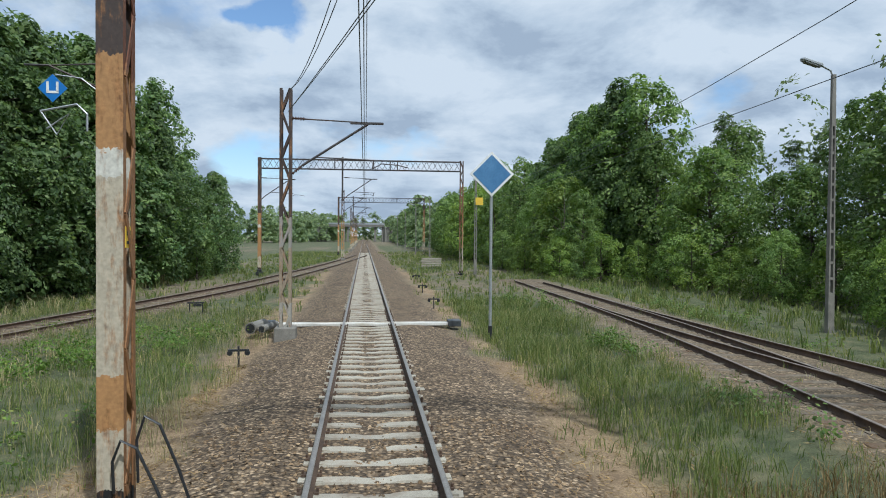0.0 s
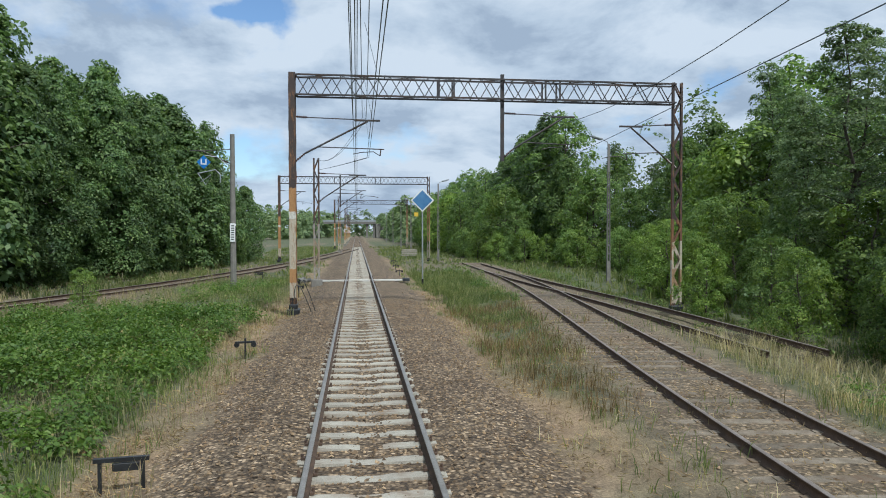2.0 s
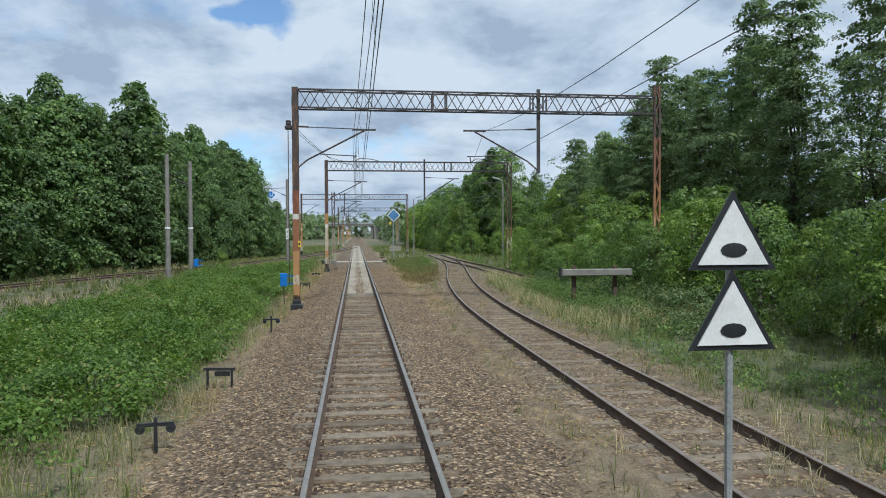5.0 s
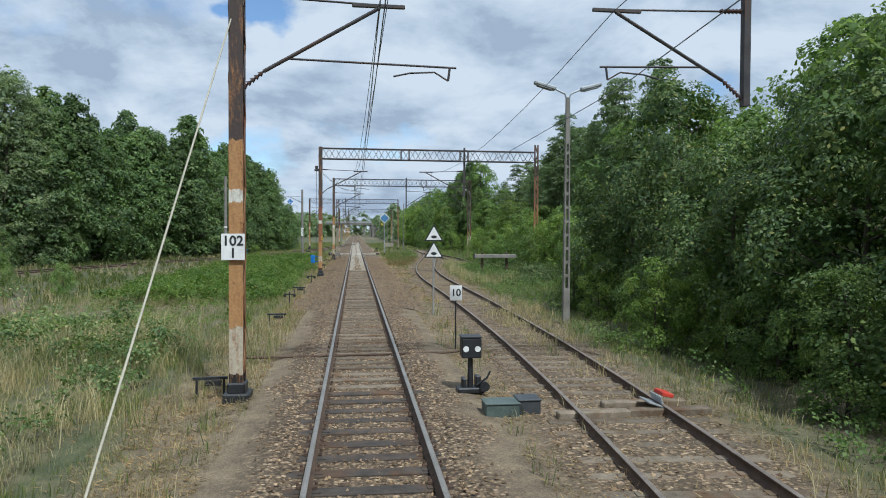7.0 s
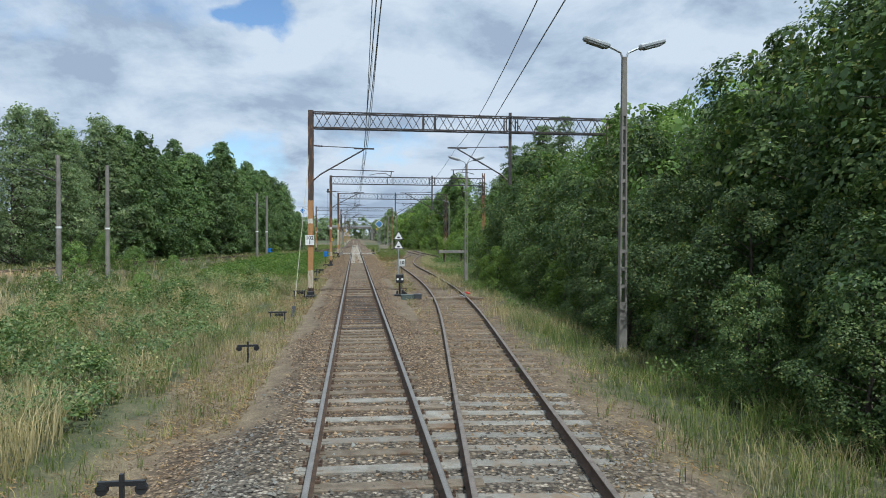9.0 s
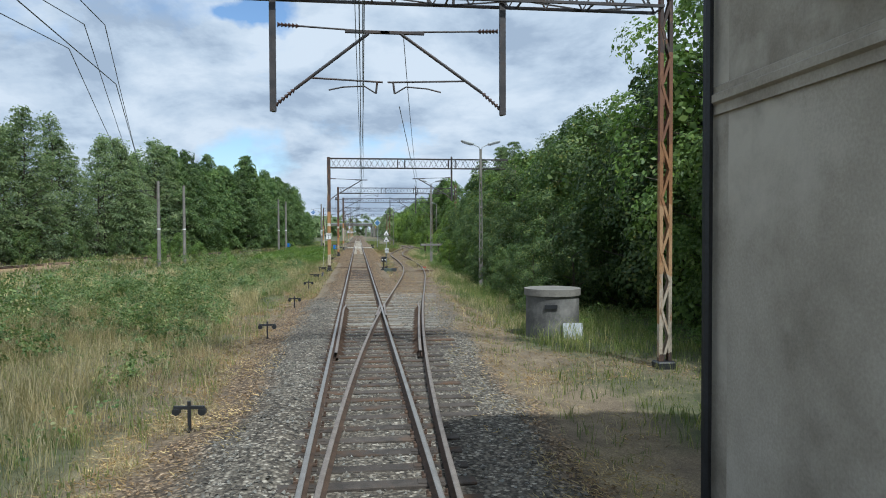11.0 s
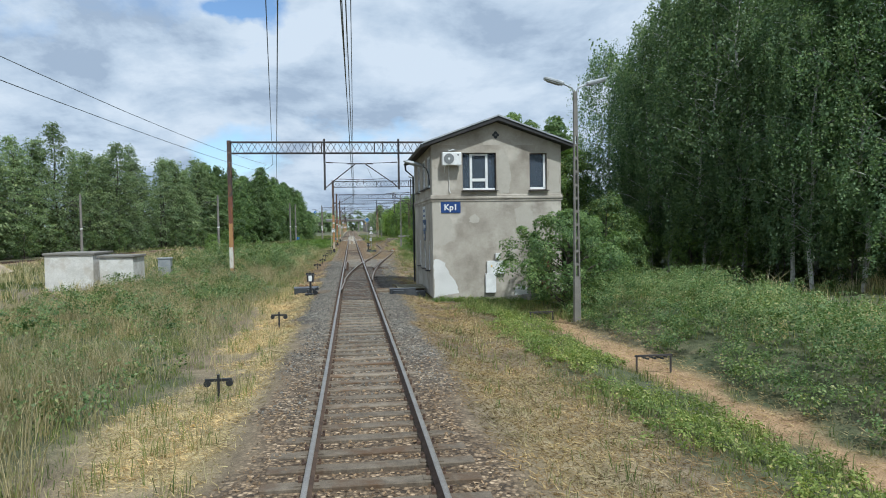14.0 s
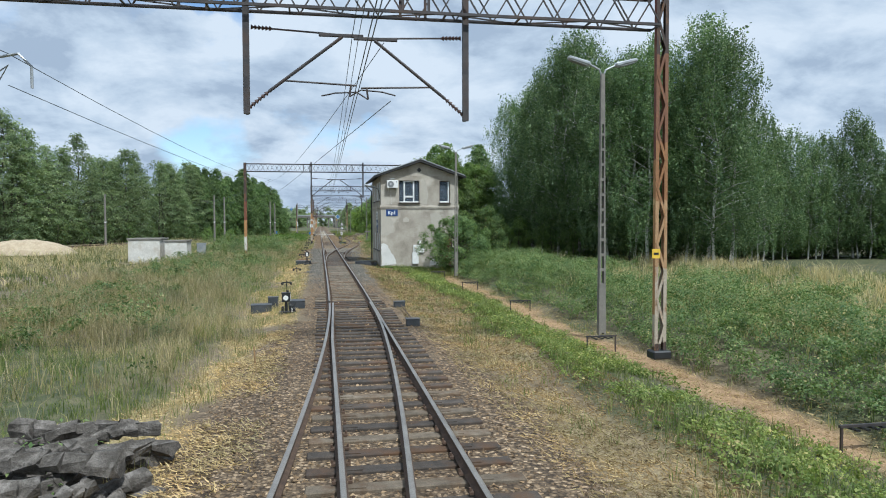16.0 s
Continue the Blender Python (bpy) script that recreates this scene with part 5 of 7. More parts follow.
def tree_proto(kind, seed, near):
    """Trunk, limbs and a crown of leaf sprays in lobes at the ends of the limbs, with dark gaps between them and an uneven outline."""
    r = random.Random(seed * 13 + 5)
    k = TREES[kind]
    h, lo, env = k["h"], k["lo"], OUTLINE[k["outline"]]
    bm = BM()
    pts = [Vector((0, 0, -0.3))]
    for i in range(1, 7):
        pts.append(Vector((r.uniform(-1, 1) * 0.022 * h, r.uniform(-1, 1) * 0.022 * h, h * 0.95 * i / 6)))
    for i in range(6):
        tube(bm, pts[i], pts[i + 1], k["r"] * (1 - i / 6.6), k["r"] * (1 - (i + 1) / 6.6), 7)

    def stem(z):
        f = min(max(z, 0) / (h * 0.95) * 6, 5.999)
        return pts[int(f)].lerp(pts[int(f) + 1], f - int(f))
    C, A, R, I, B, Q = [], [], [], [], [], []
    for i in range(k["n"]):
        f = (i + r.random()) / k["n"]
        ang = i * 2.4 + r.uniform(-0.5, 0.5)
        rad = k["w"] * env(f) * r.uniform(0.55, 1.0)
        out = Vector((math.cos(ang), math.sin(ang), 0))
        z = lo + (h - lo) * f * 0.97
        end = stem(z) + out * rad
        end.z = z
        root = stem(max(0.2, z - rad * r.uniform(0.25, 0.6)))
        mid = root.lerp(end, 0.55) + Vector((0, 0, 0.07 * rad))
        q = k["r"] * 0.34 * (1 - 0.6 * f)
        tube(bm, root, mid, q, q * 0.65, 4)
        tube(bm, mid, end, q * 0.65, q * 0.2, 3)
        flat = k.get("flat", 0.8)
        lobe = k["lobe"] * r.uniform(0.65, 1.15) * (0.6 + 0.4 * env(f))
        for j in range(k["tufts"]):
            d = Vector((r.gauss(0, 1), r.gauss(0, 1), r.gauss(0, 1) * flat)).normalized()
            d = (d * 1.0 + out * 0.45 + Vector((0, 0, 0.35 * flat))).normalized() * r.uniform(0.55, 1.0)
            p = end + Vector((d.x, d.y, d.z * flat)) * lobe - out * lobe * 0.25
            C.append((p.x, p.y, max(p.z, 0.12)))
            A.append(tuple(d + out * 0.2 + Vector((0, 0, k["up"]))))
            R.append(lobe * r.uniform(0.38, 0.66))
        # shaded foliage further in
        for j in range(k["core"]):
            p = root.lerp(end, r.uniform(0.45, 0.95)) + Vector((r.gauss(0, 0.3), r.gauss(0, 0.3), r.gauss(0, 0.3))) * lobe
            I.append((p.x, p.y, max(p.z, 0.2)))
            B.append(tuple(out * 0.7 + Vector((r.gauss(0, 0.5), r.gauss(0, 0.5), 0.5))))
            Q.append(lobe * 0.8)
    trunk = bpy.data.meshes.new("trunk")
    bm.to_mesh(trunk)
    bm.free()
    trunk.materials.append(M[k.get("bark", "bark")])
    leaf, per = (k["leaf"], k["per"]) if near else (k["leaf"] * 1.5, int(k["per"] * 0.48))
    C, A, R = np.array(C), np.array(A), np.array(R)
    if "hang" in k:
        twigs = np.repeat(C, 2, 0) + np.random.default_rng(seed).normal(scale=0.24, size=(len(C) * 2, 3))
        V, F = strands(twigs, leaf, per, k["hang"], seed)
    else:
        V, F = tufts(C, A, R, leaf, per, seed, slim=k.get("slim", 0.58))
    V2, F2 = tufts(np.array(I), np.array(B), np.array(Q), leaf * 1.7 if near else leaf * 1.3, 16 if near else 8, seed + 1, 0.6, 0.7)
    crown = np_mesh("crown", np.concatenate([V, V2]), np.concatenate([F, F2 + len(V)]))
    crown.materials.append(M[k["mat"]])
    return trunk, crown, h


PROTOS = {}
LABELS = {
    "broad": "leafy green broadleaf tree at the edge of the wood",
    "dark": "dense dark green alder in the wood's edge",
    "bush": "dense green shrub beside the railway",
    "bush_light": "light green young shrub beside the railway",
    "bush_dark": "large dark green bush with overhanging branches",
    "birch": "tall birch with drooping twigs and pale bark",
    "pine": "tall dark green pine in the forest",
    "sparse": "slender tall tree with open airy crown",
    "apple": "small fruit tree before the corner of the signal box",
}
rt = random.Random(11)


def plant(kind, x, y, h=None):
    # fine leaves where the line passes near
    near = max(abs(x) / 0.64, y + 7.0) < 31 or (kind == "birch" and x < 29) or kind == "sparse"
    v = rt.randrange(3)
    if (kind, v, near) not in PROTOS:
        PROTOS[(kind, v, near)] = tree_proto(kind, hash_seed(kind) + v, near)
    trunk, crown, h0 = PROTOS[(kind, v, near)]
    s = (h or h0) / h0 * rt.uniform(0.88, 1.12)
    shrub = "bush" in kind
    ob = new("shrub" if shrub else "tree")
    ob.matrix_world = Matrix.Translation((x, y, float(ground_z(x, y)))) @ Matrix.Rotation(rt.uniform(0, 6.28), 4, 'Z') @ Matrix.Diagonal((s * rt.uniform(0.9, 1.12), s * rt.uniform(0.9, 1.12), s, 1))
    tagged(ob, LABELS[kind], "shrub" if shrub else "tree", "trees and shrubs along the line")
    for nm, me in (("trunk", trunk), ("crown", crown)):
        p = new(nm, me)
        p.parent = ob
    return ob


def hash_seed(kind):
    return sum(ord(c) * (i + 3) for i, c in enumerate(kind))


FAR = []


def row(kinds, pts, step, jitter=1.2, h=None, depth=(0,)):
    """Trees along a polyline of (x, y), in rows set back by depth to the side away from the track."""
    for (xa, ya), (xb, yb) in zip(pts[:-1], pts[1:]):
        n = max(1, int(math.hypot(xb - xa, yb - ya) / step))
        for i in range(n):
            f = (i + rt.random() * 0.6) / n
            x, y = xa + (xb - xa) * f, ya + (yb - ya) * f
            for d in depth:
                sx = math.copysign(1, x)
                if kinds == ["far"]:
                    FAR.append((x + sx * d + rt.uniform(-jitter, jitter), y + rt.uniform(-jitter, jitter), h * rt.uniform(0.75, 1.2)))
                    continue
                plant(rt.choice(kinds), x + sx * d + rt.uniform(-jitter, jitter), y + rt.uniform(-jitter, jitter), h and h * rt.uniform(0.85, 1.15))


# wood left of the second line
row(["dark"], [(-11.8, 53), (-12.8, 46)], 2.2, 0.7, 9.0, (0, 3))
row(["dark"], [(-13.2, 43), (-15, 34), (-19.4, 13)], 1.9, 0.8, 12.8, (0, 3))
row(["dark"], [(-20.5, 11), (-24, 0), (-28, -14)], 2.2, 0.9, 14.0, (0, 3))
row(["far"], [(-16, 56), (-19, 34), (-24, 14)], 2.6, 1.0, 10.2, (0, 4))
row(["far"], [(-25, 12), (-29, 0), (-33, -14)], 2.4, 1.0, 14.5, (0, 4))
row(["pine"], [(-27, -10), (-33, -30), (-38, -50), (-45, -80), (-56, -112), (-66, -140)], 1.75, 1.2, 14.8)
row(["far"], [(-31, -10), (-37, -30), (-42, -50), (-50, -80), (-61, -112), (-72, -140)], 2.2, 1.2, 12.5, (0, 4))
row(["bush", "bush_dark"], [(-11.5, 48), (-15, 28), (-21, 6), (-26, -12)], 4.0, 0.8, 3.4)
row(["bush_dark"], [(-25, -12), (-31, -34), (-40, -70)], 5.0, 0.8, 3.5)
# far woods beyond the meadow and on both sides of the line
row(["far"], [(-11, 380), (-30, 260), (-70, 190), (-120, 150), (-150, 90)], 3.5, 2.5, 12, (0, 7))
row(["far"], [(-60, 425), (40, 420)], 2.5, 3, 15, (0, 0))
row(["far"], [(14, 400), (13.5, 230), (13.5, 118)], 5, 1.2, 11, (0, 6))
row(["far"], [(-80, -120), (-110, -160)], 4, 2, 15, (0, 6))
row(["far"], [(-72, -140), (-100, -160), (-140, -190)], 3, 2, 16)
row(["far"], [(46, -150), (64, -168), (90, -190)], 5, 2, 13, (0, 7))
row(["far"], [(60, -140), (50, -100), (36, -60)], 5, 2, 12)
row(["far"], [(34, -60), (28, -20), (27, 8)], 4, 2, 7.5)
row(["far"], [(27, 8), (26, 40), (26, 70), (24, 118)], 4, 2, 12)
# wood right of the tracks
row(["broad", "bush_light", "broad"], [(13.5, 116), (13.5, 88), (14.6, 60), (16.4, 40)], 3.6, 1.0, 8.0)
row(["broad", "sparse", "dark"], [(18, 112), (18, 88), (19, 60), (21, 40)], 4.0, 1.0, 11.5)
row(["broad", "dark"], [(19.5, 62), (22, 42)], 2.4, 0.8, 14.0)
row(["broad", "bush_light", "sparse"], [(20.5, 36), (23, 24), (22, 14), (19, 4)], 2.8, 0.8, 7.5)
row(["sparse", "broad"], [(24, 40), (26.5, 24), (25.5, 12), (23, 2)], 3.0, 1.0, 10.5)
row(["bush", "bush_light", "bush_light"], [(12.6, 60), (14.6, 40), (18.6, 31), (20.4, 20), (17.4, 13), (13.6, 1), (12.2, -7), (11.7, -20), (12.4, -30)], 2.2, 0.6, 3.0)
row(["bush_light", "bush"], [(19, 12), (16.2, 2), (15.4, -14), (15.6, -30)], 2.8, 0.7, 4.6)
row(["sparse"], [(17.8, 4), (17.6, -12), (17.4, -30)], 2.4, 1.0, 9.6)
row(["sparse"], [(20, -8), (19.4, -24), (19, -36)], 2.0, 1.0, 12.5)
row(["sparse"], [(22.5, -6), (22, -24)], 2.6, 1.0, 12.5)
row(["sparse"], [(21, 8), (20.5, -6)], 3.0, 1.0, 11.0)
row(["broad", "bush_light"], [(23, 2), (23, -20), (22, -40)], 3.0, 1.0, 6.0)
row(["bush_light", "bush_light", "bush"], [(13.2, -22), (13.4, -36), (12.4, -45)], 2.2, 0.6, 3.8)
row(["bush_dark"], [(10.6, -48), (10.4, -62), (9.8, -74)], 2.8, 0.4, 6.0)
row(["bush_dark"], [(9.2, -72), (8.5, -82), (8.2, -93)], 2.7, 0.3, 4.7)
row(["bush_dark"], [(12.0, -76), (11.4, -86), (11.4, -95)], 3.0, 0.4, 8.6)
row(["bush_dark", "bush"], [(13, -48), (13, -94), (12, -106)], 2.9, 0.9, 7.6)
row(["bush", "bush_light"], [(9.0, -46), (8.8, -58), (8.0, -72)], 3.4, 0.4, 2.4)
row(["bush_dark"], [(7.6, -74), (6.9, -84), (6.8, -94)], 2.6, 0.25, 2.6)
# the next tall row is added to cast shade on the thicket's foot
row(["broad", "bush_dark"], [(11.6, -96), (11.0, -106)], 2.2, 0.5, 9.5)
row(["broad", "dark"], [(17, -52), (17, -70), (16, -86), (15, -104)], 3.4, 1.0, 10.5)
# single shrubs in the meadow
for bx, by, bh in ((-20.5, -43, 2.6), (-18.6, -42.4, 2.9), (-16.8, -41.5, 2.2), (-14.2, -40.5, 1.4), (-9.2, -66, 1.5)):
    plant("bush", bx, by, bh)
plant("bush_light", -11.3, 4.0, 1.5)
for bx, by, bh in ((7.7, -58.6, 2.4), (8.6, -60.5, 2.0), (7.9, -79.5, 1.8)):
    plant("bush_light", bx, by, bh)
# birch grove behind the signal box
row(["birch"], [(18.6, -102), (18.6, -110), (20.0, -118), (23.8, -125)], 1.7, 0.7, 16.0, (0, 3.2))
row(["birch"], [(21, -104), (25, -113), (26, -121)], 2.2, 0.8, 16.5, (0, 3.4))
for bx, by in ((25.6, -126.6), (27.2, -126.2), (26.4, -124.4)):
    plant("birch", bx, by, 16.5)
row(["birch"], [(29.5, -122), (35, -117), (42, -118), (52, -123), (60, -128)], 1.9, 0.8, 10.5, (0, 3))
row(["bush", "bush_dark"], [(15, -104), (18.5, -115), (23, -122), (25, -124)], 2.4, 0.8, 3.4)
row(["far"], [(22, -95), (27, -103), (30, -110)], 1.2, 0.9, 16.5, (0, 3.5))
row(["far"], [(19, -98), (23, -107), (26, -114), (28, -118)], 1.3, 0.9, 6, (0, 3))
row(["bush_dark", "dark"], [(33, -110), (42, -112), (52, -117), (64, -124)], 2.6, 0.9, 7.0)
row(["far"], [(36, -103), (44, -112), (53, -120), (66, -130)], 1.4, 0.8, 4.5)
row(["bush", "bush_dark"], [(28, -120), (35, -115), (43, -116), (54, -122), (64, -128)], 1.9, 0.8, 4.2)
# small tree at the corner of the signal box
plant("apple", 8.45, -122.4, 4.0)
plant("bush_dark", 11.2, -119.5, 4.2)


def far_wood(trees, leaf, seed):
    C, A, R = [], [], []
    for x, y, h in trees:
        w = h * 0.2
        for i in range(15):
            f = rt.random()
            rad = w * (1.1 - 0.95 * f * f)
            a = rt.uniform(0, 6.28)
            C.append((x + math.cos(a) * rad * 0.65, y + math.sin(a) * rad * 0.65, 0.5 + f * (h - 1.2)))
            A.append((math.cos(a) * 0.6, math.sin(a) * 0.6, 0.8))
            R.append(w * rt.uniform(0.35, 0.6))
    V, F = tufts(np.array(C), np.array(A), np.array(R), leaf, 34, seed, 0.3, 0.6)
    me = np_mesh("far_wood", V, F)
    me.materials.append(M["needle"])
    tagged(new("far_wood", me), "continuous dark green wood in the distance", "wood", kind="stuff")


far_wood([t for t in FAR if t[1] < 100], 0.36, 77)
far_wood([t for t in FAR if t[1] >= 100], 0.85, 78)


# ---- low weeds and brambles ----
def weeds(name, pts, leaf, per, mat, label, seed):
    C = np.array(pts)
    C[:, 2] += ground_z(C[:, 0], C[:, 1])
    A = np.random.default_rng(seed).normal(scale=0.4, size=(len(C), 3)) + np.array([0, 0, 1.0])
    V, F = tufts(C[:, :3], A, C[:, 3], leaf, per, seed, 0.5, 0.6, 0.5)
    me = np_mesh(name, V, F)
    me.materials.append(M[mat])
    return tagged(new(name, me), label, "weeds", kind="stuff")


def patch_points(n, xr, yr, keep, r0, r1, z, seed):
    r = np.random.default_rng(seed)
    x, y = r.uniform(*xr, n), r.uniform(*yr, n)
    s = r.random(n) < keep(x, y)
    x, y = x[s], y[s]
    q = r.uniform(r0, r1, len(x))
    return np.stack([x, y, q * z, q], -1)


def clumpy(lo, seed, scale=4.0):
    def f(x, y):
        b, d, s, fr = zones(x, y)
        return (1 - b) ** 3 * (1 - s) * (1 - 0.8 * d) * np.clip((fbm(x, y, scale, seed) - lo) * 7, 0, 1)
    return f


weeds("weeds", patch_points(3000, (-12, -3.6), (-60, 16), clumpy(0.5, 71, 2.4), 0.14, 0.5, 0.8, 1), 0.075, 45, "weed", "low leafy green weeds beside the track", 81)
weeds("weeds", patch_points(2200, (-13, -4.0), (-176, -60), clumpy(0.53, 72), 0.2, 0.55, 0.8, 2), 0.075, 45, "bramble_leaf", "leafy weeds and bramble on the meadow", 82)
weeds("weeds", patch_points(900, (8.0, 12.5), (-33, -20), lambda x, y: np.clip((x - 7.5) / 1.5, 0, 1), 0.25, 0.6, 0.8, 6), 0.075, 54, "leaf_mid", "dense green undergrowth round the buffer beam", 86)
weeds("weeds", patch_points(260, (3.2, 9.2), (-120.5, -119.75), lambda x, y: 0.8 + 0 * x, 0.06, 0.2, 0.7, 8), 0.06, 30, "weed", "weeds growing at the foot of the plaster wall", 88)
def mounds(n, xr, yr, edge_x, side, lo, height, seed):
    """Points of a bramble bank: low at its edge beside the line, mounds of uneven height behind."""
    r = np.random.default_rng(seed)
    x, y = r.uniform(*xr, n), r.uniform(*yr, n)
    m = fbm(x, y, 2.6, seed + 2)
    out = (x - edge_x) * side - 1.2 * (fbm(x, y, 1.7, seed + 3) - 0.5)
    s = (out > 0) & (m > lo + np.clip((out - 2.8) * 0.12, 0, 0.3) * (side > 0))
    x, y, m, out = x[s], y[s], m[s], out[s]
    top = np.clip(out / 1.1, 0.2, 1) * (0.15 + height * np.clip((m - lo) * 4, 0, 1))
    q = r.uniform(0.14, 0.40, len(x))
    return np.stack([x, y, q * 0.5 + top * r.random(len(x)) ** 0.6, q], -1)


weeds("bramble", mounds(6200, (7.7, 14.5), (-176, -123), 8.0, 1, 0.22, 1.05, 3), 0.062, 58, "bramble_leaf", "dense green bramble thicket along the path", 83)
weeds("bramble", mounds(4200, (-12.5, -4.0), (-106, -58), -4.6, -1, 0.50, 1.7, 13), 0.085, 46, "bramble_leaf", "mounds of bright green bramble in the meadow grass", 90)
weeds("bramble", mounds(5600, (-11, -3.2), (-46, -1), -3.7, -1, 0.31, 0.40, 23), 0.09, 42, "weed", "bright green bramble creeping over the bank", 91)
weeds("bramble", mounds(1300, (8.6, 14), (-38, -18), 8.9, 1, 0.30, 0.75, 43), 0.09, 44, "bramble_leaf", "rank green weeds round the buffer beam", 93)
weeds("bramble", mounds(1300, (-12.5, -4.4), (-152, -108), -4.8, -1, 0.50, 0.7, 33), 0.09, 44, "bramble_leaf", "bramble patches between pale reeds", 92)
weeds("weeds", patch_points(3800, (3.6, 6.6), (-174, -122), lambda x, y: np.clip(1.6 - np.abs(x - 5.3), 0, 1) * 0.9 * (fbm(x, y, 2.5, 8) > 0.36), 0.08, 0.24, 0.5, 4), 0.06, 34, "verge_leaf", "low green weeds between path and track", 84)
weeds("weeds", patch_points(2400, (6.0, 13), (-112, 30), clumpy(0.42, 73, 3.0), 0.15, 0.5, 0.6, 5), 0.075, 54, "leaf_mid", "low green undergrowth at the wood's edge", 85)


# ---- grass ----
def blades(name, n, xr, yr, keep, hmin, hmax, w, mat, label, seed, parent=None):
    r = np.random.default_rng(seed)
    m = int(n * 0.8)
    cx, cy = r.uniform(*xr, m // 7), r.uniform(*yr, m // 7)
    k = keep(cx, cy)
    sel = r.random(len(cx)) < k
    cx, cy = cx[sel], cy[sel]
    per = 7
    x = np.repeat(cx, per) + r.normal(scale=0.07, size=len(cx) * per)
    y = np.repeat(cy, per) + r.normal(scale=0.07, size=len(cx) * per)
    z = ground_z(x, y) - 0.02
    nb = len(x)
    hh = r.uniform(hmin, hmax, nb) * np.repeat(np.clip(-0.1 + 2.1 * fbm(cx, cy, 1.8, seed), 0.25, 1.7), per)
    a = r.uniform(0, 2 * np.pi, nb)
    lean = r.uniform(0.1, 0.6, nb) * hh
    la = r.uniform(0, 2 * np.pi, nb)
    ww = w * r.uniform(0.6, 1.4, nb)
    bx, by = np.cos(a) * ww / 2, np.sin(a) * ww / 2
    cl, sl = np.cos(la) * lean, np.sin(la) * lean
    V = np.stack([np.stack([x - bx, y - by, z], -1), np.stack([x + bx, y + by, z], -1),
                  np.stack([x + bx * 0.8 + cl * 0.35, y + by * 0.8 + sl * 0.35, z + hh * 0.6], -1), np.stack([x - bx * 0.8 + cl * 0.35, y - by * 0.8 + sl * 0.35, z + hh * 0.6], -1),
                  np.stack([x + cl * 1.25, y + sl * 1.25, z + hh * r.uniform(0.75, 1.0, nb)], -1)], 1).reshape(-1, 3)
    k = np.arange(nb)[:, None] * 5
    F = np.concatenate([k + np.array([0, 1, 2]), k + np.array([0, 2, 3]), k + np.array([3, 2, 4])])
    me = np_mesh(name, V, F)
    me.materials.append(M[mat])
    return tagged(new(name, me), label, "grass", kind="stuff")


def turf(x, y):
    b, d, s, f = zones(x, y)
    k = (1 - b) ** 2 * (1 - 0.75 * d) * (1 - s)
    # little grass under the bramble beside the path
    k = np.where((y < -122) & (x > 7.6) & (x < 13.5), k * 0.15, k)
    inside = (x > BX0 - 0.1) & (x < BX1) & (y > BY0) & (y < BY1)
    return np.where(inside, 0, k)


def dry_turf(x, y):
    b, d, s, f = zones(x, y)
    k = (1 - b) ** 2 * (1 - s) * np.clip(0.12 + 0.5 * d + 1.6 * (fbm(x, y, 6.0, 31) - 0.5), 0, 1)
    inside = (x > BX0 - 0.1) & (x < BX1) & (y > BY0) & (y < BY1)
    return np.where(inside, 0, k)


blades("grass", 380000, (-13, -2), (-176, 22), turf, 0.12, 0.42, 0.011, "grass", "tall green grass along the track", 41)
blades("grass", 290000, (2, 13), (-176, 22), turf, 0.10, 0.34, 0.011, "grass", "green grass between the tracks", 42)
blades("grass", 7000, (4.2, 9.6), (-125, -119.8), lambda x, y: 0.4 + 0.6 * (fbm(x, y, 1.5, 59) > 0.5), 0.15, 0.5, 0.012, "grass", "rough green grass before the plaster wall", 59)
blades("dry_grass", 260000, (-13, -2), (-176, 22), dry_turf, 0.18, 0.55, 0.008, "straw", "dry straw-coloured grass along the track", 43)
blades("dry_grass", 190000, (-13, -4), (-176, -60), dry_turf, 0.3, 0.75, 0.009, "straw", "tall pale meadow grass along the track", 51)
blades("dry_grass", 70000, (2, 13), (-176, 22), dry_turf, 0.08, 0.28, 0.008, "straw", "dry grass between the tracks", 44)
blades("grass", 130000, (-32, -12), (-176, 60), turf, 0.2, 0.55, 0.035, "grass", "meadow grass towards the second line", 45)
blades("dry_grass", 80000, (-32, -12), (-176, 60), dry_turf, 0.25, 0.6, 0.028, "straw", "dry meadow grass towards the second line", 46)
blades("grass", 90000, (12, 30), (-176, 40), turf, 0.2, 0.55, 0.035, "grass", "rough grass at the wood's edge", 47)
blades("dry_grass", 60000, (10, 27), (-172, -120), lambda x, y: np.clip((x - 10) / 2, 0, 1) * np.clip((fbm(x, y, 3.0, 53) - 0.4) * 6, 0, 1), 0.5, 1.15, 0.02, "straw", "tall dry reeds before the birch grove", 49)
blades("dry_grass", 22000, (4.4, 7), (-101, -46), lambda x, y: np.clip((fbm(x, y, 2.6, 69) - 0.42) * 6, 0, 1), 0.15, 0.45, 0.01, "straw", "yellowed grass before the bushes", 68)
blades("grass", 16000, (4.6, 9), (-101, -72), lambda x, y: np.clip((x - 4.4) / 1.2, 0, 1) * turf(x, y), 0.2, 0.6, 0.012, "grass", "tall shaded green grass under the bushes", 54)
blades("dry_grass", 30000, (3.0, 7.6), (-16, 1), lambda x, y: turf(x, y) * np.clip((fbm(x, y, 2.2, 75) - 0.36) * 5, 0, 1), 0.12, 0.4, 0.01, "litter", "browned grass between the tracks", 76)
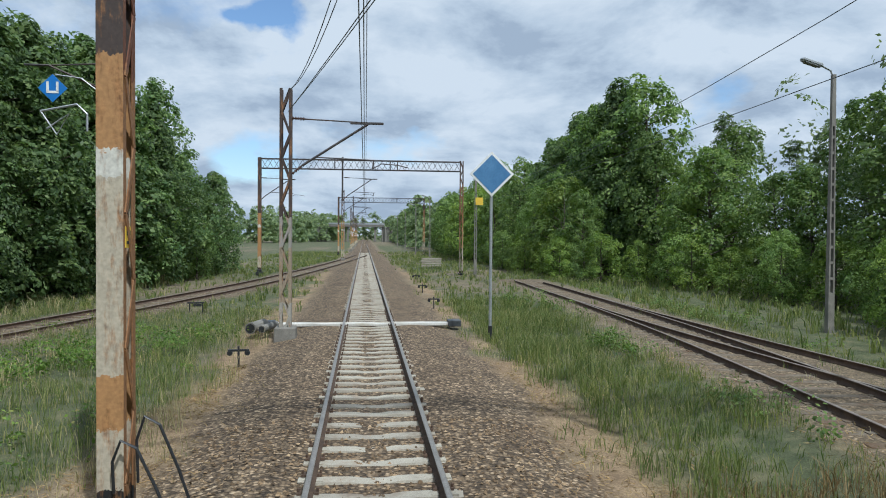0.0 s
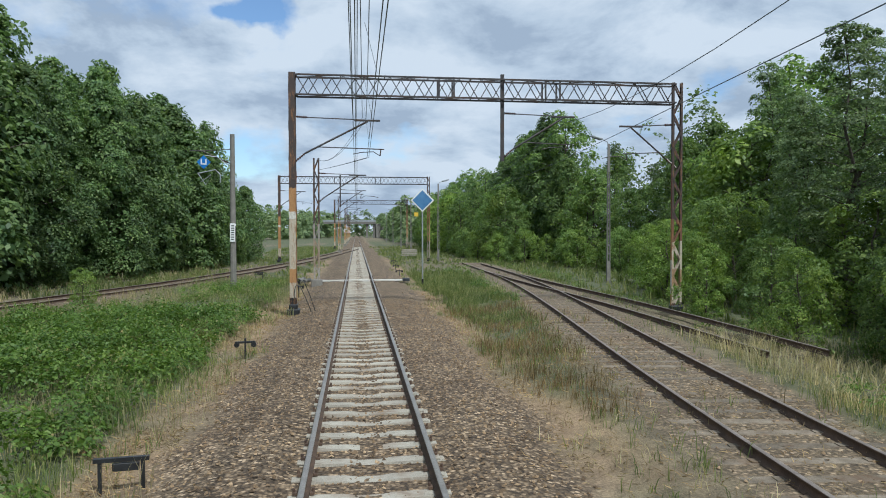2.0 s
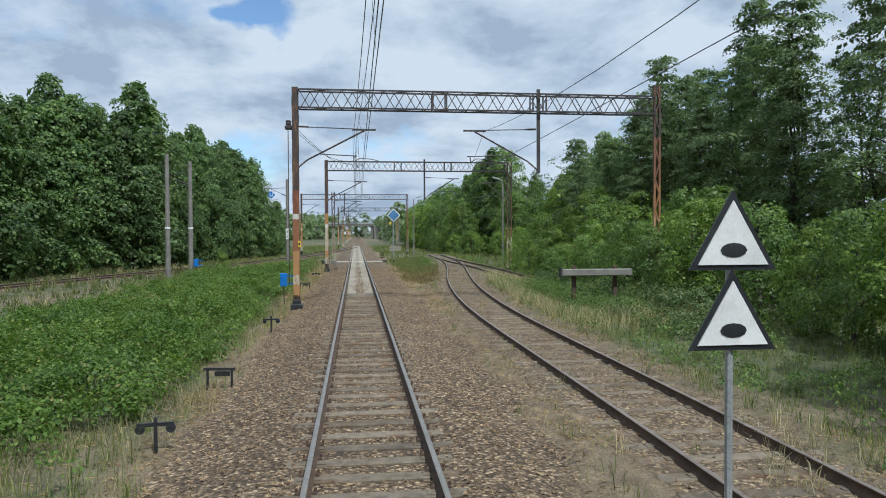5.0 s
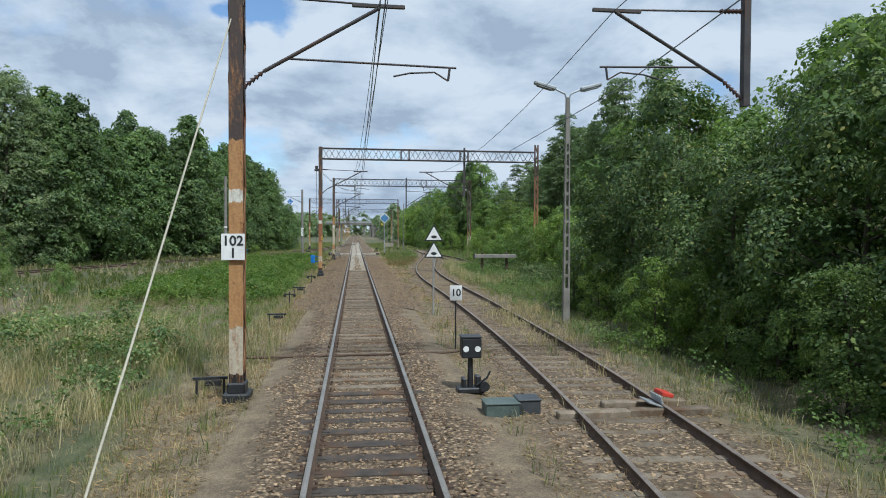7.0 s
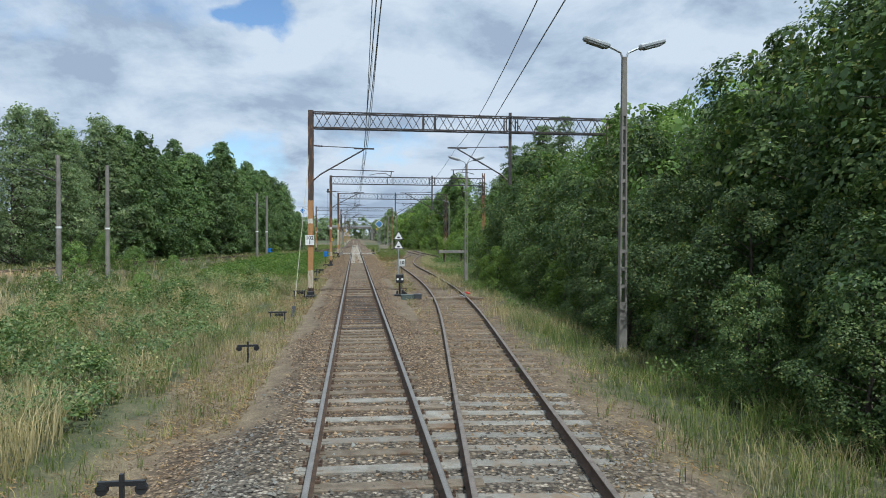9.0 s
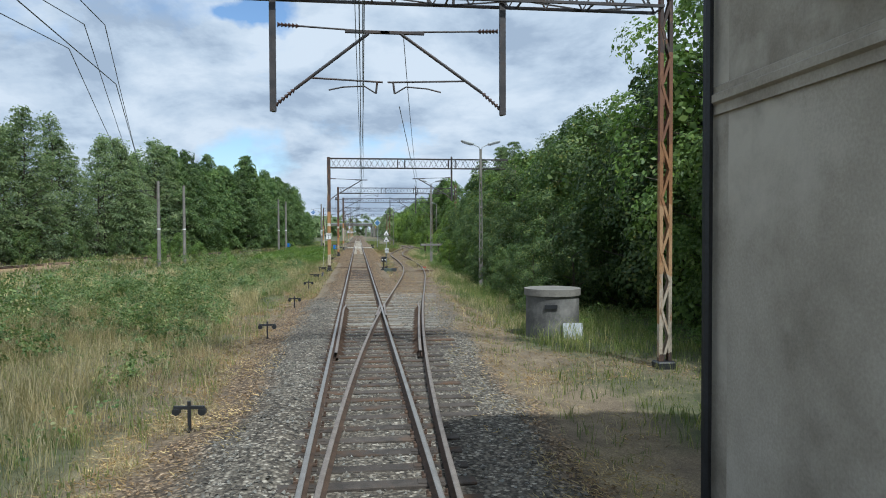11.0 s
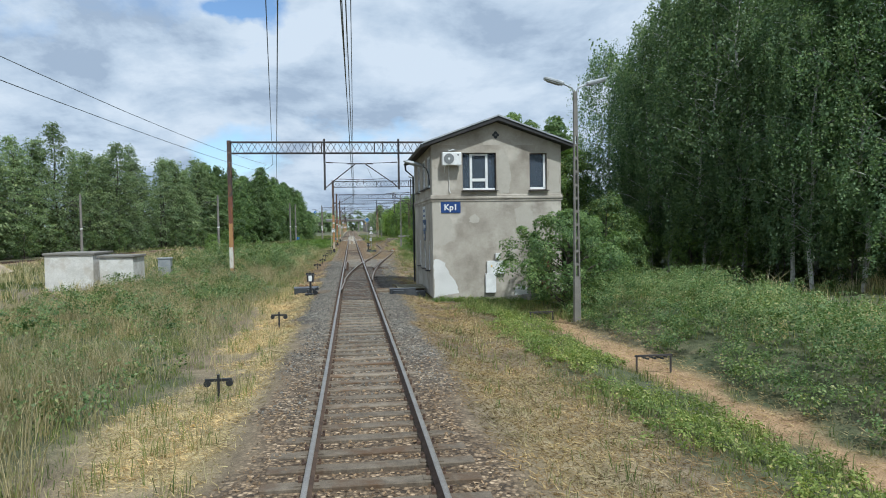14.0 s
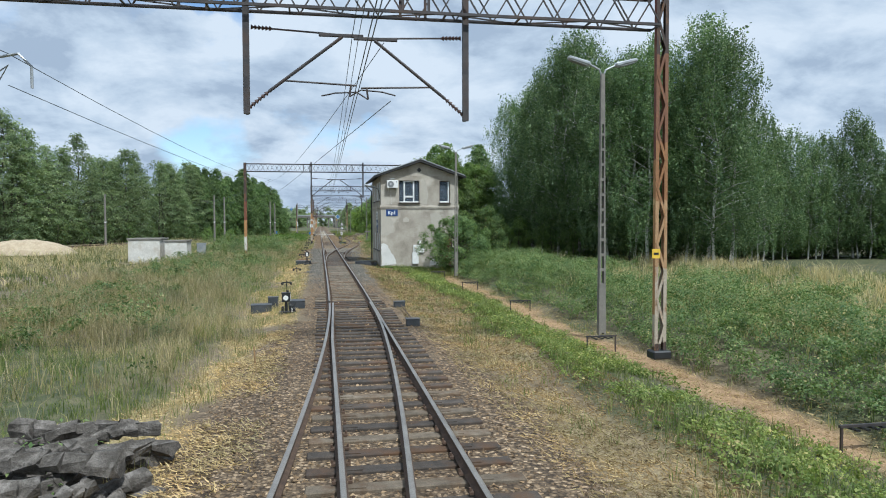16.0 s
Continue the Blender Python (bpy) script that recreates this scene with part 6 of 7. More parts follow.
blades("grass", 24000, (3.4, 7.0), (-3, 26), lambda x, y: turf(x, y) * (fbm(x, y, 3.0, 57) > 0.42), 0.2, 0.5, 0.012, "grass", "lush green grass between the tracks", 55)
blades("grass", 3500, (7.9, 14), (-176, -122), lambda x, y: np.clip((x - 7.9) / 0.6, 0, 1) * 0.7, 0.4, 0.9, 0.013, "grass", "tall grass growing through the bramble", 58)
blades("dry_grass", 15000, (6.4, 11.5), (-36, -8), lambda x, y: np.clip((np.abs(x - line_x(right_line, y)) - 1.5) / 0.6, 0, 1), 0.3, 0.75, 0.01, "straw", "tall straw-coloured grass beside the side track", 50)
blades("reeds", 150000, (-13, -4.8), (-176, -92), lambda x, y: turf(x, y) * np.clip((fbm(x, y, 3.2, 63) - 0.40) * 5, 0, 1), 0.5, 1.05, 0.011, "straw", "tall pale reeds with dry tops in the meadow", 64)
blades("reeds", 60000, (-30, -13), (-176, -60), lambda x, y: turf(x, y) * np.clip((fbm(x, y, 5.0, 65) - 0.38) * 5, 0, 1), 0.5, 1.05, 0.026, "straw", "tall pale reeds with dry tops in the meadow", 66)
blades("reeds", 90000, (-13, -4.4), (-94, -56), lambda x, y: turf(x, y) * np.clip((fbm(x, y, 2.8, 67) - 0.40) * 5, 0, 1), 0.4, 0.85, 0.011, "straw", "tall pale reeds with dry tops in the meadow", 70)
blades("grass", 70000, (-14, 14), (20, 120), turf, 0.2, 0.45, 0.035, "grass", "grass along the far track", 48)


def litter(name, n, xr, yr, keep, mat, label, seed):
    """Cut and flattened dry stalks lying on the ground."""
    r = np.random.default_rng(seed)
    x, y = r.uniform(*xr, n), r.uniform(*yr, n)
    s = r.random(n) < keep(x, y)
    x, y = x[s], y[s]
    nb = len(x)
    z = ground_z(x, y) + r.uniform(0.0, 0.03, nb)
    a = r.uniform(0, 6.283, nb)
    ln, w = r.uniform(0.05, 0.15, nb), r.uniform(0.003, 0.009, nb)
    c, q = np.cos(a), np.sin(a)
    V = np.stack([np.stack([x - q * w, y + c * w, z], -1), np.stack([x + q * w, y - c * w, z + 0.01], -1), np.stack([x + c * ln, y + q * ln, z + r.uniform(0, 0.07, nb)], -1)], 1).reshape(-1, 3)
    me = np_mesh(name, V, np.arange(nb * 3).reshape(nb, 3))
    me.materials.append(M[mat])
    return tagged(new(name, me), label, "hay", kind="stuff")


def litter_zone(x, y):
    b, d, s, f = zones(x, y)
    return np.clip(1.1 - b, 0, 1) * np.clip(d * 1.3, 0, 1) * np.clip((fbm(x, y, 1.6, 95) - 0.34) * 5, 0.3, 1)


litter("hay", 150000, (-5.0, -1.7), (-176, -100), hay_zone, "hay", "flattened yellow hay beside the ballast", 96)
litter("hay", 190000, (1.7, 5.2), (-176, -100), hay_zone, "hay", "flattened yellow hay beside the ballast", 97)
litter("hay", 110000, (-4.8, -2.0), (-112, 10), litter_zone, "litter", "dry plant litter beside the ballast", 98)
litter("hay", 110000, (2.0, 7.5), (-104, 10), litter_zone, "litter", "dry plant litter between the tracks", 99)
litter("hay", 60000, (1.6, 5.0), (-170, -121), lambda x, y: np.clip(1.1 - zones(x, y)[0], 0, 1) * 0.8, "litter", "grey-brown plant litter beside the ballast", 101)
litter("hay", 30000, (6.2, 8.2), (-176, -121), lambda x, y: 0.5 + 0 * x, "hay", "dry stalks on the sandy path", 100)


# ---- ballast stones ----
def ballast(name, n, xr, yr, keep, size, label, seed, mat="stones"):
    r = np.random.default_rng(seed)
    x, y = r.uniform(*xr, n), r.uniform(*yr, n)
    sel = r.random(n) < keep(x, y)
    x, y = x[sel], y[sel]
    z = ground_z(x, y)
    nb = len(x)
    s = size * r.uniform(0.55, 1.5, nb)
    base = np.array([[1, 0, 0], [0, 1, 0], [-1, 0, 0], [0, -1, 0], [0, 0, 0.8], [0, 0, -0.5]])
    P = base[None] * (s[:, None, None] * r.uniform(0.45, 1.1, (nb, 6, 1)))
    a = r.uniform(0, 6.283, nb)
    ca, sa = np.cos(a)[:, None], np.sin(a)[:, None]
    P = P + r.normal(scale=0.22, size=P.shape) * s[:, None, None]
    px, py = P[:, :, 0] * ca - P[:, :, 1] * sa, P[:, :, 0] * sa + P[:, :, 1] * ca
    V = np.stack([px + x[:, None], py + y[:, None], P[:, :, 2] + (z + s * 0.25)[:, None]], -1).reshape(-1, 3)
    f = np.array([[0, 1, 4], [1, 2, 4], [2, 3, 4], [3, 0, 4]])
    F = (f[None] + (np.arange(nb) * 6)[:, None, None]).reshape(-1, 3)
    me = np_mesh(name, V, F)
    me.materials.append(M[mat])
    return tagged(new(name, me), label, "ballast", kind="stuff")


def near_main(x, y):
    b = zones(x, y)[0]
    under = np.abs(np.abs(x - f_main(y)) - G) < 0.07
    return np.where(under, 0, b)


def newer(x, y):
    return near_main(x, y) * zones(x, y)[3]


def older(x, y):
    return near_main(x, y) * (1 - zones(x, y)[3])


ballast("ballast_stones", 105000, (-3, 3.2), (-168, 4), older, 0.026, "crushed brown-grey ballast stones round the main track", 61)
ballast("ballast_stones", 48000, (-3, 4.6), (-139, -78), newer, 0.027, "newer blue-grey ballast stones round the turnout", 63, "stones_grey")
ballast("ballast_stones", 14000, (3.0, 9), (-95, 0), older, 0.027, "crushed ballast stones round the side track", 62)


# ---- small things along the line ----
def lettering(name, text, size, m, material, parent):
    cu = bpy.data.curves.new(name, 'FONT')
    cu.body, cu.size, cu.align_x, cu.align_y, cu.extrude = text, size, 'CENTER', 'CENTER', 0.003
    cu.offset = size * 0.022
    tmp = new(name, cu)
    me = bpy.data.meshes.new_from_object(tmp.evaluated_get(bpy.context.evaluated_depsgraph_get()))
    bpy.data.objects.remove(tmp)
    me.materials.append(M[material])
    ob = new(name, me)
    ob.parent = parent
    ob.matrix_local = m
    return ob


def gz(x, y):
    return float(ground_z(x, y))


def diamond_sign(x, y):
    g = thing("diamond_sign", (x, y, gz(x, y)), "blue diamond board with a white border on a steel post", "railway sign")
    bm = BM()
    tube(bm, (0, 0, 0), (0, 0, 4.4), 0.045, n=10)
    part("post", bm, "grey_metal", g)
    bm = BM()
    tube(bm, (0, 0, -0.1), (0, 0, 0.45), 0.06, n=10)
    part("foot_sleeve", bm, "black", g)
    r45 = Matrix.Rotation(radians(45), 3, 'Y')
    bm = BM()
    box(bm, (0, -0.06, 4.92), (0.94, 0.02, 0.94), r45, 0.004)
    part("board_rim", bm, "white", g, "white border of the board")
    bm = BM()
    box(bm, (0, -0.074, 4.92), (0.80, 0.012, 0.80), r45)
    part("board_face", bm, "blue_diamond", g)
    bm = BM()
    box(bm, (-0.35, 0.02, 4.12), (0.22, 0.015, 0.22))
    part("small_plate", bm, "yellow", g, "small orange-yellow plate")
    return g


diamond_sign(3.57, 13.37)


def pulley_stand(x, y, kind="tee", rz=0):
    g = thing("pulley_stand", (x, y, gz(x, y)), "low black iron stand carrying signal wires over the ballast", "pulley stand", "pulley stands along the track", rz=rz)
    if kind == "tee":
        bm = BM()
        beam(bm, (0, 0, -0.1), (0, 0, 0.50), 0.045)
        part("post", bm, "black", g)
        bm = BM()
        box(bm, (0, 0, 0.40), (0.48, 0.05, 0.05))
        part("crossbar", bm, "black", g)
        for s in (-0.2, 0.2):
            bm = BM()
            tube(bm, (s, -0.03, 0.34), (s, 0.03, 0.34), 0.065, n=10)
            box(bm, (s, 0, 0.36), (0.1, 0.075, 0.035))
            part("pulley", bm, "black", g)
    else:
        for s in (-1, 1):
            bm = BM()
            beam(bm, (s * 0.24, 0, -0.1), (s * 0.24, 0, 0.40), 0.04)
            part("leg", bm, "black", g)
        bm = BM()
        box(bm, (0, 0, 0.40), (0.62, 0.06, 0.05))
        part("crossbar", bm, "black", g)
        bm = BM()
        box(bm, (0.05, 0, 0.31), (0.30, 0.05, 0.10), bevel=0.01)
        part("roller", bm, "black", g)
    return g


for x, y, k in ((-3.07, 9.9, "tee"), (-6.5, 20.5, "two"), (-2.86, -8.7, "tee"), (-2.96, -17.4, "two"), (-2.75, -52.8, "two"), (-2.95, -46.1, "tee"), (-2.88, -41.9, "two"),
                (-2.67, -89.0, "tee"), (-2.74, -79.8, "tee"), (-2.86, -72.3, "two"), (-2.85, -62.9, "two"), (-2.72, -106.6, "tee"), (-2.73, -97.1, "tee"), (-2.5, -127.3, "tee"), (-2.7, -136.3, "tee"),
                (3.35, 39.9, "tee"), (2.78, 22.2, "tee"), (3.0, 30.5, "tee"), (-2.75, -34.5, "tee"), (-13.0, -73.1, "two")):
    pulley_stand(x, y, k, rs.uniform(-8, 8))


def wire_table(x, y):
    g = thing("wire_stand", (x, y, gz(x, y)), "rusty two-legged stand with a slatted bar beside the sandy path", "wire stand", "wire stands along the path")
    for s in (-1, 1):
        bm = BM()
        beam(bm, (s * 0.42, 0, -0.1), (s * 0.42, 0, 0.42), 0.035)
        part("leg", bm, "steel_dark", g)
    bm = BM()
    box(bm, (0, 0, 0.43), (0.92, 0.05, 0.04))
    part("crossbar", bm, "steel_dark", g)
    bm = BM()
    for i in range(7):
        box(bm, (-0.25 + 0.09 * i, 0, 0.39 - 0.03 * (i % 2)), (0.06, 0.10, 0.03))
    part("rollers", bm, "black", g)
    return g


for x, y in ((6.8, -134.0), (7.0, -142.8), (6.7, -151.9), (7.2, -161.0), (6.6, -125.0)):
    wire_table(x, y)


def rodding(y, x0, x1, mat, label):
    g = thing("cross_rodding", (0, y, 0), label, "rodding")
    for dy in (0, 0.24):
        bm = BM()
        box(bm, ((x0 + x1) / 2, dy, 0.035), (x1 - x0, 0.14, 0.09), bevel=0.01)
        part("channel", bm, mat, g)
    for x in (x0 - 0.15, x1 + 0.18):
        bm = BM()
        box(bm, (x, 0.1, 0.06), (0.42, 0.5, 0.2), bevel=0.02)
        part("end_box", bm, "box_dark", g, "dark cover box")
    return g


rodding(15.5, -3.0, 2.6, "white_wall", "whitewashed steel troughs crossing under the rails with dark end boxes")


def rod(name, pts, r, mat, label):
    bm = BM()
    chain(bm, pts, r, 6)
    return tagged(part(name, bm, mat), label, "rod")


rod("operating_rod", [(-2.8, -59.9, 0.06), (-2.0, -59.7, 0.02), (2.1, -59.4, 0.02), (2.5, -59.3, 0.05)], 0.03, "rail_side", "rusty operating rod crossing under the rails")
rod("operating_rod", [(1.75, -145.6, 0.08), (1.66, -149.4, 0.08)], 0.02, "rail_side", "rusty rod between two cover boxes")


def pipe_pair(x, y):
    g = thing("pipe_stack", (x, y, 0), "two short concrete pipes lying at the end of the troughs", "pipes")
    for dx, r, ln in ((0, 0.17, 1.0), (0.35, 0.11, 1.2)):
        bm = BM()
        tube(bm, (dx, 0, 0.13), (dx - 0.25, -ln, 0.13), r, n=14)
        part("pipe", bm, "concrete", g)
        # flat black disc on the closed end, painted as the shade inside
        bm = BM()
        tube(bm, (dx - 0.25, -ln, 0.13), (dx - 0.252, -ln - 0.01, 0.13), r * 0.8, n=14)
        part("pipe_mouth", bm, "black", g, "black disc standing for the shaded hollow")
    return g


pipe_pair(-3.2, 15.0)


def cable_loops(x, y):
    g = thing("earthing_cable", (x, y, 0), "black cable looping from the mast foot into the ballast", "cable")
    for dx, dy, h in ((0.05, -0.22, 1.0), (0.18, 0.05, 1.15)):
        bm = BM()
        pts = [(dx, dy, 0.5), (dx + 0.0, dy - 0.04, h * 0.8), (dx + 0.08, dy - 0.06, h), (dx + 0.22, dy - 0.07, h * 0.93), (dx + 0.4, dy - 0.08, h * 0.55), (dx + 0.62, dy - 0.1, -0.02)]
        chain(bm, pts, 0.014, 6)
        part("cable", bm, "black", g)
    return g


cable_loops(-2.47, 0.0)


def mast_plate(x, y, z, w, h, mat, lines, label, name="mast_plate", side=False):
    g = thing(name, (x, y, z), label, "plate", rz=90 if side else 0)
    bm = BM()
    box(bm, (0, 0, 0), (w, 0.012, h), bevel=0.003)
    part("plate", bm, mat, g)
    for i, (txt, zz, s) in enumerate(lines):
        if txt:
            lettering("number", txt, s, Matrix.Translation((0, -0.010, zz)) @ Matrix.Rotation(radians(90), 4, 'X'), "black", g)
        else:
            bm = BM()
            box(bm, (0, -0.010, zz), (w * 0.6, 0.004, s))
            part("marking", bm, "black", g)
    return g


mast_plate(-2.32, -63.62, 2.66, 0.40, 0.46, "white", [("102", 0.10, 0.24), ("1", -0.11, 0.24)], "white kilometre plate with black digits on the mast")
mast_plate(-2.35, -0.05, 2.85, 0.15, 0.20, "yellow", [(None, 0.04, 0.04), (None, -0.05, 0.03)], "yellow plate on the side of the rusty mast", side=True)
mast_plate(-2.42, -27.85, 2.5, 0.10, 0.26, "yellow", [(None, 0.0, 0.1)], "small yellow plate on the rusty mast")
mast_plate(-6.72, 12.16, 2.9, 0.26, 1.0, "white", [(None, 0.36 - 0.12 * k, 0.05) for k in range(7)], "white plate with dark marks strapped to the concrete pole")


def catenary_sign(x, y, z):
    g = thing("catenary_sign", (x, y, z), "blue square board with a white mark hanging from the bracket", "railway sign")
    bm = BM()
    box(bm, (0, 0, 0), (0.52, 0.02, 0.52), Matrix.Rotation(radians(45), 3, 'Y'), 0.004)
    part("board", bm, "blue_box", g)
    for dx, dz, w, h in ((-0.12, 0.04, 0.06, 0.26), (0.12, 0.04, 0.06, 0.26), (0, -0.10, 0.30, 0.06)):
        bm = BM()
        box(bm, (dx, -0.014, dz), (w, 0.008, h))
        part("mark", bm, "white", g)
    bm = BM()
    chain(bm, [(0.05, 0.02, 0.36), (0.7, 0.02, 0.28), (1.45, 0.02, -0.3)], 0.02)
    part("hanger", bm, "grey_metal", g)
    return g


catenary_sign(-8.2, 12.3, 6.65)
mast_plate(6.6, -155.3, 2.3, 0.2, 0.22, "yellow", [(None, 0.0, 0.05)], "yellow plate on the rusty mast")


def control_box(x, y, z, label, legs=True):
    g = thing("control_box", (x, y, z), label, "control box", "blue control boxes")
    bm = BM()
    box(bm, (0, 0, 0.26), (0.27, 0.22, 0.52), bevel=0.015)
    part("case", bm, "blue_box", g)
    bm = BM()
    box(bm, (0.0, -0.118, 0.28), (0.12, 0.015, 0.2), bevel=0.004)
    part("cover", bm, "blue_box", g)
    bm = BM()
    box(bm, (0.27, 0.02, 0.42), (0.30, 0.05, 0.06))
    part("bracket", bm, "blue_box", g)
    bm = BM()
    box(bm, (0.27, 0.02, 0.10), (0.30, 0.05, 0.06))
    part("bracket", bm, "blue_box", g)
    if legs:
        bm = BM()
        tube(bm, (0, 0, 0), (0.02, 0, -0.72), 0.02)
        part("conduit", bm, "steel_dark", g)
    return g


control_box(-3.07, -27.6, 0.80, "bright blue control box on a bracket of the rusty mast")
control_box(-10.75, -8.1, 0.75, "bright blue control box on a concrete pole")
rod("drive_shaft", [(-2.84, -27.62, 0.9), (-2.84, -27.62, 7.1)], 0.018, "steel_dark", "thin steel drive shaft rising along the mast")
bm = BM()
box(bm, (-2.80, -27.62, 7.15), (0.32, 0.3, 0.14), bevel=0.02)
box(bm, (-2.82, -27.62, 7.34), (0.2, 0.22, 0.2), bevel=0.03)
tagged(part("disconnector", bm, "steel_dark"), "steel disconnector gear bracketed on the mast", "switchgear")


def guy_wire(foot, top):
    """A pale rope from the mast to a dark rod and anchor plate in the ballast shoulder."""
    g = thing("guy_wire", foot, "pale guy wire slanting from the mast to a black anchor plate", "guy wire")
    d = Vector(top) - Vector(foot)
    u = d.normalized()
    bm = BM()
    tube(bm, u * 1.05, d, 0.013, n=6)
    part("rope", bm, "rope", g, "pale steel rope")
    bm = BM()
    tube(bm, u * 0.4, u * 1.05, 0.011, n=6)
    part("anchor_rod", bm, "rail_side", g)
    bm = BM()
    beam(bm, u * -0.12, u * 0.46, 0.13, 0.20)
    part("anchor_plate", bm, "black", g)
    return g


M["rope"] = plain("pale_steel_rope", (0.42, 0.39, 0.30), 0.6)
guy_wire((-2.45, -70.9, -0.1), (-2.35, -63.6, 6.6))


def number_sign(x, y):
    g = thing("number_sign", (x, y, gz(x, y)), "small white board with number ten on a thin dark post", "railway sign")
    bm = BM()
    tube(bm, (0, 0, -0.1), (0, 0, 1.5), 0.02, n=8)
    part("post", bm, "black", g)
    bm = BM()
    box(bm, (0, -0.03, 1.46), (0.31, 0.012, 0.38), bevel=0.004)
    part("board", bm, "white", g)
    lettering("number", "10", 0.25, Matrix.Translation((0, -0.04, 1.46)) @ Matrix.Rotation(radians(90), 4, 'X'), "black", g)
    return g


number_sign(2.33, -58.65)


def triangle_signs(x, y):
    g = thing("warning_sign", (x, y, gz(x, y)), "two white triangular warning boards with black rims on a pole", "railway sign")
    bm = BM()
    tube(bm, (0, 0, -0.1), (0, 0, 3.2), 0.03, n=8)
    part("post", bm, "grey_metal", g)

    def tri(r, yy, z, th):
        b = BM()
        v = [[b.verts.new((r * math.sin(a), yy + dy, z + r * math.cos(a))) for a in (0, 2.094, 4.189)] for dy in (0, th)]
        b.faces.new(v[0]); b.faces.new(v[1])
        for i in range(3):
            b.faces.new((v[0][i], v[0][(i + 1) % 3], v[1][(i + 1) % 3], v[1][i]))
        return b
    for z in (2.86, 2.26):
        part("board_rim", tri(0.40, -0.05, z, 0.015), "black", g, "black rim")
        part("board_face", tri(0.32, -0.062, z, 0.012), "white", g)
        bm = BM()
        s = bmesh.ops.create_uvsphere(bm, u_segments=10, v_segments=6, radius=0.5)
        bmesh.ops.transform(bm, matrix=Matrix.Translation((0, -0.066, z - 0.05)) @ Matrix.Diagonal((0.22, 0.008, 0.11, 1)), verts=s["verts"])
        part("symbol", bm, "black", g)
    return g


triangle_signs(2.61, -51.15)


def signal_lantern(x, y, face, h, label, w=0.30):
    """Point indicator: cast base with lever and weight, neck, lantern case with white faces."""
    g = thing("point_lantern", (x, y, gz(x, y)), label, "point lantern", "point indicators")
    bm = BM()
    box(bm, (0, 0, 0.06), (0.5, 0.3, 0.10), bevel=0.02)
    box(bm, (0.14, 0.02, 0.20), (0.10, 0.22, 0.24), bevel=0.02)
    box(bm, (-0.12, 0.02, 0.18), (0.08, 0.22, 0.20), bevel=0.02)
    part("base", bm, "black", g)
    bm = BM()
    tube(bm, (0, 0, 0.08), (0, 0, h - w / 2), 0.06, 0.045, 10)
    part("neck", bm, "black", g)
    bm = BM()
    chain(bm, [(0.1, -0.12, 0.16), (0.28, -0.16, 0.30), (0.34, -0.16, 0.42)], 0.02)
    tube(bm, (0.24, -0.2, 0.14), (0.24, -0.08, 0.14), 0.09, n=12)
    part("lever", bm, "black", g)
    case = None
    bm = BM()
    box(bm, (0, 0, h), (w, w * 0.9, w), bevel=0.015)
    box(bm, (0, 0, h + w / 2 + 0.02), (w * 1.06, w * 0.96, 0.03), bevel=0.008)
    case = part("lantern_case", bm, "black", g)
    if face == "disc":
        bm = BM()
        tube(bm, (-0.01, -w * 0.45 - 0.012, h), (-0.01, -w * 0.45 - 0.002, h), w * 0.30, n=20)
        part("lens", bm, "white", case, "white round glass")
        bm = BM()
        box(bm, (w / 2 + 0.006, 0, h), (0.008, w * 0.45, w * 0.75))
        part("lens", bm, "white", case, "white glass strip")
        bm = BM()
        tube(bm, (0.05, 0, h + w / 2), (0.05, 0, h + w / 2 + 0.11), 0.045, n=10)
        part("chimney", bm, "black", case)
    elif face == "bar":
        bm = BM()
        box(bm, (0, -w * 0.45 - 0.006, h), (w * 0.5, 0.01, w * 0.85))
        part("lens", bm, "white", case, "white upright glass")
        bm = BM()
        tube(bm, (0, 0, h + w / 2), (0, 0, h + w / 2 + 0.1), 0.05, n=10)
        part("chimney", bm, "black", case)
    else:
        for s in (-0.3, 0.3):
            bm = BM()
            tube(bm, (s * w, -w * 0.45 - 0.012, h - 0.01), (s * w, -w * 0.45 - 0.002, h - 0.01), w * 0.15, n=14)
            part("lens", bm, "white", case, "small white round glass")
    return g


signal_lantern(1.9, -63.5, "dots", 0.84, "black point lantern with two small white lenses beside the track", 0.36)
signal_lantern(-2.05, -118.0, "bar", 0.78, "black point lantern with a white upright glass beside the track", 0.30)
ln = signal_lantern(-2.28, -145.8, "disc", 0.58, "black point lantern showing a white disc beside the track", 0.29)
lettering("number", "2", 0.16, Matrix.Translation((0.2, -0.22, 0.16)) @ Matrix.Rotation(radians(90), 4, 'X'), "white", ln)


def cover_box(x, y, w, d, h, mat, label, rz=0, lid=True):
    g = thing("cover_box", (x, y, gz(x, y)), label, "cover box", "cover boxes of the points", rz=rz)
    bm = BM()
    box(bm, (0, 0, h / 2 - 0.05), (w, d, h + 0.1), bevel=0.012)
    part("case", bm, mat, g)
    if lid:
        bm = BM()
        box(bm, (0, 0, h + 0.012), (w + 0.03, d + 0.03, 0.025), bevel=0.006)
        part("lid", bm, mat, g)
    return g


M["green_box"] = surface("grey_green_painted_steel", [(0.3, (0.06, 0.085, 0.078)), (0.7, (0.11, 0.145, 0.13))], 3, 45, 0.55, 0, 0.15, 0.003)
cover_box(2.15, -65.0, 0.55, 0.4, 0.20, "green_box", "grey-green point machine cover in the ballast")
cover_box(2.62, -64.9, 0.36, 0.4, 0.22, "box_dark", "dark point machine end cover in the ballast")
cover_box(-3.24, -144.3, 0.72, 0.55, 0.28, "box_dark", "dark grey steel cover box in dry moss", 4)
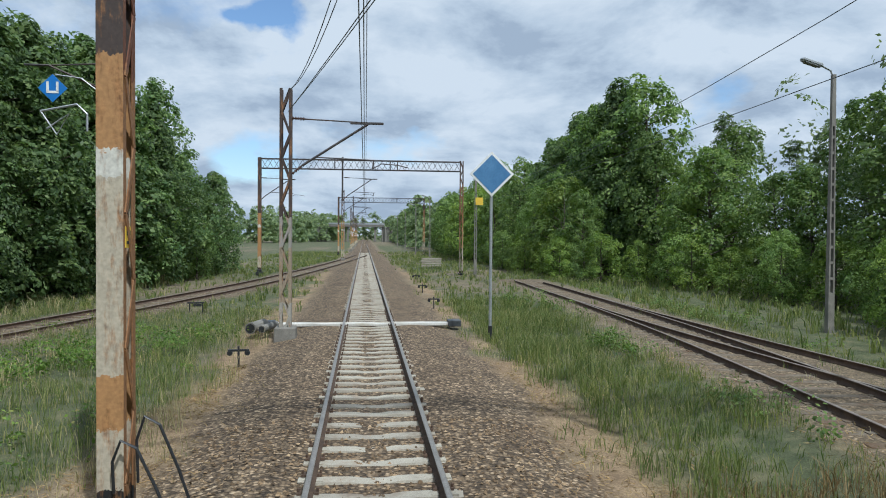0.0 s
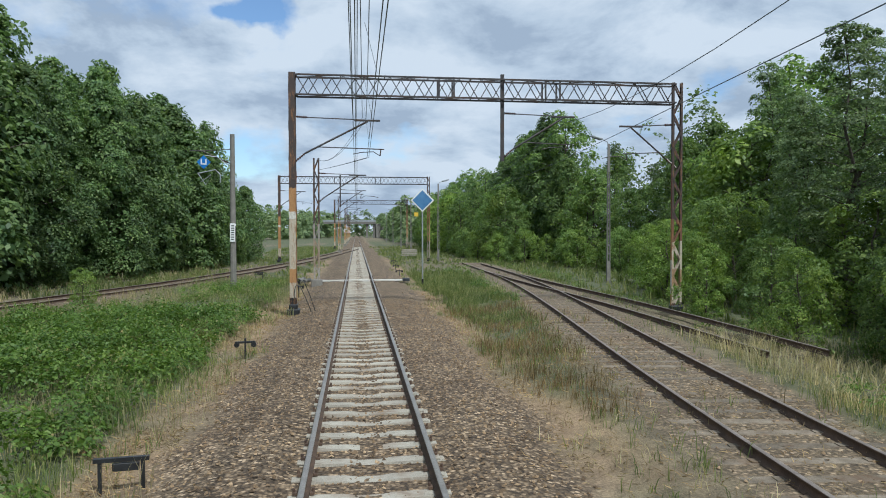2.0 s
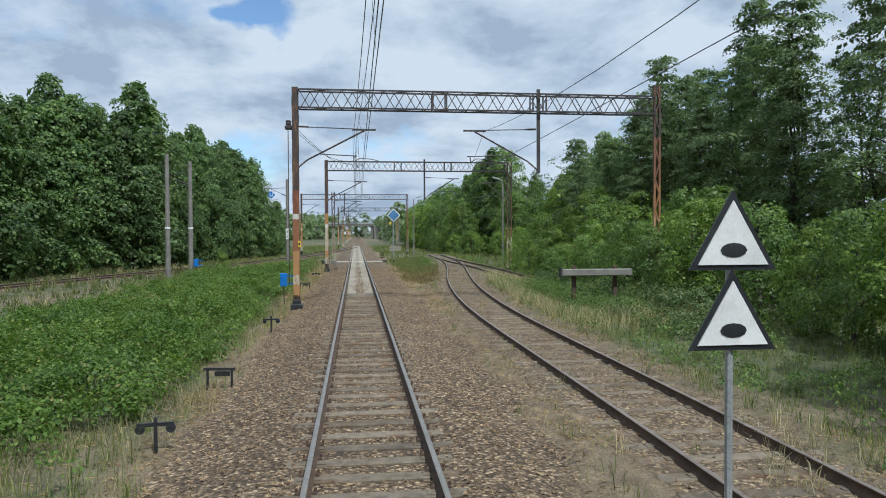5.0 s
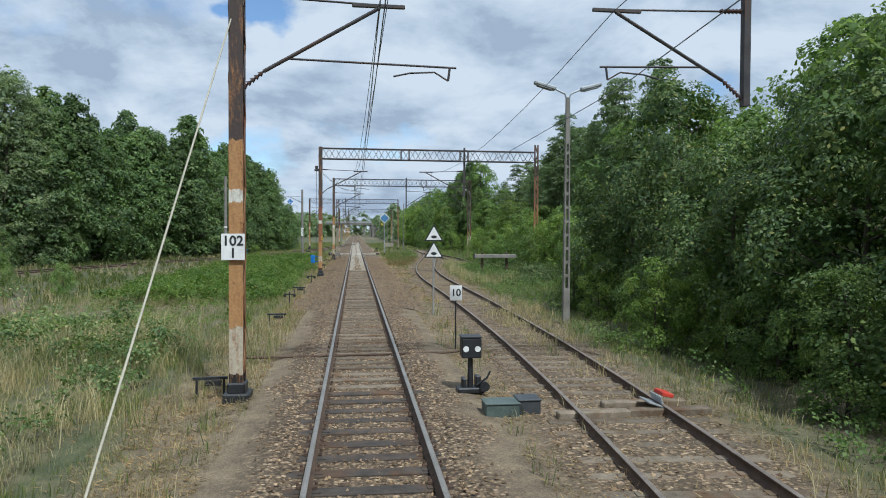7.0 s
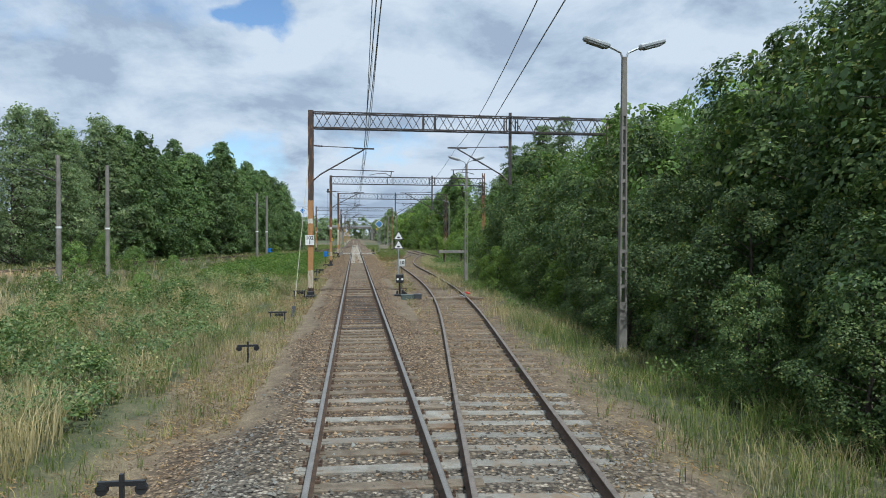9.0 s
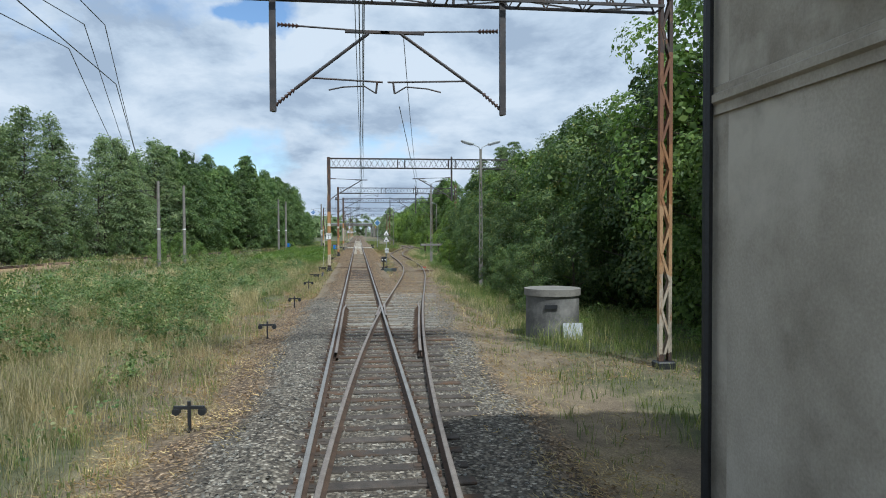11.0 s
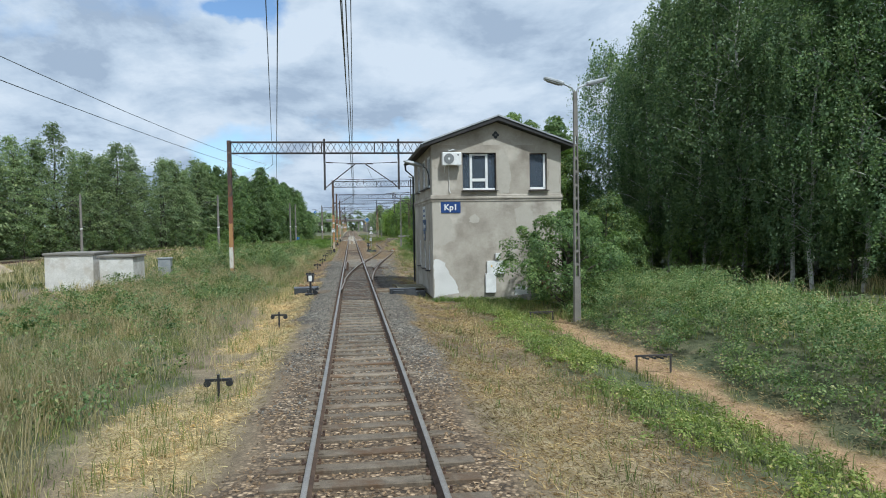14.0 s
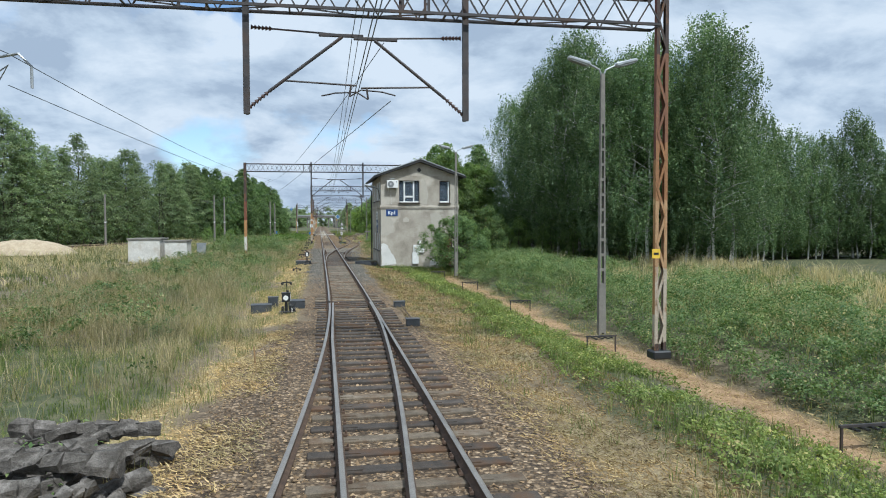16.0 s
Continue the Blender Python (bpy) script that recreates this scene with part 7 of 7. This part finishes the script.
cover_box(-1.98, -144.4, 0.58, 0.62, 0.26, "box_dark", "dark grey steel cover box beside the rail", 4)
cover_box(-2.85, -143.7, 0.36, 0.3, 0.42, "box_dark", "small raised dark cover box beside the points")
cover_box(1.74, -145.0, 0.40, 0.26, 0.20, "box_dark", "dark cover box beside the points")
cover_box(1.62, -149.7, 0.40, 0.28, 0.20, "box_dark", "dark cover box beside the points")
cover_box(-2.38, -115.6, 1.15, 0.95, 0.22, "box_dark", "low dark steel plate box beside the points", 3)
cover_box(2.05, -118.2, 1.15, 0.4, 0.24, "box_dark", "long dark cover box at the foot of the signal box", 2)
cover_box(1.85, -118.55, 0.45, 0.3, 0.16, "box_dark", "small dark cover box at the foot of the signal box")
cover_box(2.85, -118.0, 0.5, 0.5, 0.22, "box_dark", "dark cover box at the foot of the signal box")


def duckboards():
    g = thing("wooden_boards", (2.55, -116.3, 0), "greenish weathered boards covering the rod channel beside the signal box", "boards")
    for i in range(3):
        bm = BM()
        box(bm, (0, -0.62 + 0.62 * i, 0.10 + 0.01 * i), (1.3, 0.58, 0.05), Matrix.Rotation(radians(1.5 * (i - 1)), 3, 'Z'), 0.008)
        part("plank", bm, "board", g)
    bm = BM()
    box(bm, (0, 0, 0.02), (1.2, 1.7, 0.14))
    part("frame", bm, "wood_dark", g)
    return g


M["board"] = surface("mossy_weathered_board", [(0.3, (0.13, 0.12, 0.075)), (0.7, (0.23, 0.21, 0.135))], 3, 50, 0.9, 0, 0.5, 0.006)
duckboards()


def loose_timber(x, y, ln, rz, label, mat="wood_sleeper", z=0.0):
    bm = BM()
    box(bm, (0, 0, 0.06), (ln, 0.2, 0.16), bevel=0.02)
    ob = part("loose_timber", bm, mat)
    ob.matrix_world = pose(x, y, z, 0, 0, rz)
    return tagged(ob, label, "timber", "loose timbers")


for i, (x, y, ln, rz) in enumerate(((1.35, -117.4, 0.9, 1), (1.35, -116.9, 0.9, -2), (1.4, -116.4, 0.9, 1), (-1.7, -117.2, 0.95, 2), (-1.65, -116.8, 0.9, -1), (-1.75, -117.7, 1.0, 0), (3.6, -65.35, 1.2, 1), (4.9, -65.3, 1.4, -1), (4.7, -64.75, 1.5, 1))):
    loose_timber(x, y, ln, rz, "short weathered timber lying between the sleepers", z=-0.06)


def log_rolls():
    for i in range(3):
        bm = BM()
        tube(bm, (0, -0.25, 0.12), (0, 0.3, 0.12), 0.11, n=10)
        ob = part("log", bm, "log_wood")
        ob.matrix_world = pose(-2.7 + 0.28 * i, -114.6, 0.0, 0, 0, 10 - 12 * i)
        tagged(ob, "short barked log lying behind the plate box", "log", "logs")


M["log_wood"] = surface("orange_brown_log", [(0.3, (0.22, 0.13, 0.06)), (0.7, (0.40, 0.26, 0.12))], 4, 40, 0.9, 0, 0.5, 0.01)
log_rolls()


def derailer(x, y):
    g = thing("derailer", (x, y, 0.02), "red and grey steel derailer clamped on the side track's rail", "derailer")
    bm = BM()
    box(bm, (-0.12, 0, 0.10), (0.30, 0.42, 0.03), Matrix.Rotation(radians(18), 3, 'Y'), 0.006)
    box(bm, (-0.05, 0, 0.18), (0.03, 0.42, 0.14), Matrix.Rotation(radians(-20), 3, 'Y'), 0.006)
    part("ramp", bm, "grey_metal", g)
    bm = BM()
    box(bm, (0.10, 0.05, 0.24), (0.20, 0.34, 0.07), Matrix.Rotation(radians(14), 3, 'Y'), 0.012)
    part("block", bm, "red", g, "red painted block")
    return g


derailer(float(f_right(-65.1)) + G - 0.02, -65.1)


def well_ring(x, y):
    g = thing("concrete_well", (x, y, gz(x, y)), "round dark concrete well shaft with a flat cracked lid", "well")
    bm = BM()
    tube(bm, (0, 0, -0.1), (0, 0, 1.25), 0.80, n=36)
    part("shaft", bm, "well", g)
    bm = BM()
    tube(bm, (0, 0, 1.25), (0, 0, 1.45), 0.85, n=36)
    part("lid", bm, "concrete", g)
    # no hole in the shaft: a black block paints the slot's shade
    bm = BM()
    box(bm, (-0.25, -0.77, 0.95), (0.36, 0.06, 0.12), Matrix.Rotation(radians(-18), 3, 'Z'))
    part("slot", bm, "black", g, "black block standing for a shaded slot")
    bm = BM()
    box(bm, (0.35, -0.95, 0.22), (0.6, 0.05, 0.55), Matrix.Rotation(radians(-18), 3, 'X'), 0.01)
    part("leaning_sheet", bm, "grey_metal", g, "grey metal sheet leaning on the shaft")
    return g


M["well"] = surface("damp_dark_concrete", [(0.3, (0.08, 0.078, 0.074)), (0.7, (0.17, 0.165, 0.155))], 2, 40, 0.85, 0, 0.4, 0.006, (0.26, 0.25, 0.23), 1.2)
well_ring(5.75, -97.2)


def low_hut(x0, x1, y0, y1, h, label):
    g = thing("low_hut", ((x0 + x1) / 2, (y0 + y1) / 2, -0.3), label, "hut", "white low huts")
    w, d = x1 - x0, y1 - y0
    bm = BM()
    box(bm, (0, 0, (h + 0.3) / 2), (w, d, h + 0.3), bevel=0.02)
    part("body", bm, "white_wall", g)
    bm = BM()
    box(bm, (0, 0, h + 0.36), (w + 0.16, d + 0.16, 0.12), bevel=0.015)
    part("roof_slab", bm, "concrete", g, "grey concrete roof slab")
    return g


low_hut(-16.7, -14.2, -109.4, -106.4, 1.72, "low whitewashed concrete hut in the meadow")
low_hut(-13.75, -12.0, -109.8, -107.7, 1.55, "smaller low whitewashed concrete hut in the meadow")


def cabinet(x, y):
    g = thing("cable_cabinet", (x, y, -0.2), "light grey metal cable cabinet in tall grass", "cabinet")
    bm = BM()
    box(bm, (0, 0, 0.75), (0.75, 0.45, 1.35), bevel=0.015)
    part("body", bm, "grey_metal", g)
    bm = BM()
    box(bm, (0, 0, 1.46), (0.85, 0.55, 0.08), bevel=0.02)
    part("roof", bm, "grey_metal", g)
    bm = BM()
    box(bm, (0.02, -0.232, 0.75), (0.62, 0.015, 1.15), bevel=0.005)
    part("door", bm, "grey_metal", g)
    return g


cabinet(-11.65, -104.6)


def slat_panel(x, y):
    g = thing("slatted_box", (x, y, -0.2), "white slatted concrete box at the meadow's edge", "box")
    for i in range(9):
        bm = BM()
        box(bm, (0, 0, 0.15 + 0.24 * i), (1.6, 0.5, 0.19), bevel=0.015)
        part("slat", bm, "white_wall", g)
    bm = BM()
    box(bm, (0, 0.05, 1.1), (1.5, 0.4, 2.2))
    part("core", bm, "concrete", g)
    return g


slat_panel(-16.95, -134.5)


def sand_heap(x, y):
    bm = BM()
    nx, ny = 28, 16
    vs = [[bm.verts.new((-4.5 + 9 * i / nx, -2.5 + 5 * j / ny, max(-0.3, 1.5 * math.sin(math.pi * i / nx) ** 0.5 * math.sin(math.pi * j / ny) ** 0.7 - 0.3 + 0.15 * noise.noise((i * 0.5, j * 0.5, 3))))) for j in range(ny + 1)] for i in range(nx + 1)]
    for i in range(nx):
        for j in range(ny):
            bm.faces.new((vs[i][j], vs[i + 1][j], vs[i + 1][j + 1], vs[i][j + 1]))
    ob = part("sand_mound", bm, "sand")
    ob.matrix_world = pose(x, y, 0.3, 0, 0, 12)
    return tagged(ob, "heap of pale yellow sand beside the second line", "sand mound")


M["sand"] = surface("pale_sand", [(0.3, (0.36, 0.28, 0.18)), (0.7, (0.54, 0.45, 0.32))], 1.5, 30, 0.95, 0, 0.5, 0.02)
sand_heap(-30.0, -95.0)


def old_wood(x, y):
    r = random.Random(21)
    for i in range(26):
        bm = BM()
        ln = r.uniform(0.9, 2.2)
        n = 7
        k = r.uniform(0.05, 0.15)
        pts = [Vector((ln * (j / n - 0.5), r.uniform(-1, 1) * 0.04, r.uniform(-1, 1) * 0.03)) for j in range(n + 1)]
        for j in range(n):
            tube(bm, pts[j], pts[j + 1], k * r.uniform(0.75, 1.1), k * r.uniform(0.75, 1.1), 7)
        for v in bm.verts:
            v.co += Vector((r.uniform(-1, 1), r.uniform(-1, 1), r.uniform(-1, 1))) * 0.04
        ob = part("old_timber", bm, "drift")
        layer = i // 11
        ob.matrix_world = pose(x + r.uniform(-0.75, 0.6), y + r.uniform(-1.1, 1.0), -0.05 + 0.17 * layer + r.uniform(0, 0.1), r.uniform(0, 360), r.uniform(-9, 9), r.uniform(-25, 60))
        tagged(ob, "grey rotten split timber in a heap beside the track", "timber", "heap of rotten timber")


M["drift"] = surface("grey_rotten_wood", [(0.3, (0.05, 0.043, 0.036)), (0.5, (0.11, 0.097, 0.083)), (0.7, (0.25, 0.225, 0.20))], 6, 40, 0.95, 0, 0.9, 0.03)
old_wood(-4.35, -161.6)
rod("stake", [(-2.55, -154.6, -0.1), (-2.57, -154.6, 0.32)], 0.02, "log_wood", "short wooden stake in dry moss")


def buffer_beam():
    g = thing("buffer_stop", (9.2, -29.4, -0.10), "weathered concrete buffer beam on steel posts in the undergrowth", "buffer stop")
    bm = BM()
    box(bm, (0.1, 0, 1.42), (2.9, 0.3, 0.27), bevel=0.03)
    part("beam", bm, "concrete", g)
    bm = BM()
    box(bm, (-1.36, 0, 1.42), (0.05, 0.36, 0.38))
    part("end_strap", bm, "steel_dark", g)
    for x in (-0.75, 0.95):
        bm = BM()
        box(bm, (x, 0.22, 0.8), (0.16, 0.12, 1.75), bevel=0.01)
        part("post", bm, "rail_side", g)
    return g


buffer_beam()


def plank_pile(x, y):
    g = thing("plank_pile", (x, y, -0.1), "small pile of pale concrete posts beside the track", "pile")
    for i in range(4):
        bm = BM()
        box(bm, (0.04 * (i % 2), 0, 0.12 + 0.22 * i), (1.9, 0.5, 0.16), bevel=0.01)
        part("post", bm, "concrete_sleeper", g)
    return g


plank_pile(6.3, 60.0)


def overpass(y):
    g = thing("road_bridge", (0, y, 0), "distant grey concrete road bridge over the railway", "bridge")
    bm = BM()
    box(bm, (-4, 0, 7.6), (27, 9, 1.1), bevel=0.05)
    part("deck", bm, "concrete", g)
    bm = BM()
    box(bm, (-4, -4.6, 8.5), (27, 0.15, 0.8))
    part("parapet", bm, "grey_metal", g)
    for x in (-9.5, -7.8, 5.2, 8.8):
        bm = BM()
        box(bm, (x, 0, 3.4), (0.9, 7, 7.2), bevel=0.05)
        part("pier", bm, "concrete", g)
    bm = BM()
    box(bm, (12, 0, 3.4), (5, 10, 7.4), bevel=0.3)
    part("abutment", bm, "concrete", g)
    bm = BM()
    box(bm, (-20, 0, 3.4), (5, 10, 7.4), bevel=0.3)
    part("abutment", bm, "concrete", g)
    return g


overpass(330.0)


# ---- fittings of the signal box ----
def air_conditioner():
    g = thing("air_conditioner", (4.13, BY0 - 0.02, 5.62), "white outdoor air-conditioning unit on wall brackets", "air conditioner")
    bm = BM()
    box(bm, (0, -0.22, 0.24), (0.82, 0.30, 0.55), bevel=0.02)
    part("case", bm, "white", g)
    bm = BM()
    t = bmesh.ops.create_cone(bm, cap_ends=True, segments=28, radius1=0.22, radius2=0.22, depth=0.02)
    bmesh.ops.transform(bm, matrix=Matrix.Translation((-0.13, -0.38, 0.24)) @ Matrix.Rotation(radians(90), 4, 'X'), verts=t["verts"])
    fan = part("fan_grille", bm, "grille", g, "dark grey round fan grille")
    for i in range(8):
        bm = BM()
        a = math.pi * i / 8
        beam(bm, (-0.13 - 0.2 * math.cos(a), -0.396, 0.24 - 0.2 * math.sin(a)), (-0.13 + 0.2 * math.cos(a), -0.396, 0.24 + 0.2 * math.sin(a)), 0.006)
        part("grille_bar", bm, "grey_metal", fan)
    bm = BM()
    tube(bm, (-0.13, -0.40, 0.24), (-0.13, -0.392, 0.24), 0.05, n=16)
    part("hub", bm, "white", fan, "white hub")
    bm = BM()
    tube(bm, (0.27, -0.378, 0.40), (0.27, -0.372, 0.40), 0.035, n=14)
    part("badge", bm, "black", g)
    for x in (-0.3, 0.3):
        bm = BM()
        beam(bm, (x, -0.40, -0.05), (x, 0.0, -0.05), 0.03)
        beam(bm, (x, -0.36, -0.06), (x, 0.0, -0.32), 0.025)
        part("bracket", bm, "white", g)
    bm = BM()
    chain(bm, [(-0.12, -0.1, 0.56), (-0.12, -0.1, 0.62), (0.15, -0.08, 0.64), (0.2, 0.0, 0.64)], 0.02)
    part("pipe", bm, "grey_metal", g)
    bm = BM()
    chain(bm, [(-0.1, -0.04, -0.03), (-0.09, -0.02, -1.1), (-0.03, -0.03, -1.2)], 0.014)
    part("drain_hose", bm, "white", g)
    return g


air_conditioner()


def wall_sign(name, loc, w, h, mat, lines, label, side=False):
    g = thing(name, loc, label, "sign", rz=-90 if side else 0)
    bm = BM()
    box(bm, (0, -0.015, 0), (w, 0.02, h), bevel=0.003)
    part("board", bm, mat, g)
    for txt, z, s, m in lines:
        if txt:
            ob = lettering("lettering", txt, s, Matrix.Translation((0, -0.028, z)) @ Matrix.Rotation(radians(90), 4, 'X'), m, g)
            if txt.endswith("1"):
                right = max(v.co.x for v in ob.data.vertices)
                top = max(v.co.y for v in ob.data.vertices if v.co.x > right - s * 0.1)
                bm = BM()
                box(bm, (right - s * 0.11, -0.03, z + top - s * 0.085), (s * 0.19, 0.008, s * 0.075), Matrix.Rotation(radians(-36), 3, 'Y'))
                part("digit_flag", bm, m, g)
        else:
            bm = BM()
            box(bm, (0, -0.027, z), (w * 0.62, 0.004, s))
            part("marking", bm, m, g)
    return g


wall_sign("station_sign", (4.10, BY0, 3.79), 0.86, 0.48, "blue_sign", [("Kp1", -0.01, 0.36, "white")], "dark blue enamel sign with white letters on the plaster")
wall_sign("company_sign", (BX0, BY0 + 3.3, 3.62), 1.15, 0.62, "white", [(None, -0.14, 0.10, "blue_sign"), (None, 0.10, 0.14, "blue_sign")], "white enamel sign with dark blue marking on the side wall", True)
wall_sign("station_sign", (BX0, BY0 + 3.25, 3.02), 1.35, 0.55, "blue_sign", [("K\u0119pno", -0.02, 0.34, "white")], "dark blue enamel sign with the station name on the side wall", True)
wall_sign("station_sign", (BX0, BY0 + 3.25, 2.52), 0.55, 0.42, "blue_sign", [("Kp1", -0.01, 0.24, "white")], "small dark blue enamel sign on the side wall", True)


def meter_boxes():
    g = thing("meter_box", (6.05, BY0, 0.1), "white electric meter boxes mounted on the plaster wall", "meter box")
    for x, z, w, h in ((-0.2, 1.05, 0.40, 0.56), (0.2, 1.05, 0.42, 0.56), (-0.24, 0.36, 0.46, 0.84)):
        bm = BM()
        box(bm, (x, -0.06, z), (w, 0.12, h), bevel=0.008)
        part("box", bm, "white", g)
    bm = BM()
    box(bm, (-0.2, -0.124, 1.1), (0.07, 0.006, 0.07))
    part("sticker", bm, "yellow", g)
    return g


meter_boxes()
bm = BM()
box(bm, (6.13, BY0 - 0.10, 1.62), (0.20, 0.2, 0.24), bevel=0.015)
box(bm, (6.13, BY0 - 0.10, 1.75), (0.24, 0.24, 0.025), bevel=0.005)
tagged(part("lamp_housing", bm, "white"), "small cream wall box above the meter boxes", "wall box")


def wall_lamp():
    g = thing("wall_lamp", (BX0, BY0 + 0.9, 5.3), "grey street lamp on a curved bracket at the side wall", "lamp")
    bm = BM()
    chain(bm, [(0, 0, -0.5), (-0.05, 0, 0.0), (-0.15, -0.05, 0.25), (-0.3, -0.08, 0.33)], 0.025, 7)
    part("bracket", bm, "steel_dark", g)
    bm = BM()
    s = bmesh.ops.create_uvsphere(bm, u_segments=14, v_segments=8, radius=0.5)
    bmesh.ops.transform(bm, matrix=Matrix.Translation((-0.72, -0.12, 0.46)) @ Matrix.Rotation(radians(14), 4, 'Y') @ Matrix.Diagonal((0.95, 0.32, 0.2, 1)), verts=s["verts"])
    part("lamp_head", bm, "grey_metal", g)
    return g


wall_lamp()


def gable_vent():
    g = thing("gable_vent", ((BX0 + BX1) / 2 - 0.05, BY0, 6.92), "small four-lobed gable vent with black discs for its shaded openings", "vent")
    # flat black discs on the solid gable, painted as shade in the openings
    bm = BM()
    for dx, dz in ((0.08, 0), (-0.08, 0), (0, 0.09), (0, -0.09)):
        tube(bm, (dx, -0.012, dz), (dx, 0.0, dz), 0.075, n=12)
    part("opening", bm, "black", g)
    bm = BM()
    box(bm, (0, -0.02, 0), (0.07, 0.02, 0.06))
    part("centre_tile", bm, "concrete", g)
    return g


gable_vent()


def plaster_patch(poly, seed):
    """A thin skim of newer plaster with an uneven, trowelled outline."""
    r = random.Random(seed)
    ring = []
    for (xa, za), (xb, zb) in zip(poly, poly[1:] + poly[:1]):
        n = max(2, int(math.hypot(xb - xa, zb - za) / 0.09))
        for i in range(n):
            f = i / n
            ring.append((xa + (xb - xa) * f + r.uniform(-0.03, 0.03), za + (zb - za) * f + r.uniform(-0.03, 0.03)))
    bm = BM()
    f = bm.faces.new([bm.verts.new((min(max(px, BX0 + 0.005), BX1 - 0.005), BY0 - 0.003, pz)) for px, pz in ring])
    e = bmesh.ops.extrude_face_region(bm, geom=[f])
    for v in e["geom"]:
        if isinstance(v, bmesh.types.BMVert):
            v.co.y += 0.008
    return bm


M["patch"] = surface("pale_new_plaster", [(0.3, (0.41, 0.375, 0.315)), (0.7, (0.50, 0.465, 0.40))], 1.2, 35, 0.95, 0, 0.12, 0.004, grit=0.4)
M["patch_white"] = surface("white_repair_plaster", [(0.3, (0.60, 0.59, 0.56)), (0.7, (0.73, 0.72, 0.69))], 1.2, 35, 0.95, 0, 0.1, 0.004, grit=0.4)
box_ob = bpy.data.objects["signal_box"]
PATCHES = [
    ("patch_white", [(3.33, 1.53), (3.56, 1.56), (3.79, 1.35), (4.0, 0.9), (4.3, 0.5), (4.42, 0.05), (3.33, -0.1)]),
    ("patch", [(3.33, 4.0), (3.6, 4.0), (3.64, 3.58), (4.05, 3.45), (4.2, 3.0), (4.12, 2.35), (3.8, 2.15), (3.33, 2.25)]),
    ("patch", [(4.9, 3.15), (5.05, 3.08), (5.3, 3.12), (5.37, 3.32), (5.2, 3.47), (4.95, 3.42)]),
    ("patch", [(6.95, 3.7), (7.35, 3.85), (7.75, 3.6), (7.7, 2.8), (7.4, 2.45), (7.05, 2.7)]),
    ("patch", [(6.2, 4.42), (6.7, 4.42), (6.8, 5.2), (6.62, 6.0), (6.3, 6.3), (6.18, 5.4)]),
    ("patch", [(8.48, 4.4), (8.98, 4.38), (9.0, 5.3), (8.95, 6.0), (8.6, 6.1), (8.5, 5.3)]),
    ("patch", [(3.34, 4.95), (3.62, 5.0), (3.66, 5.3), (3.5, 5.45), (3.34, 5.4)]),
    ("patch_white", [(6.9, -0.1), (7.5, -0.1), (7.42, 0.25), (7.1, 0.36), (6.92, 0.2)]),
]
for i, (mat, poly) in enumerate(PATCHES):
    ob = part("plaster_patch", plaster_patch(poly, 30 + i), mat, box_ob, "paler repair of the plaster")
    ob.location.z = 0.05


# ---- wires and frames of the neighbouring line ----
def anchor_frame(x, y, z):
    g = thing("wire_anchor_frame", (x, y, z), "steel tensioning frame with insulators hanging in the wires", "wire fitting")
    bm = BM()
    chain(bm, [(-0.9, 0, 0.15), (0, 0, 0.35), (0.25, 0, 0.1), (0.25, 0, -0.35)], 0.03)
    chain(bm, [(-0.9, 0, 0.15), (-0.5, 0, -0.45), (-0.2, 0, 0.1), (-0.75, 0, -0.3)], 0.025)
    part("frame", bm, "grey_metal", g)
    return g


anchor_frame(-7.2, -154.6, 6.2)
anchor_frame(-7.6, 12.3, 5.9)
# ---- sleepers of all tracks, the pieces of the setting last ----
lay(main_track, f_main, -172, 110, 300, sleeper_kind)
lay(right_track, f_right, -96, 38, 150, lambda y: "pale" if y < -84 else "wood", 0.62, 0.02)
lay(left_track, f_left, -40, 80, 0, lambda y: "wood", 0.65, 0.02)
lay(branch_track, branch_x, -196, -166, 60, lambda y: "wood")
fastenings(main_track, f_main, -171.9, 20)
